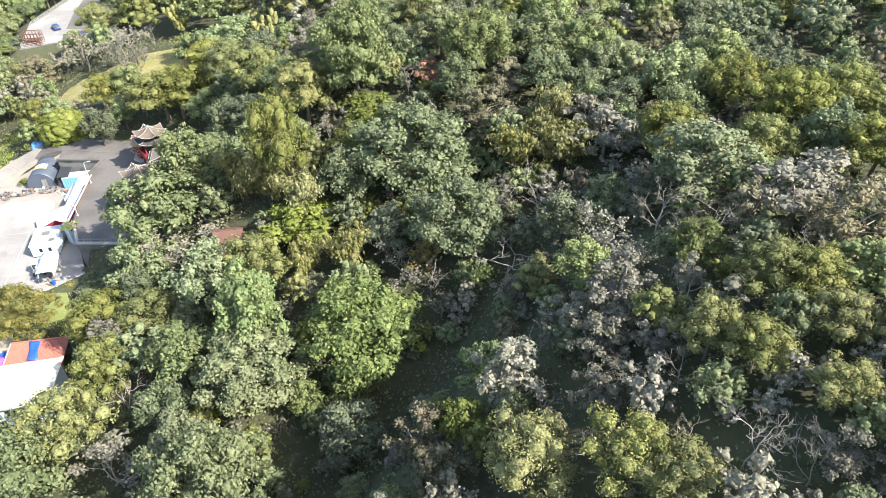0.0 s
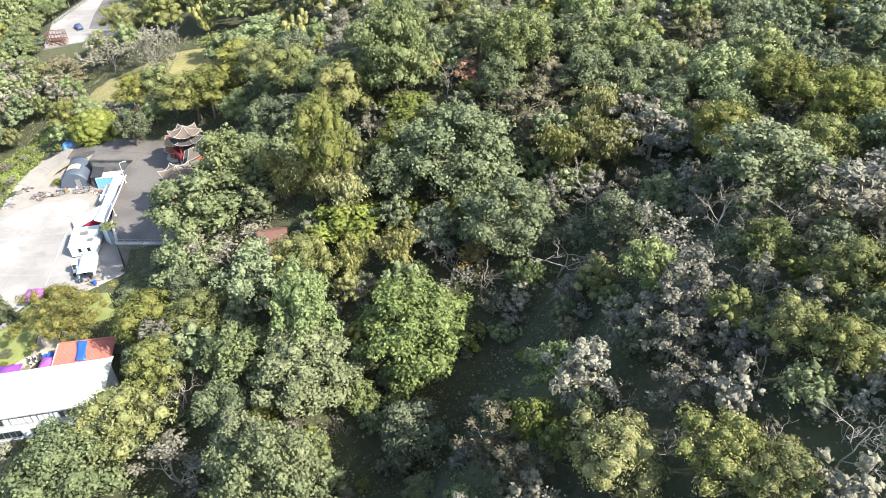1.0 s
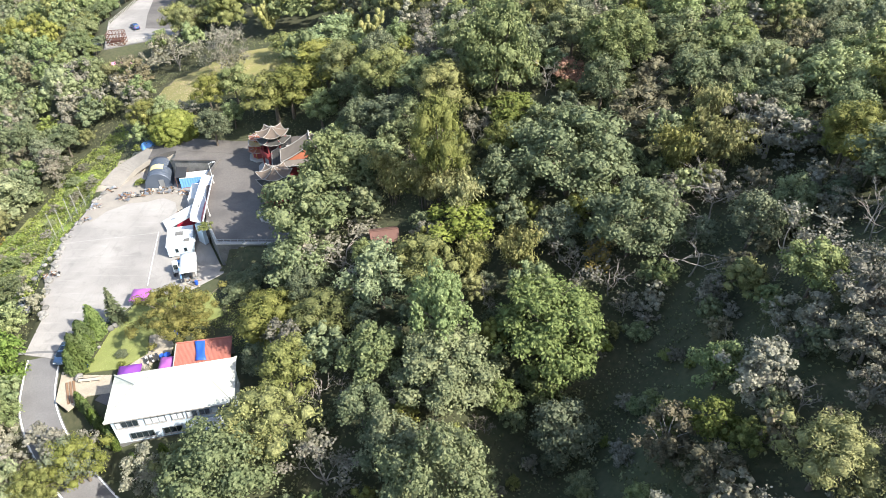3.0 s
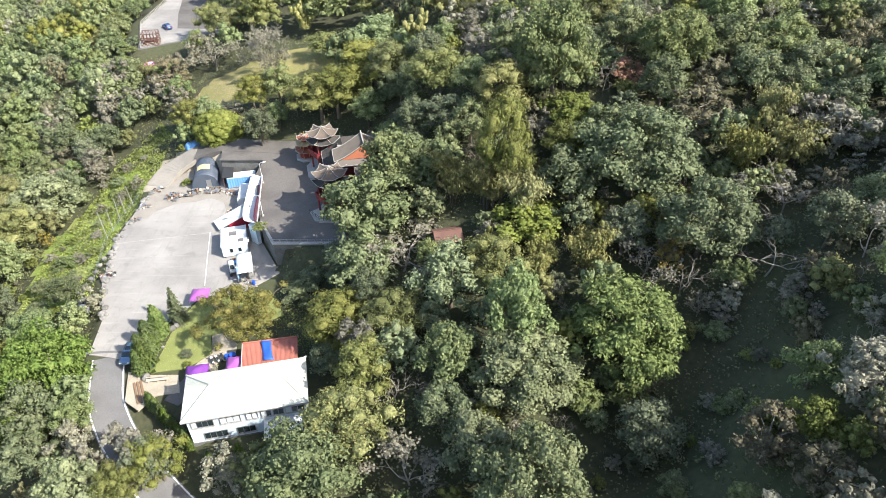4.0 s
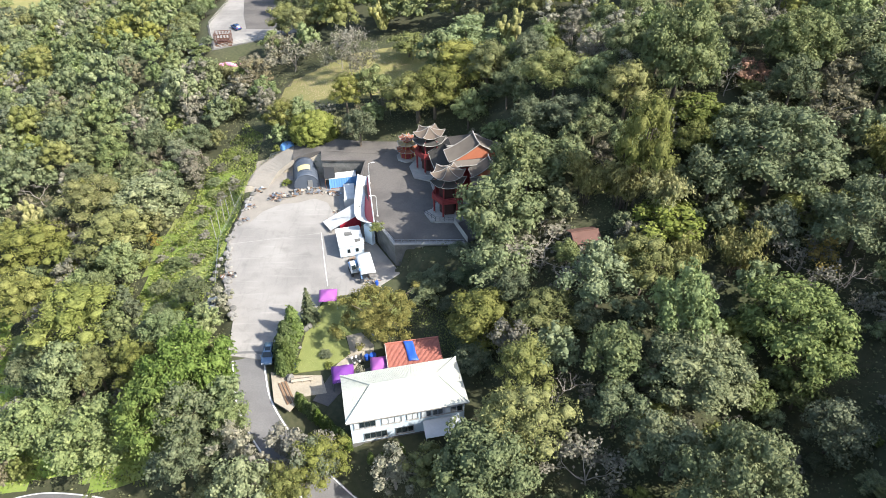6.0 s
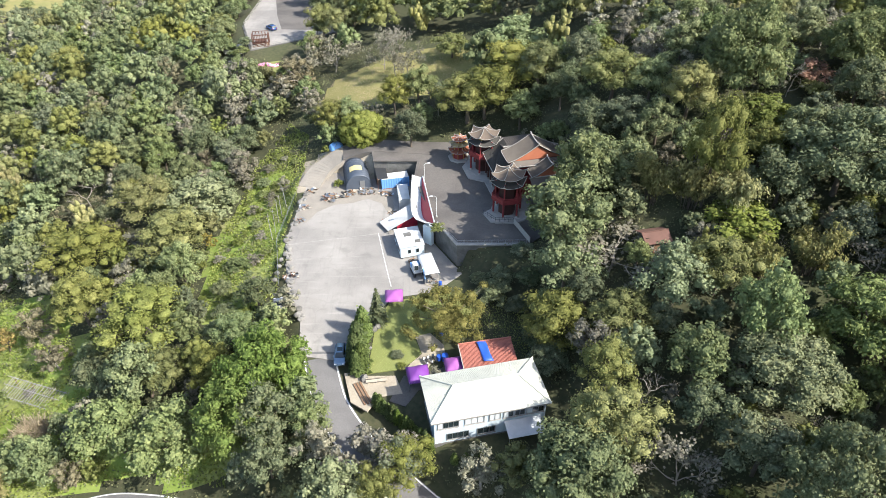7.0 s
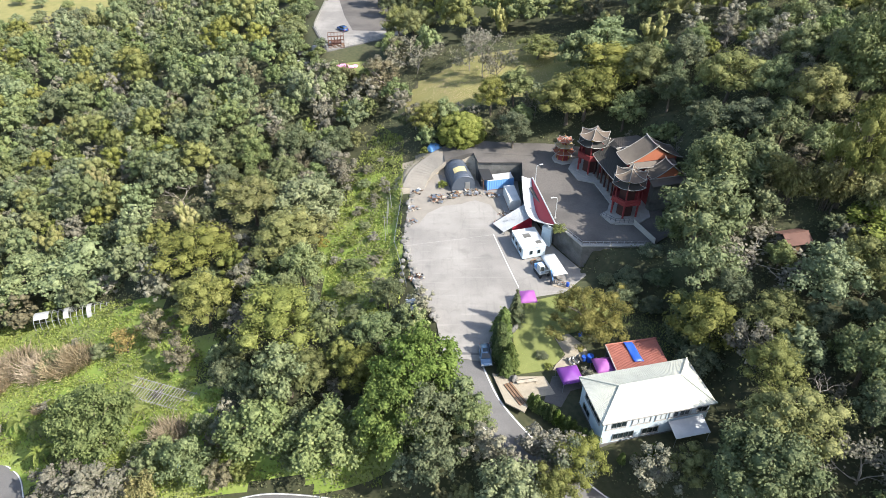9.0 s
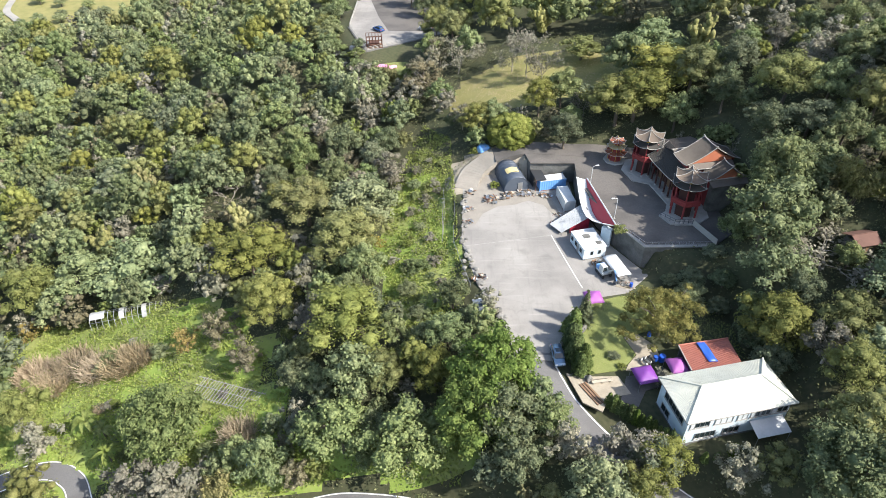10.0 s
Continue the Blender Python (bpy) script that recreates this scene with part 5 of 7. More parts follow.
# ---- the temple ----
def curved_roof(th, name, hw0, hw1, length, z0, z1, mat, lift=0.35, side=(1, -1), trims=True, lip=0.0):
    """Gabled roof in local axes: ridge along y at z1, sagging slopes to eaves at z0; side: slopes to build."""
    root = None
    for s in side:
        w = hw0 if s < 0 else hw1
        rows = []
        for y in np.linspace(-length / 2, length / 2, 13):
            u = abs(y) / (length / 2)
            rows.append([(s * w * k, y * (1 + 0.03 * k), z1 + (z0 - z1) * (1 - (1 - k) ** 1.35) + lift * u**3 * (0.35 + 0.65 * k)) for k in np.linspace(0, 1, 7)])
        ob = part(name if root is None else "rear_slope", sheet(rows, 0.14), mat, th, smooth=False)
        root = root or ob
        if trims:
            for edge in (rows[0], rows[-1]):
                bm = bmesh.new()
                for a, b in zip(edge, edge[1:]):
                    rod((a[0], a[1], a[2] + 0.05), (b[0], b[1], b[2] + 0.05), 0.07, bm, 6)
                part("verge", bm, TRIM_PALE, ob)
            bm = bmesh.new()
            for i in range(1, 12 * 3):
                y = -length / 2 + length * i / 36
                k = i / 3
                a, b = rows[int(k)], rows[min(int(k) + 1, 12)]
                f = k - int(k)
                line = [tuple(a[j][q] + (b[j][q] - a[j][q]) * f for q in range(3)) for j in range(7)]
                for p, q in zip(line, line[1:]):
                    rod((p[0], p[1], p[2] + 0.03), (q[0], q[1], q[2] + 0.03), 0.05, bm, 3)
            part("tile_rib", bm, mat, ob)
            bm = bmesh.new()
            for a, b in zip([r[-1] for r in rows], [r[-1] for r in rows[1:]]):
                rod(a, b, 0.08, bm, 5)
            part("eave_edge", bm, TRIM_PALE, ob)
    bm = bmesh.new()
    ys = np.linspace(-length / 2 - 0.2, length / 2 + 0.2, 13)
    for a, b in zip(ys, ys[1:]):
        rod((0, a, z1 + 0.1 + lift * abs(2 * a / length) ** 3), (0, b, z1 + 0.1 + lift * abs(2 * b / length) ** 3), 0.11, bm, 6)
    part("ridge", bm, TRIM_PALE, root)
    return root


def tier_roof(th, name, n, r0, r1, z0, z1, mat, curl=0.4, turn=0.0):
    """A many-sided roof with sagging faces and raised corners."""
    rings, seg = [], 6
    for k in np.linspace(0, 1, 7):
        ring = []
        for i in range(n * seg):
            a = 2 * math.pi * (i / seg) / n + turn
            f = (i % seg) / seg
            flat = math.cos(math.pi / n) / math.cos(2 * math.pi / n * (f - 0.5) )
            edge = abs(2 * f - 1)
            r = (r1 + (r0 - r1) * k) * flat * (1 + 0.05 * k * edge**3)
            z = z1 + (z0 - z1) * (1 - (1 - k) ** 1.6) + curl * k**2 * edge**3
            ring.append((r * math.cos(a), r * math.sin(a), z))
        ring.append(ring[0])
        rings.append(ring)
    ob = part(name, sheet(rings, 0.12), mat, th)
    for i in range(n):
        bm = bmesh.new()
        for a, b in zip(rings, rings[1:]):
            p, q = a[i * seg], b[i * seg]
            rod((p[0], p[1], p[2] + 0.05), (q[0], q[1], q[2] + 0.05), 0.05, bm, 5)
        part("hip_ridge", bm, TRIM_PALE, ob)
    bm = bmesh.new()
    for a, b in zip(rings[-1], rings[-1][1:]):
        rod(a, b, 0.05, bm, 4)
    part("eave_edge", bm, TRIM_PALE, ob)
    return ob


def ngon(n, r, turn=0.0):
    return [(r * math.cos(2 * math.pi * i / n + turn), r * math.sin(2 * math.pi * i / n + turn)) for i in range(n)]


def pavilion(x, y, z, rot, label, h1, h2, top):
    """A six-sided, two-storey pavilion: columned gallery, balcony, two curling roofs close above one another."""
    th = thing("temple_pavilion", pose(x, y, z, 0, 0, rot), label, "pavilion", "temple pavilions")
    part("plinth", prism(ngon(6, 3.7), -0.6, 0.3), STONE_PALE, th)
    for cx, cy in ngon(6, 2.75):
        col = part("column", rod((cx, cy, 0.25), (cx, cy, h1), 0.2, sides=10), TEMPLE_RED, th)
        part("column_base", rod((cx, cy, 0.25), (cx, cy, 0.6), 0.3, sides=10), STONE_PALE, col)
        up = part("upper_column", rod((cx * 0.9, cy * 0.9, h1), (cx * 0.9, cy * 0.9, h2 - 1.0), 0.16, sides=8), TEMPLE_RED, th)
        part("bracket", box(cx * 0.9 - 0.28, cx * 0.9 + 0.28, cy * 0.9 - 0.28, cy * 0.9 + 0.28, h2 - 1.75, h2 - 1.35, bevel=0.05), TRIM_PALE, up)
    part("drum", prism(ngon(6, 1.7), 0.25, h1), SHADED_TIMBER, th)
    part("upper_drum", prism(ngon(6, 1.7), h1, h2), SHADED_TIMBER, th)
    part("balcony", prism(ngon(6, 3.25), h1 - 0.3, h1 + 0.06), TEMPLE_RED, th)
    pts = ngon(6, 3.15)
    for a, b in zip(pts, pts[1:] + pts[:1]):
        a, b = Vector((*a, h1)), Vector((*b, h1))
        fence = part("balustrade", rod(a + Vector((0, 0, 0.95)), b + Vector((0, 0, 0.95)), 0.08), TEMPLE_RED, th)
        part("panel", box(-0.04, 0.04, -(b - a).length / 2, (b - a).length / 2, 0.1, 0.72, m=Matrix.Translation((a + b) / 2) @ Matrix.Rotation(math.atan2(b.y - a.y, b.x - a.x) - math.pi / 2, 4, "Z")), TEMPLE_RED, fence)
        for k in (0, 0.33, 0.67):
            part("baluster", rod(a.lerp(b, k), a.lerp(b, k) + Vector((0, 0, 1.0)), 0.07), TEMPLE_RED, fence)
    tier_roof(th, "lower_roof", 6, 3.55, 1.7, h2 - 1.55, h2 - 0.65, DARK_TILE, 0.5)
    part("frieze", prism(ngon(6, 1.95), h2 - 0.65, h2 + 0.15), GOLD, th)
    r = tier_roof(th, "upper_roof", 6, 3.3, 0.12, h2, top, BROWN_TILE, 0.6)
    part("finial", rod((0, 0, top - 0.1), (0, 0, top + 0.4), 0.14, r2=0.03, sides=8), TRIM_PALE, r)


BROWN_TILE = painted("brown_roof_tile", (0.125, 0.096, 0.074), 0.85, dirt=0.4)
# near-black red-brown: shade of the pavilion interiors and porch front, put into the colour
SHADED_TIMBER = painted("dark_temple_timber", (0.06, 0.022, 0.018), 0.8)
pavilion(-61.75, 123.2, 5.0, 10, "two-storey red temple pavilion with curling brown-grey tile roofs", 4.2, 8.7, 10.1)
pavilion(-57.9, 106.6, 5.0, 10, "two-storey red temple pavilion with a six-sided tile roof", 3.9, 8.9, 10.3)


def gable_end(parent, yy, w, z0, z1, mat):
    bm = bmesh.new()
    h = z1 - z0
    bm.faces.new([bm.verts.new(p) for p in ((-w, yy, z0), (w, yy, z0), (0.46 * w, yy, z0 + 0.4 * h), (0, yy, z1), (-0.46 * w, yy, z0 + 0.4 * h))])
    r = bmesh.ops.extrude_face_region(bm, geom=bm.faces[:])
    for q in r["geom"]:
        if isinstance(q, bmesh.types.BMVert):
            q.co.y += 0.15
    part("gable", bm, mat, parent)


def temple():
    th = thing("temple", pose(-52.2, 114.9, 5.0, 0, 0, 13), "tall red temple hall with stepped grey tile roofs and orange gables", "temple")
    part("hall_wall", box(-4.9, 4.9, -2.0, 2.1, -0.5, 8.7), TEMPLE_RED, th)
    g = thing("hall_roof", pose(0, 0, 0), "grey tile roof with pale verges", "roof")
    g.parent = th
    del g["category"]
    curved_roof(g, "roof_slope", 6.1, 6.1, 4.9, 8.35, 11.7, GREY_TILE, 0.3)
    for yy in (-2.15, 2.0):
        gable_end(g, yy, 5.3, 8.6, 11.45, ORANGE_BRICK)
    part("gable_skirt", sheet([[(-5.6 + 10.0 * u, -2.2 - 1.3 * k, 8.5 - 0.75 * k + 0.25 * (1 - u) ** 3) for u in np.linspace(0, 1, 9)] for k in (0, 0.5, 1)], 0.14), GREY_TILE, th, "narrow tile skirt below the gable")
    part("skirt_edge", rod((-5.6, -3.5, 8.02), (4.4, -3.5, 7.78), 0.09), TRIM_PALE, th)
    g2 = thing("side_hall_roof", pose(1.6, -4.9, 0), "smaller grey tile roof with an orange gable", "roof")
    g2.parent = th
    del g2["category"]
    curved_roof(g2, "roof_slope", 4.0, 3.6, 3.2, 6.9, 9.4, GREY_TILE, 0.25)
    gable_end(g2, -1.35, 3.2, 7.05, 9.2, ORANGE_BRICK)
    part("side_hall_wall", box(-1.9, 4.7, -6.2, -2.0, -0.5, 7.0), TEMPLE_RED, th)
    part("side_skirt", sheet([[(x, y, z) for x in np.linspace(-2.8, 6.4, 7)] for y, z in ((-6.2, 6.8), (-7.0, 6.45), (-7.9, 6.2))], 0.14), GREY_TILE, th, "low tile roof before the side hall")
    part("side_skirt_ridge", rod((-2.9, -6.25, 6.9), (6.5, -6.25, 6.9), 0.12), TRIM_PALE, th)
    part("side_lower_wall", box(-2.4, 6.0, -7.4, -6.2, -0.5, 6.2), STAINED_WALL, th)
    rows = [[(-8.2 + 4.4 * k, y, 4.9 + 2.9 * k**1.25 + 0.35 * (abs(y - 2.6) / 6.0) ** 3) for k in (0, 0.2, 0.4, 0.6, 0.8, 1)] for y in np.linspace(-3.2, 8.4, 13)]
    porch = part("porch_roof", sheet(rows, 0.14), DARK_TILE, th, "dark green tile roof of the porch")
    for i in range(1, 36):
        k = i / 3
        a, b = rows[int(k)], rows[min(int(k) + 1, 12)]
        line = [tuple(a[j][q] + (b[j][q] - a[j][q]) * (k - int(k)) + (0.03 if q == 2 else 0) for q in range(3)) for j in range(6)]
        bm = bmesh.new()
        for p, q in zip(line, line[1:]):
            rod(p, q, 0.05, bm, 3)
        part("tile_rib", bm, DARK_TILE, porch)
    for row in (rows[0], rows[-1]):
        bm = bmesh.new()
        for p, q in zip(row, row[1:]):
            rod((p[0], p[1], p[2] + 0.06), (q[0], q[1], q[2] + 0.06), 0.09, bm, 6)
        part("verge", bm, TRIM_PALE, porch)
    bm = bmesh.new()
    for p, q in zip([r[0] for r in rows], [r[0] for r in rows[1:]]):
        rod(p, q, 0.08, bm, 6)
    part("eave_edge", bm, TRIM_PALE, porch)
    for y in np.linspace(-2.6, 7.8, 7):
        col = part("porch_column", rod((-7.5, y, -0.1), (-7.5, y, 5.1), 0.2, sides=10), SHADED_TIMBER, th)
        part("column_base", rod((-7.5, y, 0.1), (-7.5, y, 0.5), 0.3, sides=10), STONE_PALE, col)
    part("porch_wall", box(-5.2, -4.95, -3.0, 8.2, -0.2, 6.6), SHADED_TIMBER, th)
    for y in (-1.2, 2.6, 6.2):
        part("door", box(-5.3, -5.18, y - 0.9, y + 0.9, 0.1, 2.5, bevel=0.02), WOOD, th)
    rear = part("rear_roof", sheet([[(x, y, z) for x in np.linspace(-4.8, 4.0, 6)] for y, z in ((2.2, 7.7), (5.0, 7.9), (9.0, 6.9), (12.2, 6.2))], 0.15), GREY_TILE, th)
    for i in range(26):
        x = -4.7 + 8.6 * i / 25
        bm = bmesh.new()
        for a, b in (((5.0, 7.93), (9.0, 6.93)), ((9.0, 6.93), (12.2, 6.23))):
            rod((x, *a), (x, *b), 0.05, bm, 3)
        part("tile_rib", bm, GREY_TILE, rear)
    part("ridge", rod((-4.9, 5.0, 8.0), (4.1, 5.0, 8.0), 0.13), TRIM_PALE, rear)
    part("rear_wall", box(-4.4, 3.6, 2.1, 11.6, -0.5, 6.2), TEMPLE_RED, th)


temple()
tagged(part("temple_platform", prism([(-66.3, 123.9), (-65.1, 119.2), (-61.7, 117.8), (-59.6, 108.5), (-62.7, 106.1), (-61.2, 103.0), (-56.0, 102.6), (-53, 105), (-50, 126), (-58, 129), (-64.5, 128)], 4.6, 5.22), STONE_PALE), "low pale stone platform in front of the temple", "platform", kind="structure")
railing("temple_fence", [(-62.6, 105.6, 5.2), (-60.4, 103.1, 5.2), (-56.9, 102.9, 5.2)], [3, 4], 1.0, DARK_STEEL, "dark railing round the lower platform")
wl = part("lattice_screen", box(-1.9, 1.9, -0.06, 0.06, 0, 1.1), STONE_PALE)
wl.matrix_basis = pose(-58.5, 102.9, 3.9, 0, 0, 2)
tagged(wl, "pale stone screen below the temple platform", "screen")


PALE_GOLD = painted("faded_gold_tile", (0.36, 0.28, 0.14), 0.7, dirt=0.4)
BURNT_ORANGE = painted("burnt_orange_tile", (0.26, 0.085, 0.045), 0.8, dirt=0.4)


def burner():
    th = thing("incense_tower", pose(-66.9, 128.2, 4.9, 0, 0, 12), "three-tier red and gold incense tower on an eight-sided base", "pagoda")
    part("base", prism(ngon(8, 2.5, 0.39), 0, 0.4), STONE_PALE, th)
    z = 0.4
    for i, (r, h) in enumerate(((1.5, 1.9), (1.15, 1.3), (0.8, 1.0))):
        part("storey", prism(ngon(8, r, 0.39), z, z + h), TEMPLE_RED, th)
        for cx, cy in ngon(8, r + 0.12, 0.39):
            part("column", rod((cx, cy, z), (cx, cy, z + h), 0.06), GOLD, th)
        tier_roof(th, "roof", 8, r + 0.95, 0.3 if i < 2 else 0.06, z + h - 0.1, z + h + 0.55, PALE_GOLD if i == 1 else BURNT_ORANGE, 0.25, 0.39)
        z += h + 0.25
    part("finial", rod((0, 0, z), (0, 0, z + 1.1), 0.1, r2=0.02), GOLD, th)


burner()


# ---- trees that stand out, one by one ----
plant("lush", -11.2, 62.0, 1.26, 0.79)
plant("big", -25.0, 57.0, 1.00, 0.76)
plant("big", -26.4, 40.0, 0.87, 1.44)
plant("broad", -26.2, 63.5, 1.07, 1.51)
plant("big", -4.8, 91.5, 1.35, 0.85)
plant("big", 2.0, 76.0, 0.97)
plant("big", -15.9, 113.0, 1.06, 1.32)
plant("big", 6.0, 115.4, 0.97)
plant("broad", 16.9, 116.4, 1.46, 0.79)
plant("broad", 24.8, 115.6, 1.33, 0.86)
plant("bamboo", -34.3, 94.7, 1.25, 0.92)
plant("bamboo", -28.4, 91.8, 1.29, 0.89)
plant("bamboo", -22.8, 88.3, 1.25, 0.92)
plant("fresh", -22.4, 84.6, 2.17, 0.53)
plant("bamboo", -14.3, 76.1, 1.10)
plant("bamboo", -21.4, 76.8, 0.83)
plant("broad", -49.5, 91.0, 1.69, 0.88)
plant("broad", -43.1, 100.9, 1.43, 0.80)
plant("thin", -43.0, 83.3, 2.44, 0.47)
plant("broad", -35.0, 74.4, 1.21, 0.95)
plant("acacia", -52.9, 73.3, 1.25, 0.92)
plant("acacia", -47.4, 60.8, 0.94)
plant("acacia", -48.4, 51.5, 1.18, 0.98)
plant("acacia", -43.1, 71.0, 1.06, 0.75, sink=0.4)
plant("broad", -35.5, 60.3, 1.09)
plant("bare", -43.2, 57.7, 1.36, 0.84)
plant("big", -53.7, 46.4, 1.02)
plant("acacia", -75.8, 52.0, 0.84)
plant("thin", -40.5, 46.8, 1.74, 0.66)
plant("acacia", -64.7, 140.1, 1.70, 0.68)
plant("acacia", -52.8, 146.7, 1.87, 0.62)
plant("acacia", -36.5, 122.2, 1.33, 0.87)
plant("acacia", -25.1, 110.7, 1.22, 0.94)
plant("dark", -41.7, 114.4, 0.91)
plant("fresh", -12.9, 106.3, 1.93, 0.59)
plant("acacia", -26.3, 92.0, 1.07, 1.81)
plant("broad", -52.3, 161.3, 1.69, 0.68)
plant("bare", -6.4, 112.6, 1.10)
plant("rust", -1.8, 114.0, 1.23, 0.93)
plant("brown", 6.1, 100.4, 1.60, 0.72)
plant("bamboo", 17.9, 96.9, 1.13)
plant("bamboo", 17.8, 87.9, 1.42, 0.81)
plant("bamboo", 11.5, 89.8, 1.22, 0.95)
plant("grey", 24.4, 88.0, 1.46, 0.79)
plant("brown", 32.0, 92.7, 0.65)
plant("acacia", 31.2, 79.6, 1.01)
plant("broad", 36.4, 96.5, 1.26, 0.91)
plant("dark", 32.2, 70.2, 1.00)
plant("bare", 13.7, 77.9, 1.87, 0.62)
plant("bare", 8.3, 68.1, 2.01, 0.57)
plant("bare", -1.6, 69.7, 1.55, 0.74)
plant("autumn", -2.8, 74.0, 1.13)
plant("thin", -6.3, 74.0, 1.56, 0.73)
plant("thin", 17.3, 63.8, 1.31, 0.88)
plant("bare", 25.1, 62.3, 1.33, 0.87)
plant("grey", 8.4, 61.4, 0.74)
plant("grey", 13.6, 49.6, 0.72)
plant("grey", 15.4, 43.0, 0.83)
plant("grey", 6.6, 43.4, 1.16, 0.99)
plant("broad", 4.8, 47.5, 0.73)
plant("bare", 9.3, 40.0, 0.85)
plant("brown", -2.4, 40.1, 0.98)
plant("fresh", 2.0, 40.9, 0.99)
plant("acacia", 7.1, 32.1, 0.87)
plant("fresh", -12.2, 55.1, 1.13)
plant("rust", 19.2, 48.3, 0.55)
plant("acacia", 14.2, 29.4, 0.79)
plant("acacia", 17.0, 26.7, 0.65)
plant("acacia", 22.9, 39.3, 0.67)
plant("acacia", 25.4, 36.5, 0.59)
plant("bare", 20.3, 37.2, 0.88)
plant("bare", 22.2, 28.3, 1.05)
plant("bare", 25.5, 26.0, 0.78)
plant("acacia", 28.8, 43.8, 0.70)
plant("acacia", 31.6, 41.9, 0.62)
plant("bare", 23.4, 46.4, 0.84)
plant("grey", 23.9, 48.7, 0.57)
plant("grey", 37.5, 57.3, 1.71, 0.67)
plant("dark", 30.7, 66.8, 1.49, 0.77)
plant("acacia", 43.0, 89.6, 1.07)
plant("acacia", 46.0, 80.6, 1.06)
plant("acacia", 55.3, 82.9, 0.91)
plant("grey", 17.4, 48.7, 1.10)
plant("thin", 18.5, 58.7, 1.25, 0.92)
plant("brown", 37.4, 49.4, 1.23, 0.93)
plant("grey", 14.7, 43.7, 0.78)
plant("grey", 13.7, 38.1, 0.69)
plant("acacia", 31.5, 36.9, 0.57)
plant("acacia", 28.9, 30.8, 0.53)
plant("rust", 35.1, 39.2, 0.54)
plant("fresh", 25.8, 52.3, 1.04)
plant("bare", 24.7, 60.4, 1.28, 0.90)
plant("grey", 27.0, 26.1, 0.65)
plant("brown", 32.1, 56.5, 0.87)
plant("thin", 16.9, 38.7, 0.74)
plant("dark", -11.1, 48.0, 0.96)
plant("fresh", -0.9, 44.4, 0.82)
plant("fresh", -17.9, 54.8, 0.98)
plant("acacia", 31.1, 80.7, 0.68)
plant("dark", 47.4, 70.9, 0.89)
plant("lush", -98.2, 67.4, 1.13)
plant("lush", -101.5, 60.9, 1.06)
plant("dark", -96.5, 59.5, 1.09)
plant("broad", -105.6, 77.6, 0.86)
plant("dark", -104.6, 87.4, 0.72)
plant("acacia", -123.8, 82.0, 1.68, 0.68)
plant("acacia", -126.5, 106.0, 1.58, 0.73)
plant("acacia", -147.6, 108.3, 1.70, 0.68)
plant("acacia", -140.5, 91.6, 1.18, 0.97)
plant("acacia", -137.1, 121.4, 1.59, 0.72)
plant("broad", -124.2, 119.8, 1.64, 0.70)
plant("acacia", -116.3, 72.0, 0.87)
plant("acacia", -107.8, 70.0, 0.85)
plant("broad", -120.5, 71.7, 1.23, 0.94)
plant("acacia", -106.1, 62.4, 0.62)
plant("broad", -123.1, 63.3, 1.39, 0.83)
plant("broad", -112.2, 59.7, 1.40, 0.82)
plant("lush", -155.8, 70.1, 1.14)
plant("grey", -151.2, 59.1, 2.06, 0.56)
plant("grey", -159.1, 61.2, 1.63, 0.70)
plant("broad", -177.3, 114.0, 2.31, 0.75, sink=6.4)
plant("acacia", -200.5, 112.5, 1.56, 0.74)
plant("broad", -188.8, 114.4, 1.71, 0.67)
plant("acacia", -187.7, 78.6, 1.11)
plant("grey", -183.1, 73.8, 1.18, 0.97)
plant("brown", -144.0, 83.2, 0.93)
plant("brown", -151.3, 90.8, 1.06)
plant("autumn", -158.1, 90.3, 1.28, 0.90)
plant("dark", -132.8, 75.9, 0.71)
plant("bare", -157.8, 133.7, 2.10, 0.55)
plant("bush", -89.6, 139.2, 1.30, 0.88)
plant("dark", -78.0, 133.4, 0.93)
plant("thin", -101.5, 178.6, 2.1, 0.85)
plant("thin", -83.0, 166.0, 1.75, 1.0)
plant("thin", -79.2, 163.4, 1.6, 1.1)
plant("thin", -86.5, 171.5, 1.7, 0.95)
plant("fresh", -67.9, 171.9, 1.92, 0.60)
plant("acacia", -60.7, 139.7, 1.56, 0.74)
plant("acacia", -48.7, 140.6, 1.26, 0.92)
plant("brown", -109.5, 169.9, 1.61, 0.72)
plant("grey", -118.7, 133.3, 1.39, 0.83)
plant("garden", -69.6, 77.6, 1.36, 0.85)
plant("pine", -81.9, 80.6, 1.3, 0.92)
plant("grey", -79.3, 53.3, 1.29, 0.89)
plant("acacia", -79.6, 47.6, 0.80)
plant("broad", -86.0, 47.2, 1.07)
plant("brown", -130.7, 59.2, 0.80)
plant("banana", -174.4, 76.3, 1.22, 0.95)
plant("banana", -167.2, 69.2, 1.16, 0.99)
plant("banana", -170.1, 74.1, 1.01)
plant("reeds", -142.5, 68.9, 1.36, 0.85)
plant("reeds", -184.6, 93.2, 1.79, 0.64)
plant("reeds", -178.1, 90.2, 1.61, 0.72)
plant("reeds", -173.1, 90.4, 1.74, 0.66)
plant("reeds", -193.0, 91.8, 1.79, 0.64)
plant("reeds", -187.2, 87.8, 1.45, 0.79)
plant("reeds", -169.5, 90.9, 1.45, 0.79)
plant("grey", -134.3, 100.4, 1.19, 0.97)
plant("broad", -117.9, 64.4, 0.65)
plant("broad", -49.8, 84.0, 1.24, 0.85)
plant("broad", -45.0, 99.0, 1.31, 1.20)
plant("dark", -35.5, 112.0, 1.15, 0.75, sink=0.4)
plant("dark", -76.7, 51.6, 0.87)
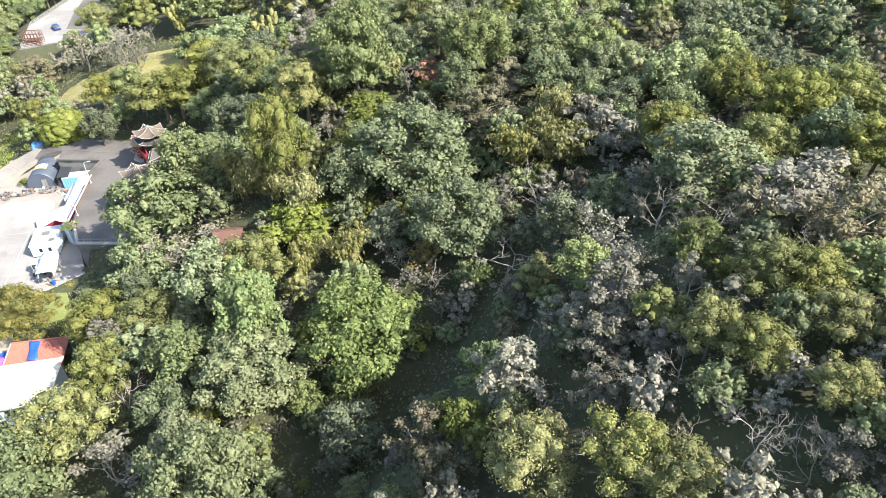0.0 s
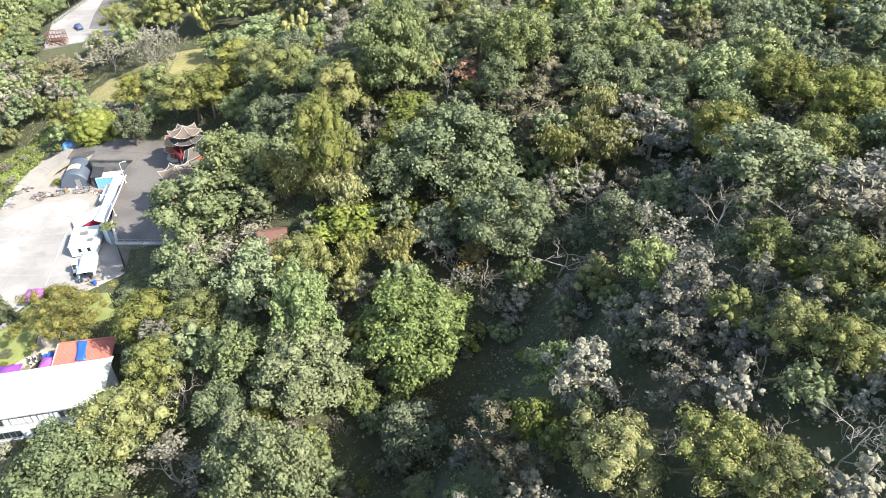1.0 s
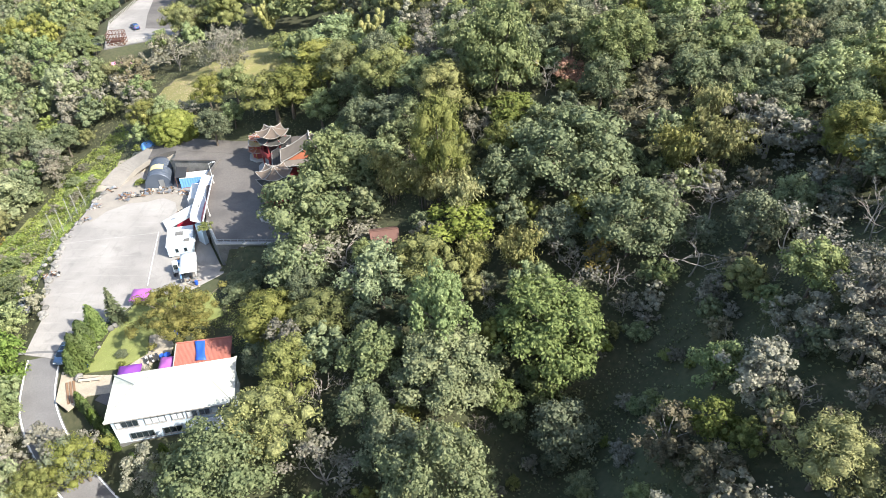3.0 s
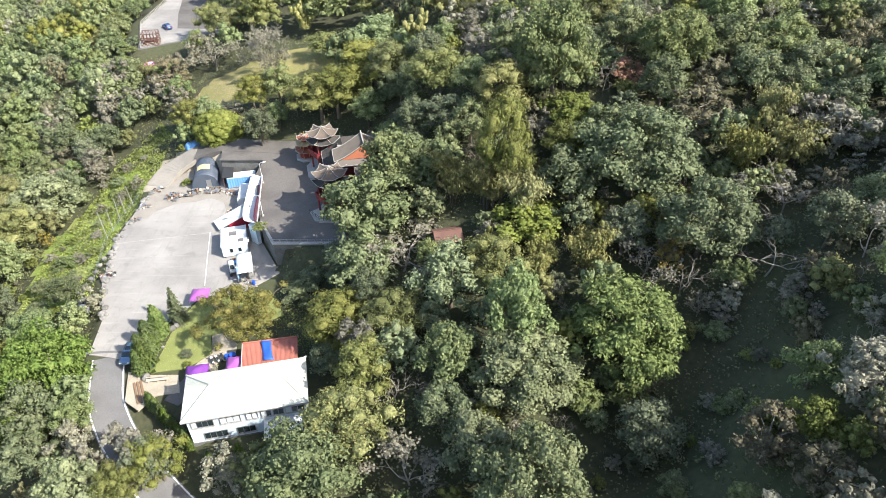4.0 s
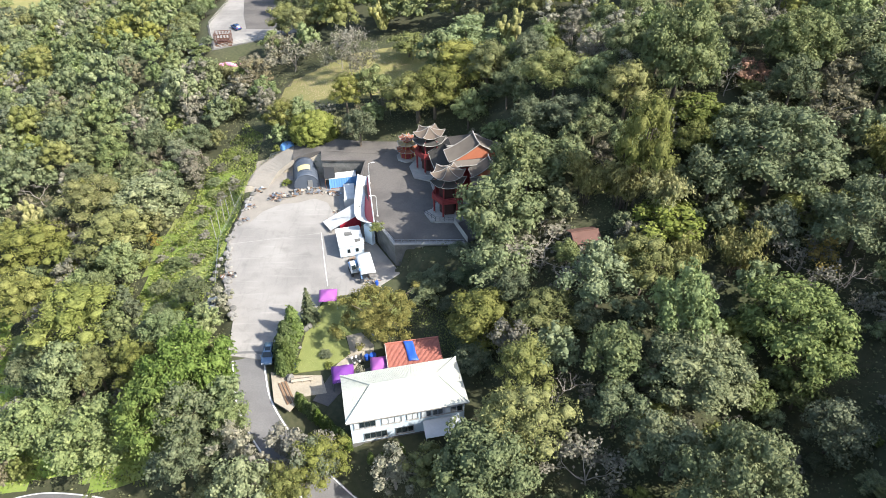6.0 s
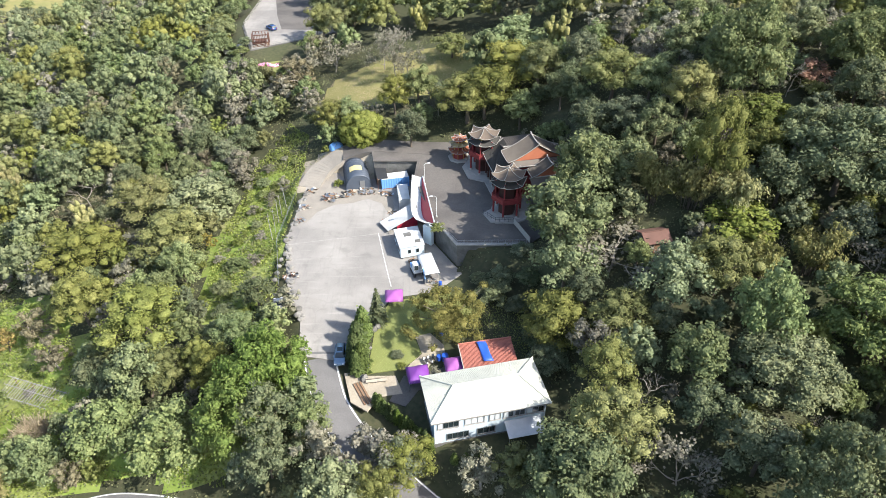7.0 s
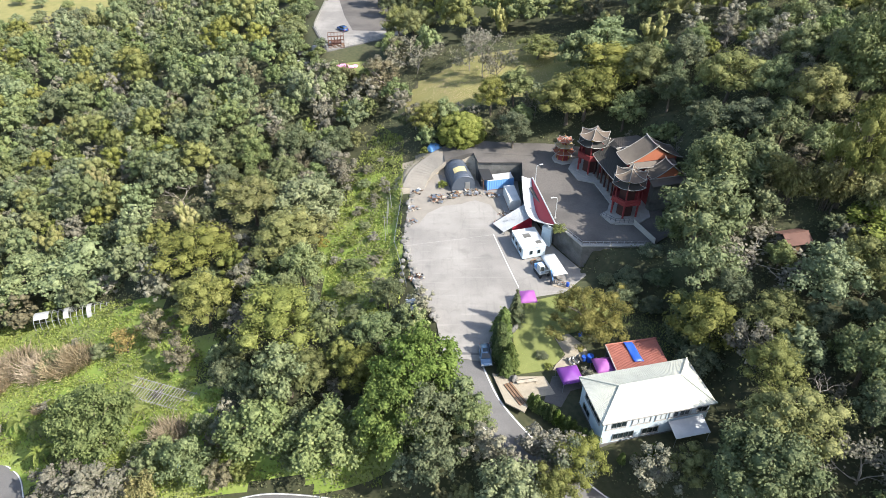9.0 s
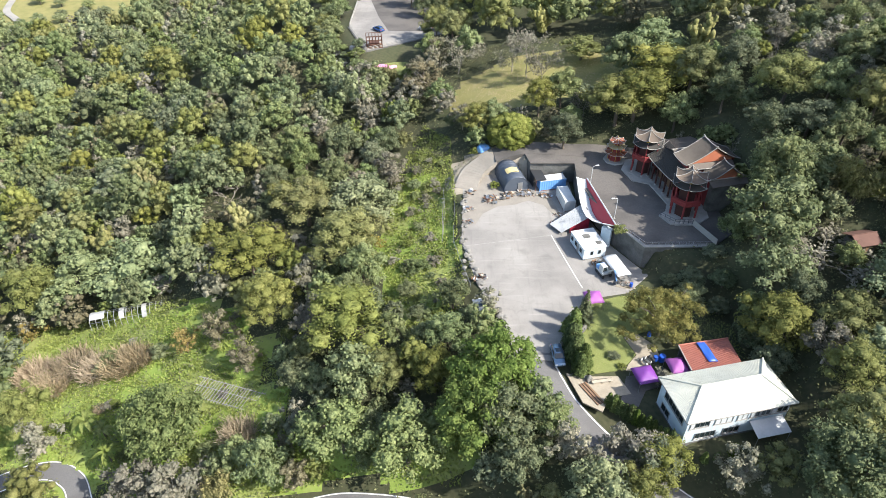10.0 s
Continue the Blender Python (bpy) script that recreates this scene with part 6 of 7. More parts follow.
plant("broad", -44.5, 104, 0.8, 0.8)
plant("dark", -42, 110, 0.7, 0.8)
plant("broad", -41, 116.5, 0.75, 0.8)
plant("dark", -45, 130, 1.0, 0.9)
plant("broad", -53, 133.5, 1.0, 0.9)
plant("acacia", -47, 96.5, 0.8, 0.8)
plant("dark", -60, 90, 0.6, 0.6)
plant("dark", -56, 93.2, 0.5, 0.5)
plant("broad", -62, 86, 0.7, 0.55)
plant("dark", -55, 88.5, 0.6, 0.6)
plant("dark", -57.5, 83, 0.55, 0.6)
plant("broad", -51, 97, 0.75, 0.8)
plant("dark", -64, 90.5, 0.4, 0.45)
plant("broad", -52.5, 80, 0.8, 0.8)
plant("dark", -55, 75, 0.8, 0.8)
plant("dark", -54, 69, 0.75, 0.8)
plant("broad", -38.4, 83.0, 0.58, 0.95)

# ---- garden, yard clutter and outlying things ----
slab("lawn", [(-82.9, 69.0), (-82.6, 74), (-82.4, 80), (-80.4, 85.6), (-74, 87.6), (-68, 88), (-64, 82), (-70, 79), (-75.6, 77.2), (-74.3, 73.4), (-76, 71.3), (-78.2, 69.8)], 0.02, LAWN, "sunlit short garden lawn", "lawn", 0.3)
slab("garden_path", [(-76.0, 71.2), (-74.2, 73.2), (-75.4, 77.2), (-73.2, 78.4), (-70.6, 75.2), (-70.4, 73.0), (-72.6, 71.4), (-73.4, 69.6), (-76.8, 69.8)], -0.04, EARTH, "pale worn garden path round the lawn", "path", 0.25)
slab("garden_paving", [(-86.6, 69.3), (-83.2, 68.6), (-78.3, 68.6), (-77.0, 65.0), (-80.6, 64.4), (-82.2, 61.6), (-84.9, 63.4)], -0.03, EARTH, "pale worn paving beside the lane", "paving", 0.25)
slab("house_yard", [(-77.0, 68.6), (-72.5, 69.2), (-70.5, 70.5), (-68.8, 67.5), (-74.6, 65.6), (-76.5, 62.5), (-79.0, 63.6)], -0.05, OLD_ASPHALT, "dark paved yard beside the house", "yard", 0.2)
for i in range(11):
    plant("cypress", -84.5 + 0.65 * math.sin(i * 1.7), 69.3 + 0.95 * i, 1.45 + 0.4 * math.sin(i * 2.3), 0.8 + 0.14 * math.sin(i * 3.1), "tall clipped cypress of the hedge beside the lawn", "cypress hedge", z=-0.05)
for i in range(13):
    plant("cypress", -81.0 + 0.70 * i, 63.2 - 0.63 * i, 0.85 + 0.1 * math.sin(i * 1.9), 0.9, "pointed cypress of the hedge before the house", "cypress hedge", z=float(ground(-81.0 + 0.7 * i, 63.2 - 0.63 * i)) - 0.1)
for x, y, s in ((-65.0, 54.0, 0.8), (-69.2, 53.4, 0.7), (-67.6, 53.2, 0.6)):
    plant("cypress", x, y, s, 0.8, "small conical cypress against the house front", "house front shrubs")
plant("grey", -71.5, 66.6, 0.62, 0.6, "small grey-leaved tree between the tents", "garden trees", z=-0.1)
plant("dark", -78.2, 72.6, 0.28, 0.3, "small dark ornamental tree on the lawn", "garden trees", z=0.0)
plant("fresh", -77.4, 70.4, 0.3, 0.4, "small bright shrub on the lawn", "garden trees", z=0.0)
plant("fresh", -71.6, 101.2, 0.55, 0.5, "bright shrub growing at the terrace corner", "garden trees", z=4.4)
plant("fresh", -94.2, 124.8, 0.5, 0.4, "round green shrub beside the arched shed", "garden trees", z=0.0)
for i in range(3):
    b = part("sleeper_step", box(-2.3, 2.3, -0.16, 0.16, 0, 0.2, bevel=0.02), WOOD)
    b.matrix_basis = pose(-83.7 + 0.45 * i, 64.9 + 0.2 * i, -0.06, 0, 0, -62)
    tagged(b, "dark timber sleeper laid as a garden step", "step", "garden sleepers")


def bench(x, y, rot):
    th = thing("garden_bench", pose(x, y, -0.03, 0, 0, rot), "long pale timber bench on the garden paving", "bench")
    for i in range(3):
        part("seat_board", box(-1.7, 1.7, -0.25 + 0.18 * i, -0.1 + 0.18 * i, 0.42, 0.47, bevel=0.01), PALE_WOOD, th)
    for sx in (-1.4, 0, 1.4):
        part("leg", box(sx - 0.06, sx + 0.06, -0.2, 0.22, 0, 0.42), PALE_WOOD, th)
    part("back_board", box(-1.7, 1.7, 0.3, 0.34, 0.6, 0.8, bevel=0.01), PALE_WOOD, th)


bench(-81.2, 67.3, 8)


def scooter(x, y, rot, mat, label):
    th = thing("scooter", pose(x, y, -0.05, 0, 0, rot), label, "scooter", "parked scooters")
    for yy in (-0.6, 0.6):
        w = part("wheel", rod((-0.06, yy, 0.24), (0.06, yy, 0.24), 0.24, sides=14), RUBBER, th)
        part("rim", rod((-0.07, yy, 0.24), (0.07, yy, 0.24), 0.12, sides=10), STEEL, w)
    part("body", box(-0.16, 0.16, -0.75, 0.1, 0.35, 0.75, bevel=0.08), mat, th)
    part("seat", box(-0.15, 0.15, -0.7, 0.05, 0.74, 0.84, bevel=0.04), RUBBER, th)
    part("leg_shield", box(-0.2, 0.2, 0.4, 0.5, 0.3, 0.95, bevel=0.04), mat, th)
    part("handlebar", rod((-0.33, 0.42, 1.02), (0.33, 0.42, 1.02), 0.025), DARK_STEEL, th)


scooter(-73.6, 71.3, 30, CONTAINER_WHITE, "white scooter parked by the garden path")
scooter(-72.9, 71.6, 38, CONTAINER_WHITE, "white scooter parked by the garden path")
scooter(-72.2, 71.9, 25, DARK_STEEL, "dark scooter parked by the garden path")


def barrel(x, y, z, mat, label, r=0.3, h=0.9):
    th = thing("barrel", pose(x, y, z), label, "barrel", "yard barrels")
    part("body", rod((0, 0, 0), (0, 0, h), r, sides=16), mat, th)
    for k in (0.33, 0.66):
        part("hoop", rod((0, 0, h * k - 0.03), (0, 0, h * k + 0.03), r + 0.02, sides=16), mat, th)
    part("lid", rod((0, 0, h), (0, 0, h + 0.03), r * 0.9, sides=16), mat, th)


for x, y, z, r, h in ((-70.4, 71.9, -0.1, 0.55, 1.2), (-71.4, 72.0, -0.1, 0.4, 0.9), (-83.0, 70.4, 0, 0.28, 0.8), (-71.0, 77.6, -0.1, 0.3, 0.8), (-71.2, 90.2, 0, 0.3, 0.9)):
    barrel(x, y, z, BLUE_TARP, "blue plastic barrel standing in the yard", r, h)
RB = random.Random(11)
rocks = [part("boulder", lump(0.5, i, 0.7), ROCK) for i in range(4)]
for i, r in enumerate(rocks):
    r.matrix_basis = pose(-102.2, 92 + 2 * i, 0.1)
    tagged(r, "rough grey boulder along the lot's edge", "boulder", "edge boulders")
EDGE = [(-95.6, 81), (-99.8, 91), (-102.3, 104), (-101.6, 122)]
for i in range(64):
    k = RB.random()
    q = np.interp(k, (0, 0.27, 0.6, 1), (0, 1, 2, 3))
    x = float(np.interp(q, range(4), [p[0] for p in EDGE])) + RB.uniform(-0.2, 0.9)
    y = float(np.interp(q, range(4), [p[1] for p in EDGE]))
    s = RB.uniform(0.45, 1.25)
    copy_thing(RB.choice(rocks), pose(x, y, 0.08 * s, RB.uniform(-15, 15), 0, RB.uniform(0, 360)) @ Matrix.Scale(s, 4))
for x, y, s in ((-83.2, 67.9, 1.4), (-82.5, 78.6, 1.2), (-83.6, 68.4, 0.9), (-85.6, 68.9, 0.8), (-82.8, 74.5, 0.6), (-81.9, 79.4, 1.3), (-80.2, 156.4, 2.6), (-81.4, 155.4, 2.2), (-80.6, 154.8, 1.8)):
    copy_thing(rocks[int(10 * s) % 4], pose(x, y, float(ground(x, y)) + 0.3 * s, 0, 0, 40 * s) @ Matrix.Diagonal((s, s * 0.8, s * 1.5, 1)))
GREY_BOARD = painted("weathered_board", (0.30, 0.27, 0.23), 0.85, dirt=0.4)
SCRAP = [part("plank", box(-0.9, 0.9, -0.12, 0.12, -0.03, 0.03), GREY_BOARD), part("pipe", rod((-1.1, 0, 0), (1.1, 0, 0), 0.06), RUST), part("crate", box(-0.35, 0.35, -0.3, 0.3, -0.25, 0.25, bevel=0.03), PALE_WOOD), part("metal_scrap", sheet([[(-0.6, -0.5, 0), (0.6, -0.5, 0.15)], [(-0.6, 0.5, 0.1), (0.6, 0.5, -0.05)]], 0.03), STEEL), part("tyre", rod((0, 0, -0.12), (0, 0, 0.12), 0.36, sides=14), RUBBER), part("sack", lump(0.4, 7, 0.6), STAINED_WALL), part("timber_offcut", box(-0.7, 0.7, -0.2, 0.2, -0.05, 0.05), WOOD)]
for ob, lab in zip(SCRAP, ("weathered board in the yard's scrap heap", "rusty pipe in the yard's scrap heap", "dirty white crate in the yard's scrap heap", "bent metal sheet in the yard's scrap heap", "old black tyre in the yard's scrap heap", "pale full sack in the yard's scrap heap", "dark timber offcut in the yard's scrap heap")):
    ob.matrix_basis = pose(-95 + SCRAP.index(ob) * 0.5, 119.8, 0.3)
    tagged(ob, lab, ob.name.split(".")[0].replace("_", " "), "scrap heaps")
HEAPS = [(-95.6, 119.6, 2.2, 1.0, 34), (-91.6, 121.6, 1.6, 0.8, 26), (-87.6, 121.9, 2.0, 0.6, 26), (-83.4, 121.0, 1.6, 0.6, 16), (-81.2, 113.4, 1.3, 0.5, 14), (-82.6, 110.4, 1.0, 0.5, 8), (-100.6, 116, 1.2, 0.4, 10), (-100.8, 111, 1.0, 0.4, 8), (-99.4, 93.0, 1.4, 0.6, 14), (-84.2, 129.5, 2.4, 0.9, 16), (-79.6, 128.8, 2.2, 0.7, 12), (-76.4, 97.2, 1.1, 0.5, 8), (-72.6, 91.4, 1.2, 0.4, 10), (-99.8, 122.5, 1.2, 0.5, 8)]
for hx, hy, r, hh, n in HEAPS:
    for i in range(int(1.5 * n)):
        d, a = r * math.sqrt(RB.random()), RB.uniform(0, 6.28)
        z = hh * max(0, 1 - d / r) * RB.random() + 0.12
        copy_thing(RB.choice(SCRAP + SCRAP[3:4] * 3 + SCRAP[6:7] * 2), pose(hx + d * math.cos(a), hy + 0.8 * d * math.sin(a), z, RB.uniform(-25, 25), RB.uniform(-25, 25), RB.uniform(0, 360)) @ Matrix.Scale(RB.uniform(0.35, 0.85), 4))
for i, (x, y, h) in enumerate(((-106.3, 107.8, 5.5), (-106.2, 110.5, 5.0), (-106.4, 114.6, 5.2), (-106.2, 117.2, 4.6), (-105.8, 120.5, 4.4))):
    z = float(ground(x, y))
    th = thing("utility_pole", pose(x, y, z, 0, 3 * math.sin(i), 0), "thin pale pole standing in the grass verge", "pole", "verge poles")
    part("shaft", rod((0, 0, -0.3), (0, 0, h + 1), 0.07, r2=0.05), STONE_PALE, th)
    part("cross_bar", rod((-0.4, 0, h + 0.6), (0.4, 0, h + 0.6), 0.03), STEEL, th)
railing("verge_fence", [(-103.4, 121, -0.1), (-104.2, 104, -0.1), (-101.2, 90.5, -0.1)], [9, 8], 0.9, STEEL, "thin wire fence along the grass verge", (1.0, 0.55), 0.02)


HUT_ROOF = painted("brown_hut_roof", (0.13, 0.065, 0.05), 0.85, dirt=0.5)


def hut():
    z = float(ground(-35.4, 86.0)) - 0.2
    th = thing("hut", pose(-35.4, 86.2, z, 0, 0, 12), "small hut with a rust-brown sheet roof among the trees", "hut")
    top = 15.2 - z
    part("wall", box(-1.9, 1.9, -1.5, 1.5, -0.5, top - 1.0), STAINED_WALL, th)
    for s in (-1, 1):
        part("roof_slope", sheet([[(-2.4, 0, top), (2.4, 0, top)], [(-2.4, s * 2.1, top - 1.0), (2.4, s * 2.1, top - 1.0)]], 0.08), HUT_ROOF, th)
    part("door", box(-0.5, 0.5, -1.56, -1.48, 0, 2.0), WOOD, th)
    part("ridge_cap", rod((-2.45, 0, top + 0.03), (2.45, 0, top + 0.03), 0.09), HUT_ROOF, th)


hut()


FILM_WHITE = painted("torn_white_film", (0.36, 0.37, 0.37), 0.6, dirt=0.5)


def greenhouse():
    a, b = Vector((-183.0, 101.6, 0)), Vector((-166.5, 106.3, 0))
    z = float(ground(-175, 104))
    th = thing("hoop_greenhouse", Matrix.Translation((a + b) / 2 + Vector((0, 0, z))) @ Matrix.Rotation(math.atan2(b.y - a.y, b.x - a.x), 4, "Z"), "derelict hoop greenhouse frame with torn white film", "greenhouse")
    L, R, n = (b - a).length, 2.1, 10
    arc = [(R * math.cos(math.pi * i / n), 2.6 * math.sin(math.pi * i / n) ** 0.8) for i in range(n + 1)]
    for k in range(15):
        x = -L / 2 + L * k / 14
        bm = bmesh.new()
        for p, q in zip(arc, arc[1:]):
            rod((x, p[0], p[1]), (x, q[0], q[1]), 0.055, bm, 5)
        part("hoop", bm, FILM_WHITE, th)
    for i in (2, 5, 8):
        part("purlin", rod((-L / 2, arc[i][0], arc[i][1]), (L / 2, arc[i][0], arc[i][1]), 0.035), STEEL, th)
    for x0, x1, i0, i1 in ((-L / 2, -L / 2 + 3.0, 1, 8), (-L / 2 + 5.9, -L / 2 + 7.0, 0, 9), (-L / 2 + 10.6, -L / 2 + 11.6, 2, 10)):
        part("film", sheet([[(x, arc[i][0] * 1.02, arc[i][1] * 1.02) for i in range(i0, i1)] for x in (x0, x1)], 0.02), FILM_WHITE, th)


greenhouse()


def trellis():
    z = float(ground(-146, 77))
    th = thing("pole_trellis", pose(-146, 77.2, z, 0, 0, -18), "collapsed trellis of pale bamboo poles", "trellis")
    for i in range(24):
        x = -7 + 14 * i / 23
        part("pole", rod((x - 0.6, -1.6, 0.2 + 0.05 * (i % 3)), (x + 0.9, 1.9, 2.3 + 0.25 * math.sin(i * 1.3)), 0.055), STONE_PALE, th)
    for y, h in ((-1.4, 0.5), (0.4, 1.5), (1.7, 2.3)):
        part("cross_pole", rod((-7.4, y, h), (7.4, y - 0.1, h + 0.1), 0.06), STONE_PALE, th)
    for x in (-6, -2, 2, 6):
        part("post", rod((x, 1.6, -0.4), (x + 0.1, 1.7, 2.4), 0.07), WOOD, th)


trellis()
bx = part("storage_box", box(-0.8, 0.8, -0.5, 0.5, 0, 0.9, bevel=0.05), CONTAINER_BLUE)
bx.matrix_basis = pose(-139.2, 63.6, float(ground(-139.2, 63.6)), 0, 0, 20)
tagged(bx, "pale blue storage box in the meadow", "box")


# ---- the upper car park ----
CAGE_IRON = painted("dark_rusted_iron", (0.11, 0.05, 0.035), 0.85, dirt=0.5)


def cage():
    th = thing("lattice_cage", pose(-127.0, 199.0, 4.71, 0, 0, 8), "rust-brown lattice cage standing at the car park's edge", "cage")
    X, Y, H = 2.4, 1.9, 3.6
    for sx in np.linspace(-X, X, 6):
        for sy in (-Y, Y):
            part("bar", rod((sx, sy, 0), (sx, sy, H), 0.09), CAGE_IRON, th)
        part("roof_bar", rod((sx, -Y, H), (sx, Y, H), 0.07), CAGE_IRON, th)
    for sy in (-0.6, 0.6):
        for sx in (-X, X):
            part("bar", rod((sx, sy, 0), (sx, sy, H), 0.08), CAGE_IRON, th)
    for z in (0.1, 1.2, 2.4, H):
        for sy in (-Y, Y):
            part("rail", rod((-X, sy, z), (X, sy, z), 0.09), CAGE_IRON, th)
        for sx in (-X, X):
            part("rail", rod((sx, -Y, z), (sx, Y, z), 0.09), CAGE_IRON, th)
    part("floor_plate", box(-X, X, -Y, Y, 0, 0.12), WOOD, th)
    part("inner_box", box(-1.6, 1.6, -1.2, 1.2, 0.12, 1.4, bevel=0.05), CAGE_IRON, th)


cage()
car(-111.2, 212.8, 4.71, 75, CAR_GREY, "grey car parked in the shade of the upper car park")
railing("car_park_railing", [(-105.5, 209.7, 4.71), (-129.1, 195.0, 4.71), (-136.6, 216.3, 4.71), (-136.2, 242.5, 4.71)], [12, 9, 12], 1.1, STONE_PALE, "pale concrete railing round the upper car park", (1.0, 0.6, 0.25), 0.05)
tagged(part("car_park_wall", prism([(-105.0, 209.1), (-129.5, 194.0), (-137.3, 216.3), (-136.8, 216.5), (-129.3, 194.7), (-105.3, 209.7)], -3.5, 4.75), STAINED_WALL), "stained retaining wall below the upper car park", "wall", kind="structure")
slab("flower_terrace", [(-127.5, 195.2), (-130, 187), (-117, 183), (-113, 195), (-115, 202.4)], lambda x, y: 2.2 + (y - 188) * 0.06, LAWN, "grassy terrace with flower beds below the car park", "lawn", 1.8)
for i in range(7):
    b = part("flower_bed", lump(0.9, 20 + i, 0.5), foliage("pink_blossom", (0.35, 0.08, 0.18), (0.5, 0.14, 0.3), (0.6, 0.3, 0.42)) if i == 0 else bpy.data.materials["pink_blossom"])
    b.matrix_basis = pose(-125.5 + 0.85 * i, 188.6 + 0.6 * math.sin(i), 2.35)
    tagged(b, "mound of pink blossom on the grassy terrace", "flower bed", "flower beds")
for i in range(9):
    z = 1.2
    th = thing("terrace_post", pose(-113.8 - 0.4 * i, 197 - 1.6 * i, z), "short dark post lining the terrace steps", "post", "terrace posts")
    part("shaft", rod((0, 0, -0.6), (0, 0, 1.1), 0.1), STAINED_WALL, th)
    part("cap", lump(0.16, i, 1.0), STONE_PALE, th)
for x, y in ((-104.4, 232.6), (-101.4, 233.6)):
    th = thing("gate_pillar", pose(x, y, float(ground(x, y))), "tall red painted gate pillar beyond the car park", "pillar", "gate pillars")
    part("shaft", rod((0, 0, -0.5), (0, 0, 5.5), 0.4, sides=10), TEMPLE_RED, th)
    part("cap", box(-0.55, 0.55, -0.55, 0.55, 5.5, 5.8, bevel=0.05), GOLD, th)
for i, (x, y, s) in enumerate(((-138.5, 196, 1.0), (-136, 193, 0.8), (-134, 199, 0.9), (-139.5, 202, 1.1), (-133, 195, 0.7))):
    b = part("rubble_block", box(-s, s, -0.7 * s, 0.7 * s, -0.6, 0.5, bevel=0.06), STONE_PALE)
    b.matrix_basis = pose(x, y, float(ground(x, y)) + 0.4, 6, 9, 40 * i)
    tagged(b, "pale broken concrete block below the car park", "rubble", "car park rubble")
heap = part("covered_heap", lump(1.7, 3, 0.55, sub=3, rough=0.4), CONTAINER_BLUE, smooth=True)
heap.matrix_basis = pose(-96.2, 137.4, float(ground(-96.2, 137.4)) + 0.3)
tagged(heap, "blue sheeted heap beside the back track", "covered heap")
for i in range(6):
    b = part("fence_panel", box(-0.55, 0.55, -0.05, 0.05, 0, 1.3, bevel=0.02), STONE_PALE)
    b.matrix_basis = pose(-56.6 + 0.42 * i, 102.3 - 1.05 * i, 4.9, 0, 0, -68)
    tagged(b, "pale fence panel at the terrace's side", "fence panel", "terrace fence")


ribbon("far_path", [(x, y, float(ground(x, y)) + 0.15) for x, y in ((-338, 316), (-329, 330), (-326, 341), (-334, 352), (-346, 366), (-352, 385))], 0, 1.9, 0.0, CONCRETE, "pale concrete path winding through the far field", "path")

# ---- grass ----
def meadow(name, outlines, n, seed, mat, label, size=0.5):
    g = Growth(seed)
    lo, hi = np.min([np.min(o, 0) for o in outlines], 0), np.max([np.max(o, 0) for o in outlines], 0)
    x, y = g.rng.uniform(lo[0], hi[0], n), g.rng.uniform(lo[1], hi[1], n)
    ok = np.zeros(n, bool)
    for o in outlines:
        ok |= inside(x, y, [tuple(p) for p in o])
    ok &= (gap(x, y, LOT) > 0.3) & (line_near(x, y, LOWER_ROAD)[0] > 2.6) & (line_near(x, y, ROAD)[0] > 3.0)
    ok &= np.sin(x * 0.5 + 2 * np.sin(y * 0.21)) * np.sin(y * 0.63) < g.rng.uniform(-0.2, 1.0, n)
    x, y = x[ok], y[ok]
    h = g.rng.uniform(0.4, 1.5, len(x)) * size
    at = np.stack([x, y, ground(x, y) + 0.4 * h], 1)
    lean = g.rng.normal(0, 0.5, at.shape) + [0, 0, 1.0]
    nn = np.cross(lean, g.rng.normal(size=at.shape)) + [0, 0, 0.8]
    nn /= np.linalg.norm(nn, axis=1, keepdims=True)
    g.leaves(at, nn, 1.5 * h, 0.22, along=lean * 2)
    tagged(new(name, g.mesh(name, mat)), label, "grass", kind="stuff")


VERGE = [(-104, 146), (-103.2, 120), (-103, 100), (-101.5, 91), (-105, 82), (-112, 81), (-118, 94), (-119, 116), (-117, 140), (-111, 156)]
VALE = [(-208, 107), (-204, 72), (-170, 64), (-150, 56), (-132, 60), (-134, 76), (-150, 98), (-165, 106)]
meadow("meadow_grass", [VERGE, VALE, [(-166, 64), (-150, 53.5), (-138, 57.5), (-119, 60), (-104, 55), (-101, 62), (-118, 69), (-140, 70)], [(-190, 78), (-165, 62), (-172, 55), (-195, 62)]], 170000, 31, LEAF["grass"], "tall bright green meadow grass and vines", 0.34)
meadow("garden_grass", [[(-82.9, 69.0), (-82.4, 80), (-80.4, 85.6), (-74, 87.6), (-68, 88), (-62, 90), (-56, 84), (-56, 72), (-66, 75), (-70, 79), (-75.6, 77.2), (-74.3, 73.4), (-78.2, 69.8)]], 14000, 33, LEAF["grass"], "short garden grass and weeds", 0.16)
meadow("lawn_grass", [[(-104, 158), (-101, 172), (-86, 180), (-62, 178), (-56, 166), (-66, 158), (-84, 150), (-98, 150)]], 26000, 32, LEAF["straw"], "short dry tufts on the sunlit slope", 0.11)
for i in range(60):
    x, y = -106 - 11 * RB.random(), 86 + 60 * RB.random()
    plant(RB.choice(["fresh", "fresh", "grey", "broad"]), x, y, RB.uniform(0.15, 0.5), 0.6, "", "verge shrubs")
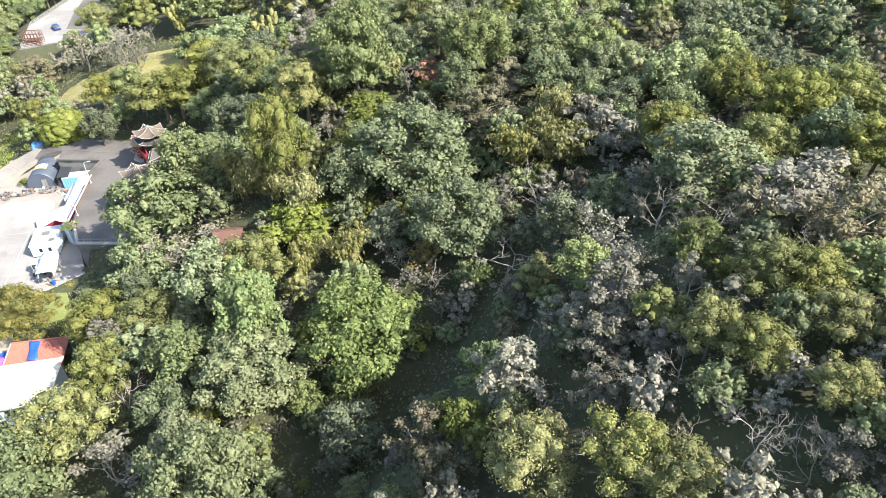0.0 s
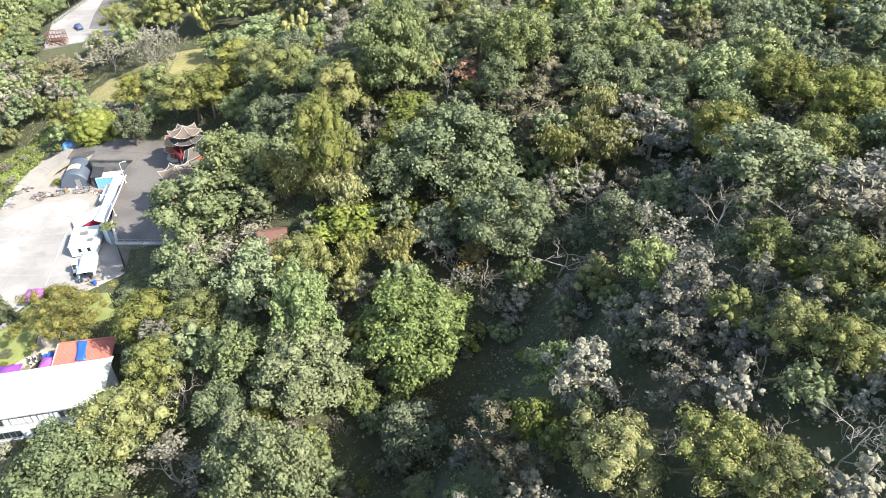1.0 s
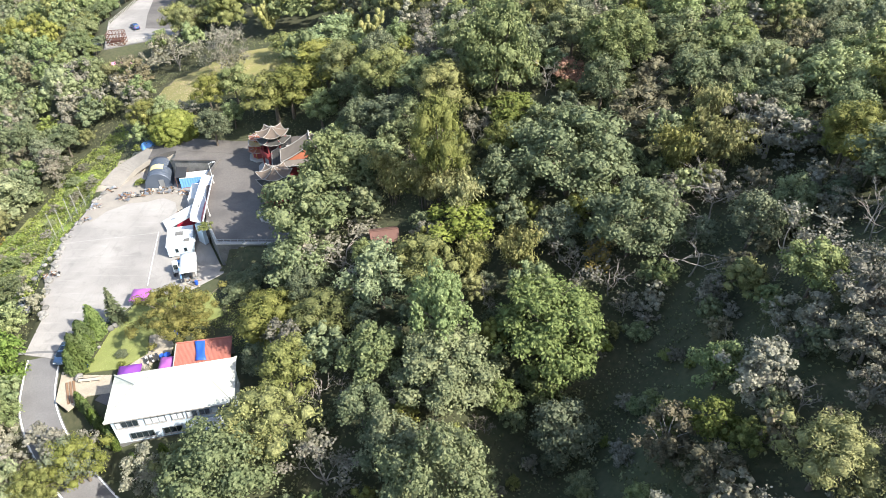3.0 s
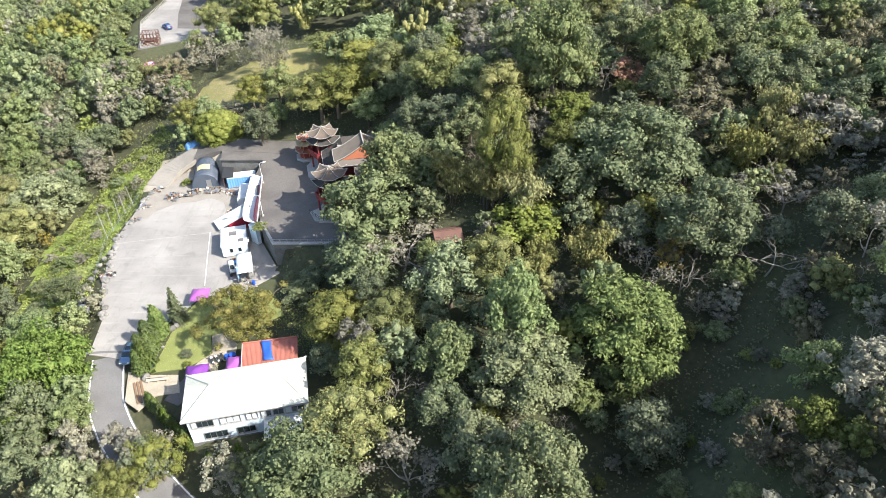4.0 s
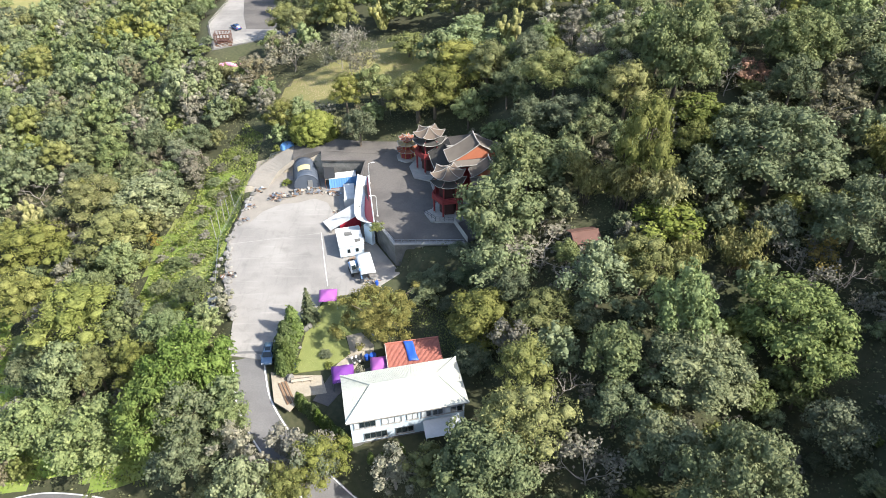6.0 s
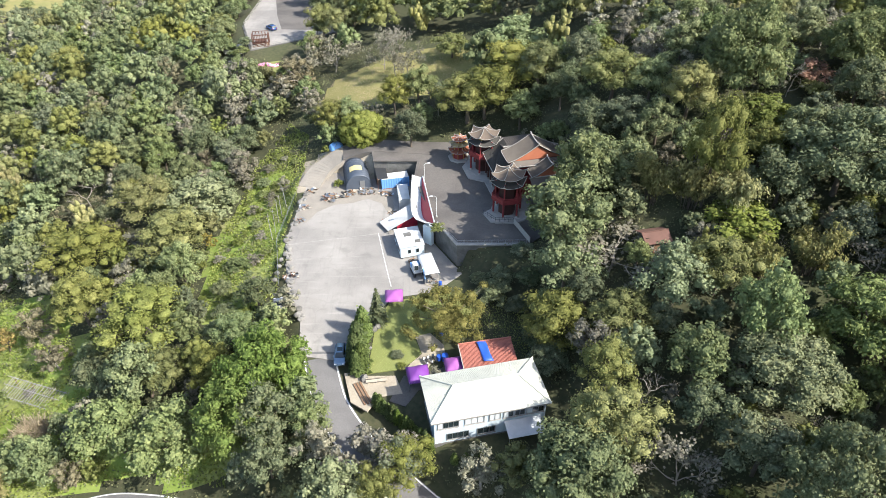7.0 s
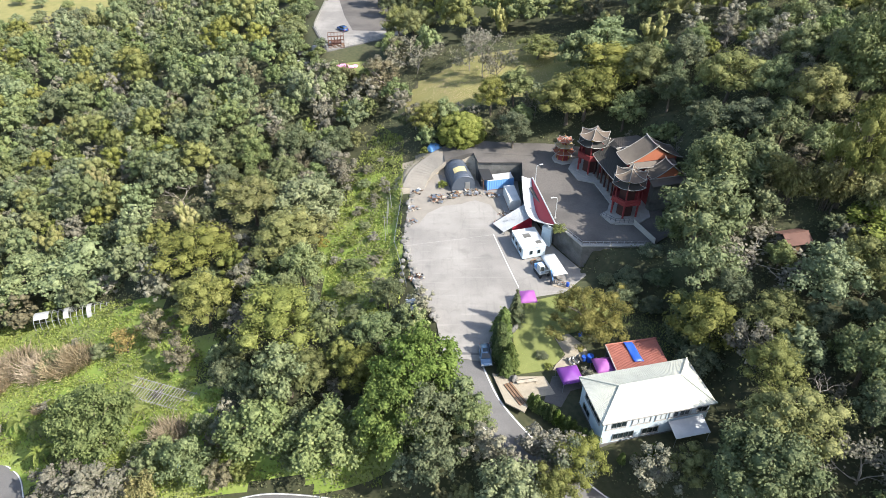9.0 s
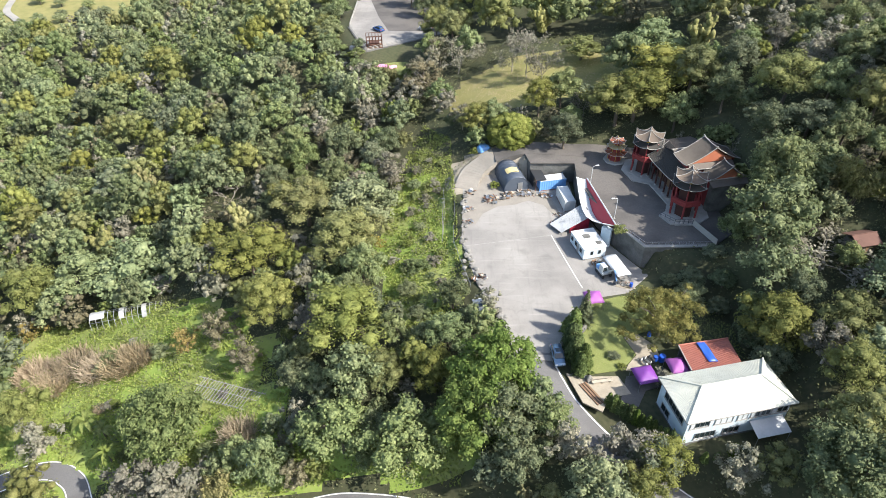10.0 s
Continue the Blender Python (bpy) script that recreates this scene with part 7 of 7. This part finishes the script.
for i in range(34):
    k = RB.random()
    x, y = float(np.interp(k, (0, 0.35, 1), (-104.5, -101.8, -109.5))) + RB.uniform(0, 5), float(np.interp(k, (0, 0.35, 1), (208, 222, 246))) + RB.uniform(-2, 2)
    plant(RB.choice(["dark", "broad", "grey", "acacia"]), x, y, RB.uniform(0.4, 0.9), 0.7, "", "car park shrubs")
for i in range(22):
    x, y = -131 - 9 * RB.random(), 180 + 32 * RB.random()
    plant(RB.choice(["dark", "broad", "fresh"]), x - max(0, y - 196) * 0.36, y, RB.uniform(0.3, 0.55), 0.6, "", "car park shrubs")
for i in range(20):
    x, y = -188 + 48 * RB.random(), 66 + 32 * RB.random()
    plant(RB.choice(["fresh", "grey", "broad", "reeds", "reeds"]), x, y, RB.uniform(0.3, 0.6), 0.7, "", "meadow shrubs")
for x, y, k in ((-322, 336, 0.9), (-315, 341, 0.8), (-306, 345, 0.9), (-297, 350, 0.8), (-319, 347, 0.7), (-309, 353, 0.8), (-326, 329, 0.9), (-300, 366, 0.9), (-318, 372, 0.9), (-333, 378, 1.0), (-287, 357, 0.9), (-343, 346, 0.9)):
    plant("broad", x, y, k, 0.55, "low spreading shrub on the far field", "far field shrubs")
for x, y, s in ((-112, 225, 0.95), (-106.5, 224, 0.85), (-116.5, 236, 1.0), (-109, 234, 1.0)):
    plant("dark", x, y, s, 1.0, "", "car park trees")
for i in range(26):
    x, y = -141 - 10 * RB.random(), 204 + 50 * RB.random()
    plant(RB.choice(["broad", "broad", "dark", "acacia"]), x, y, RB.uniform(0.6, 0.95), 0.8, "", "car park trees")

for key, x, y, k in (("acacia", -107.5, 201.0, 1.15), ("acacia", -102.5, 196.5, 1.1), ("broad", -109.5, 190.5, 0.8), ("acacia", -100.5, 204.0, 0.9), ("brown", -106.5, 185.5, 1.1), ("broad", -126.5, 180.5, 0.8), ("bamboo", -121.0, 178.0, 0.8), ("lush", -115.0, 176.5, 0.5), ("broad", -110.5, 207.0, 0.4), ("grey", -112.5, 182.0, 0.8), ("broad", -131.5, 186.5, 0.6), ("brown", -112.0, 173.0, 1.2)):
    plant(key, x, y, k, 1.0, "", "trees below the car park")

# ---- the woods between them ----
CLEAR = [LOT, GARDEN, TERRACE, CAR_PARK, [(-104, 158), (-101, 172), (-86, 180), (-62, 178), (-56, 166), (-66, 158), (-84, 150), (-98, 150)]]
OPEN = [[(-22, 36), (-6, 34), (-2, 47), (6, 52), (4, 62), (-5, 62), (-9, 53), (-20, 50)], [(-104, 146), (-103, 118), (-103, 100), (-105, 82), (-112, 81), (-118, 94), (-119, 116), (-117, 140), (-111, 156)], [(-132, 195), (-131, 180), (-115, 177), (-109, 190), (-112, 203)], FAR_FIELD, [(-196, 100), (-196, 74), (-160, 62), (-140, 64), (-134, 76), (-150, 96), (-165, 104)]]


CELL_X, CELL_Y = np.arange(-410.0, 150.0), np.arange(10.0, 440.0)
FX, FY = np.meshgrid(CELL_X, CELL_Y)
# room for a crown: distances to what must stay open, metre by metre
ROOM = np.minimum.reduce([gap(FX, FY, c) - 0.5 for c in CLEAR] + [gap(FX, FY, c) * 1.2 for c in OPEN] + [line_near(FX, FY, ROAD)[0] * 1.1 - 3.2, line_near(FX, FY, LOWER_ROAD)[0] - 2.6, line_near(FX, FY, TRACK)[0] - 2.8, np.hypot(FX + 35.5, FY - 85) - 3.2, np.hypot(FX + 110, FY - 195) - 8])


def free(x, y, r):
    return ROOM[min(max(int(y - 10), 0), 429), min(max(int(x + 410), 0), 559)] > 0.72 * r


def choose(x, y):
    # this slope lies in shade; dark-leaved kinds imitate that by leaf colour
    if x > 40 and y > 80:
        return [("dark", 0.6), ("broad", 0.2), ("acacia", 0.1), ("brown", 0.1)]
    if x < -98:
        return [("broad", 0.40), ("acacia", 0.22), ("dark", 0.16), ("fresh", 0.05), ("grey", 0.11), ("brown", 0.04), ("autumn", 0.01), ("bamboo", 0.01)]
    if x > -12 and y < 85:
        return [("grey", 0.26), ("acacia", 0.2), ("broad", 0.16), ("thin", 0.1), ("brown", 0.08), ("dark", 0.14), ("bare", 0.06)]
    # half dark kinds: their leaf colour stands in for the crowns' shaded sides
    if x > -62 and y < 64:
        return [("dark", 0.5), ("broad", 0.2), ("acacia", 0.12), ("grey", 0.12), ("thin", 0.06)]
    return [("broad", 0.34), ("acacia", 0.18), ("dark", 0.2), ("grey", 0.14), ("brown", 0.05), ("thin", 0.05), ("bamboo", 0.04)]


def scatter(box, tries, seed, low, high, tight=0.66, within=None):
    """Places for trees between those that stand already."""
    rng, found = np.random.default_rng(seed), []
    near = {}
    for t in TREES:
        near.setdefault((int(t[0] // 12), int(t[1] // 12)), []).append(t)
    for _ in range(tries):
        x, y = rng.uniform(box[0], box[1]), rng.uniform(box[2], box[3])
        if within and not bool(inside(np.array(x), np.array(y), within)):
            continue
        names, odds = zip(*choose(x, y))
        key = names[rng.choice(len(names), p=np.array(odds) / sum(odds))]
        s = rng.uniform(low, high)
        r = KINDS[key][0][5][0] * s
        cell = (int(x // 12), int(y // 12))
        if any(math.hypot(x - t[0], y - t[1]) < tight * (r + t[2]) for i in (-1, 0, 1) for j in (-1, 0, 1) for t in near.get((cell[0] + i, cell[1] + j), ())):
            continue
        if not free(x, y, r):
            continue
        found.append((key, x, y, s))
        near.setdefault(cell, []).append((x, y, r))
    return found


for key, x, y, s in scatter((-150, 52, 22, 150), 2600, 3, 0.6, 1.15)[:185]:
    plant(key, x, y, s, group="trees between the landmarks")


RV = np.random.default_rng(21)
for _ in range(46):
    x, y = RV.uniform(-22, 6), RV.uniform(34, 62)
    if bool(inside(np.array(x), np.array(y), OPEN[0])):
        plant(["dark", "broad", "grey", "fresh"][int(RV.integers(4))], x, y, RV.uniform(0.22, 0.45), 0.7, "", "ravine shrubs")


def woodland(name, places, label, seed):
    """Trees too many to count, as one body of leaves; each tree keeps a tone of its own."""
    rng, vs, fs, total, mats, cache, tags, tones = np.random.default_rng(seed), [], [], 0, [], {}, [], []
    for key, x, y, s in places:
        bank = LITE.get(key) or [k[2] for k in KINDS[key]]
        i = int(rng.integers(len(bank)))
        if (key, i) not in cache:
            me = bank[i]
            v = np.empty(3 * len(me.vertices), np.float32)
            me.vertices.foreach_get("co", v)
            f = np.empty(len(me.loops), np.int32)
            me.loops.foreach_get("vertex_index", f)
            cache[key, i] = v.reshape(-1, 3), f.reshape(-1, 4), me.materials[0]
        v, f, mat = cache[key, i]
        a, tall = rng.uniform(0, 6.28), rng.uniform(0.85, 1.2)
        w = v * s
        w = np.stack([w[:, 0] * math.cos(a) - w[:, 1] * math.sin(a) + x, w[:, 0] * math.sin(a) + w[:, 1] * math.cos(a) + y, w[:, 2] * tall + float(ground(x, y))], 1)
        if mat not in mats:
            mats.append(mat)
        vs.append(w)
        fs.append(f + total)
        tags.append(np.full(len(f), mats.index(mat)))
        tones.append(np.full(len(w), rng.random(), np.float32))
        total += len(w)
        TREES.append((x, y, KINDS[key][0][5][0] * s))
    me = mesh_of(name, np.concatenate(vs), np.concatenate(fs), mats, np.concatenate(tags), True)
    me.attributes.new("tone", "FLOAT", "POINT").data.foreach_set("value", np.concatenate(tones))
    return tagged(new(name, me), label, "woods", kind="stuff")


woodland("hillside_woods", scatter((-150, 60, 15, 150), 7000, 4, 0.42, 0.9, 0.66), "smaller mixed trees filling the hillside", 6)
woodland("understorey", scatter((-32, 58, 18, 118), 450, 14, 0.3, 0.55, 0.4), "low shrubs and saplings under the hillside trees", 15)
woodland("upper_woods", scatter((50, 125, 20, 175), 1500, 5, 0.75, 1.25), "mixed woods on the upper slope", 16)
woodland("valley_woods", scatter((-280, -98, 30, 200), 6000, 7, 0.7, 1.25, 0.66, [(-96, 28), (-180, 28), (-218, 100), (-275, 202), (-96, 202)]), "dense mixed woods over the valley side", 8)
woodland("far_woods", scatter((-400, 70, 150, 430), 7000, 9, 1.0, 1.6, 0.68, [(70, 148), (70, 190), (-20, 195), (-80, 265), (-130, 430), (-400, 430), (-350, 300), (-250, 148)]), "distant mixed woods covering the hills", 10)


def undergrowth(n, seed):
    """Shrubs and ferns over the open forest floor."""
    g = Growth(seed)
    x, y = g.rng.uniform(-190, 60, n), g.rng.uniform(18, 190, n)
    bare_spots = (np.sin(x * 0.31) * np.sin(y * 0.27) + 0.4 * np.sin(x * 0.9 + y * 0.7)) < 0.75
    ok = bare_spots & (line_near(x, y, ROAD)[0] > 3.6) & (line_near(x, y, LOWER_ROAD)[0] > 3.2) & (line_near(x, y, TRACK)[0] > 3.2)
    for c in CLEAR:
        ok &= gap(x, y, c) > 0.6
    x, y = x[ok], y[ok]
    k = g.rng.integers(0, len(x), 5 * len(x))
    px, py = x[k] + g.rng.normal(0, 0.7, len(k)), y[k] + g.rng.normal(0, 0.7, len(k))
    size = g.rng.uniform(0.5, 1.5, len(x))
    at = np.stack([px, py, ground(px, py) + size[k] * g.rng.uniform(0.1, 1.4, len(k))], 1)
    nn = g.rng.normal(0, 0.6, at.shape) + [0, 0, 1.0]
    g.leaves(at, nn / np.linalg.norm(nn, axis=1, keepdims=True), g.rng.uniform(0.2, 0.5, len(at)), 0.36)
    ob = new("undergrowth", g.mesh("undergrowth", LEAF["under"]))
    tagged(ob, "low leafy shrubs and ferns on the forest floor", "undergrowth", kind="stuff")


undergrowth(30000, 12)
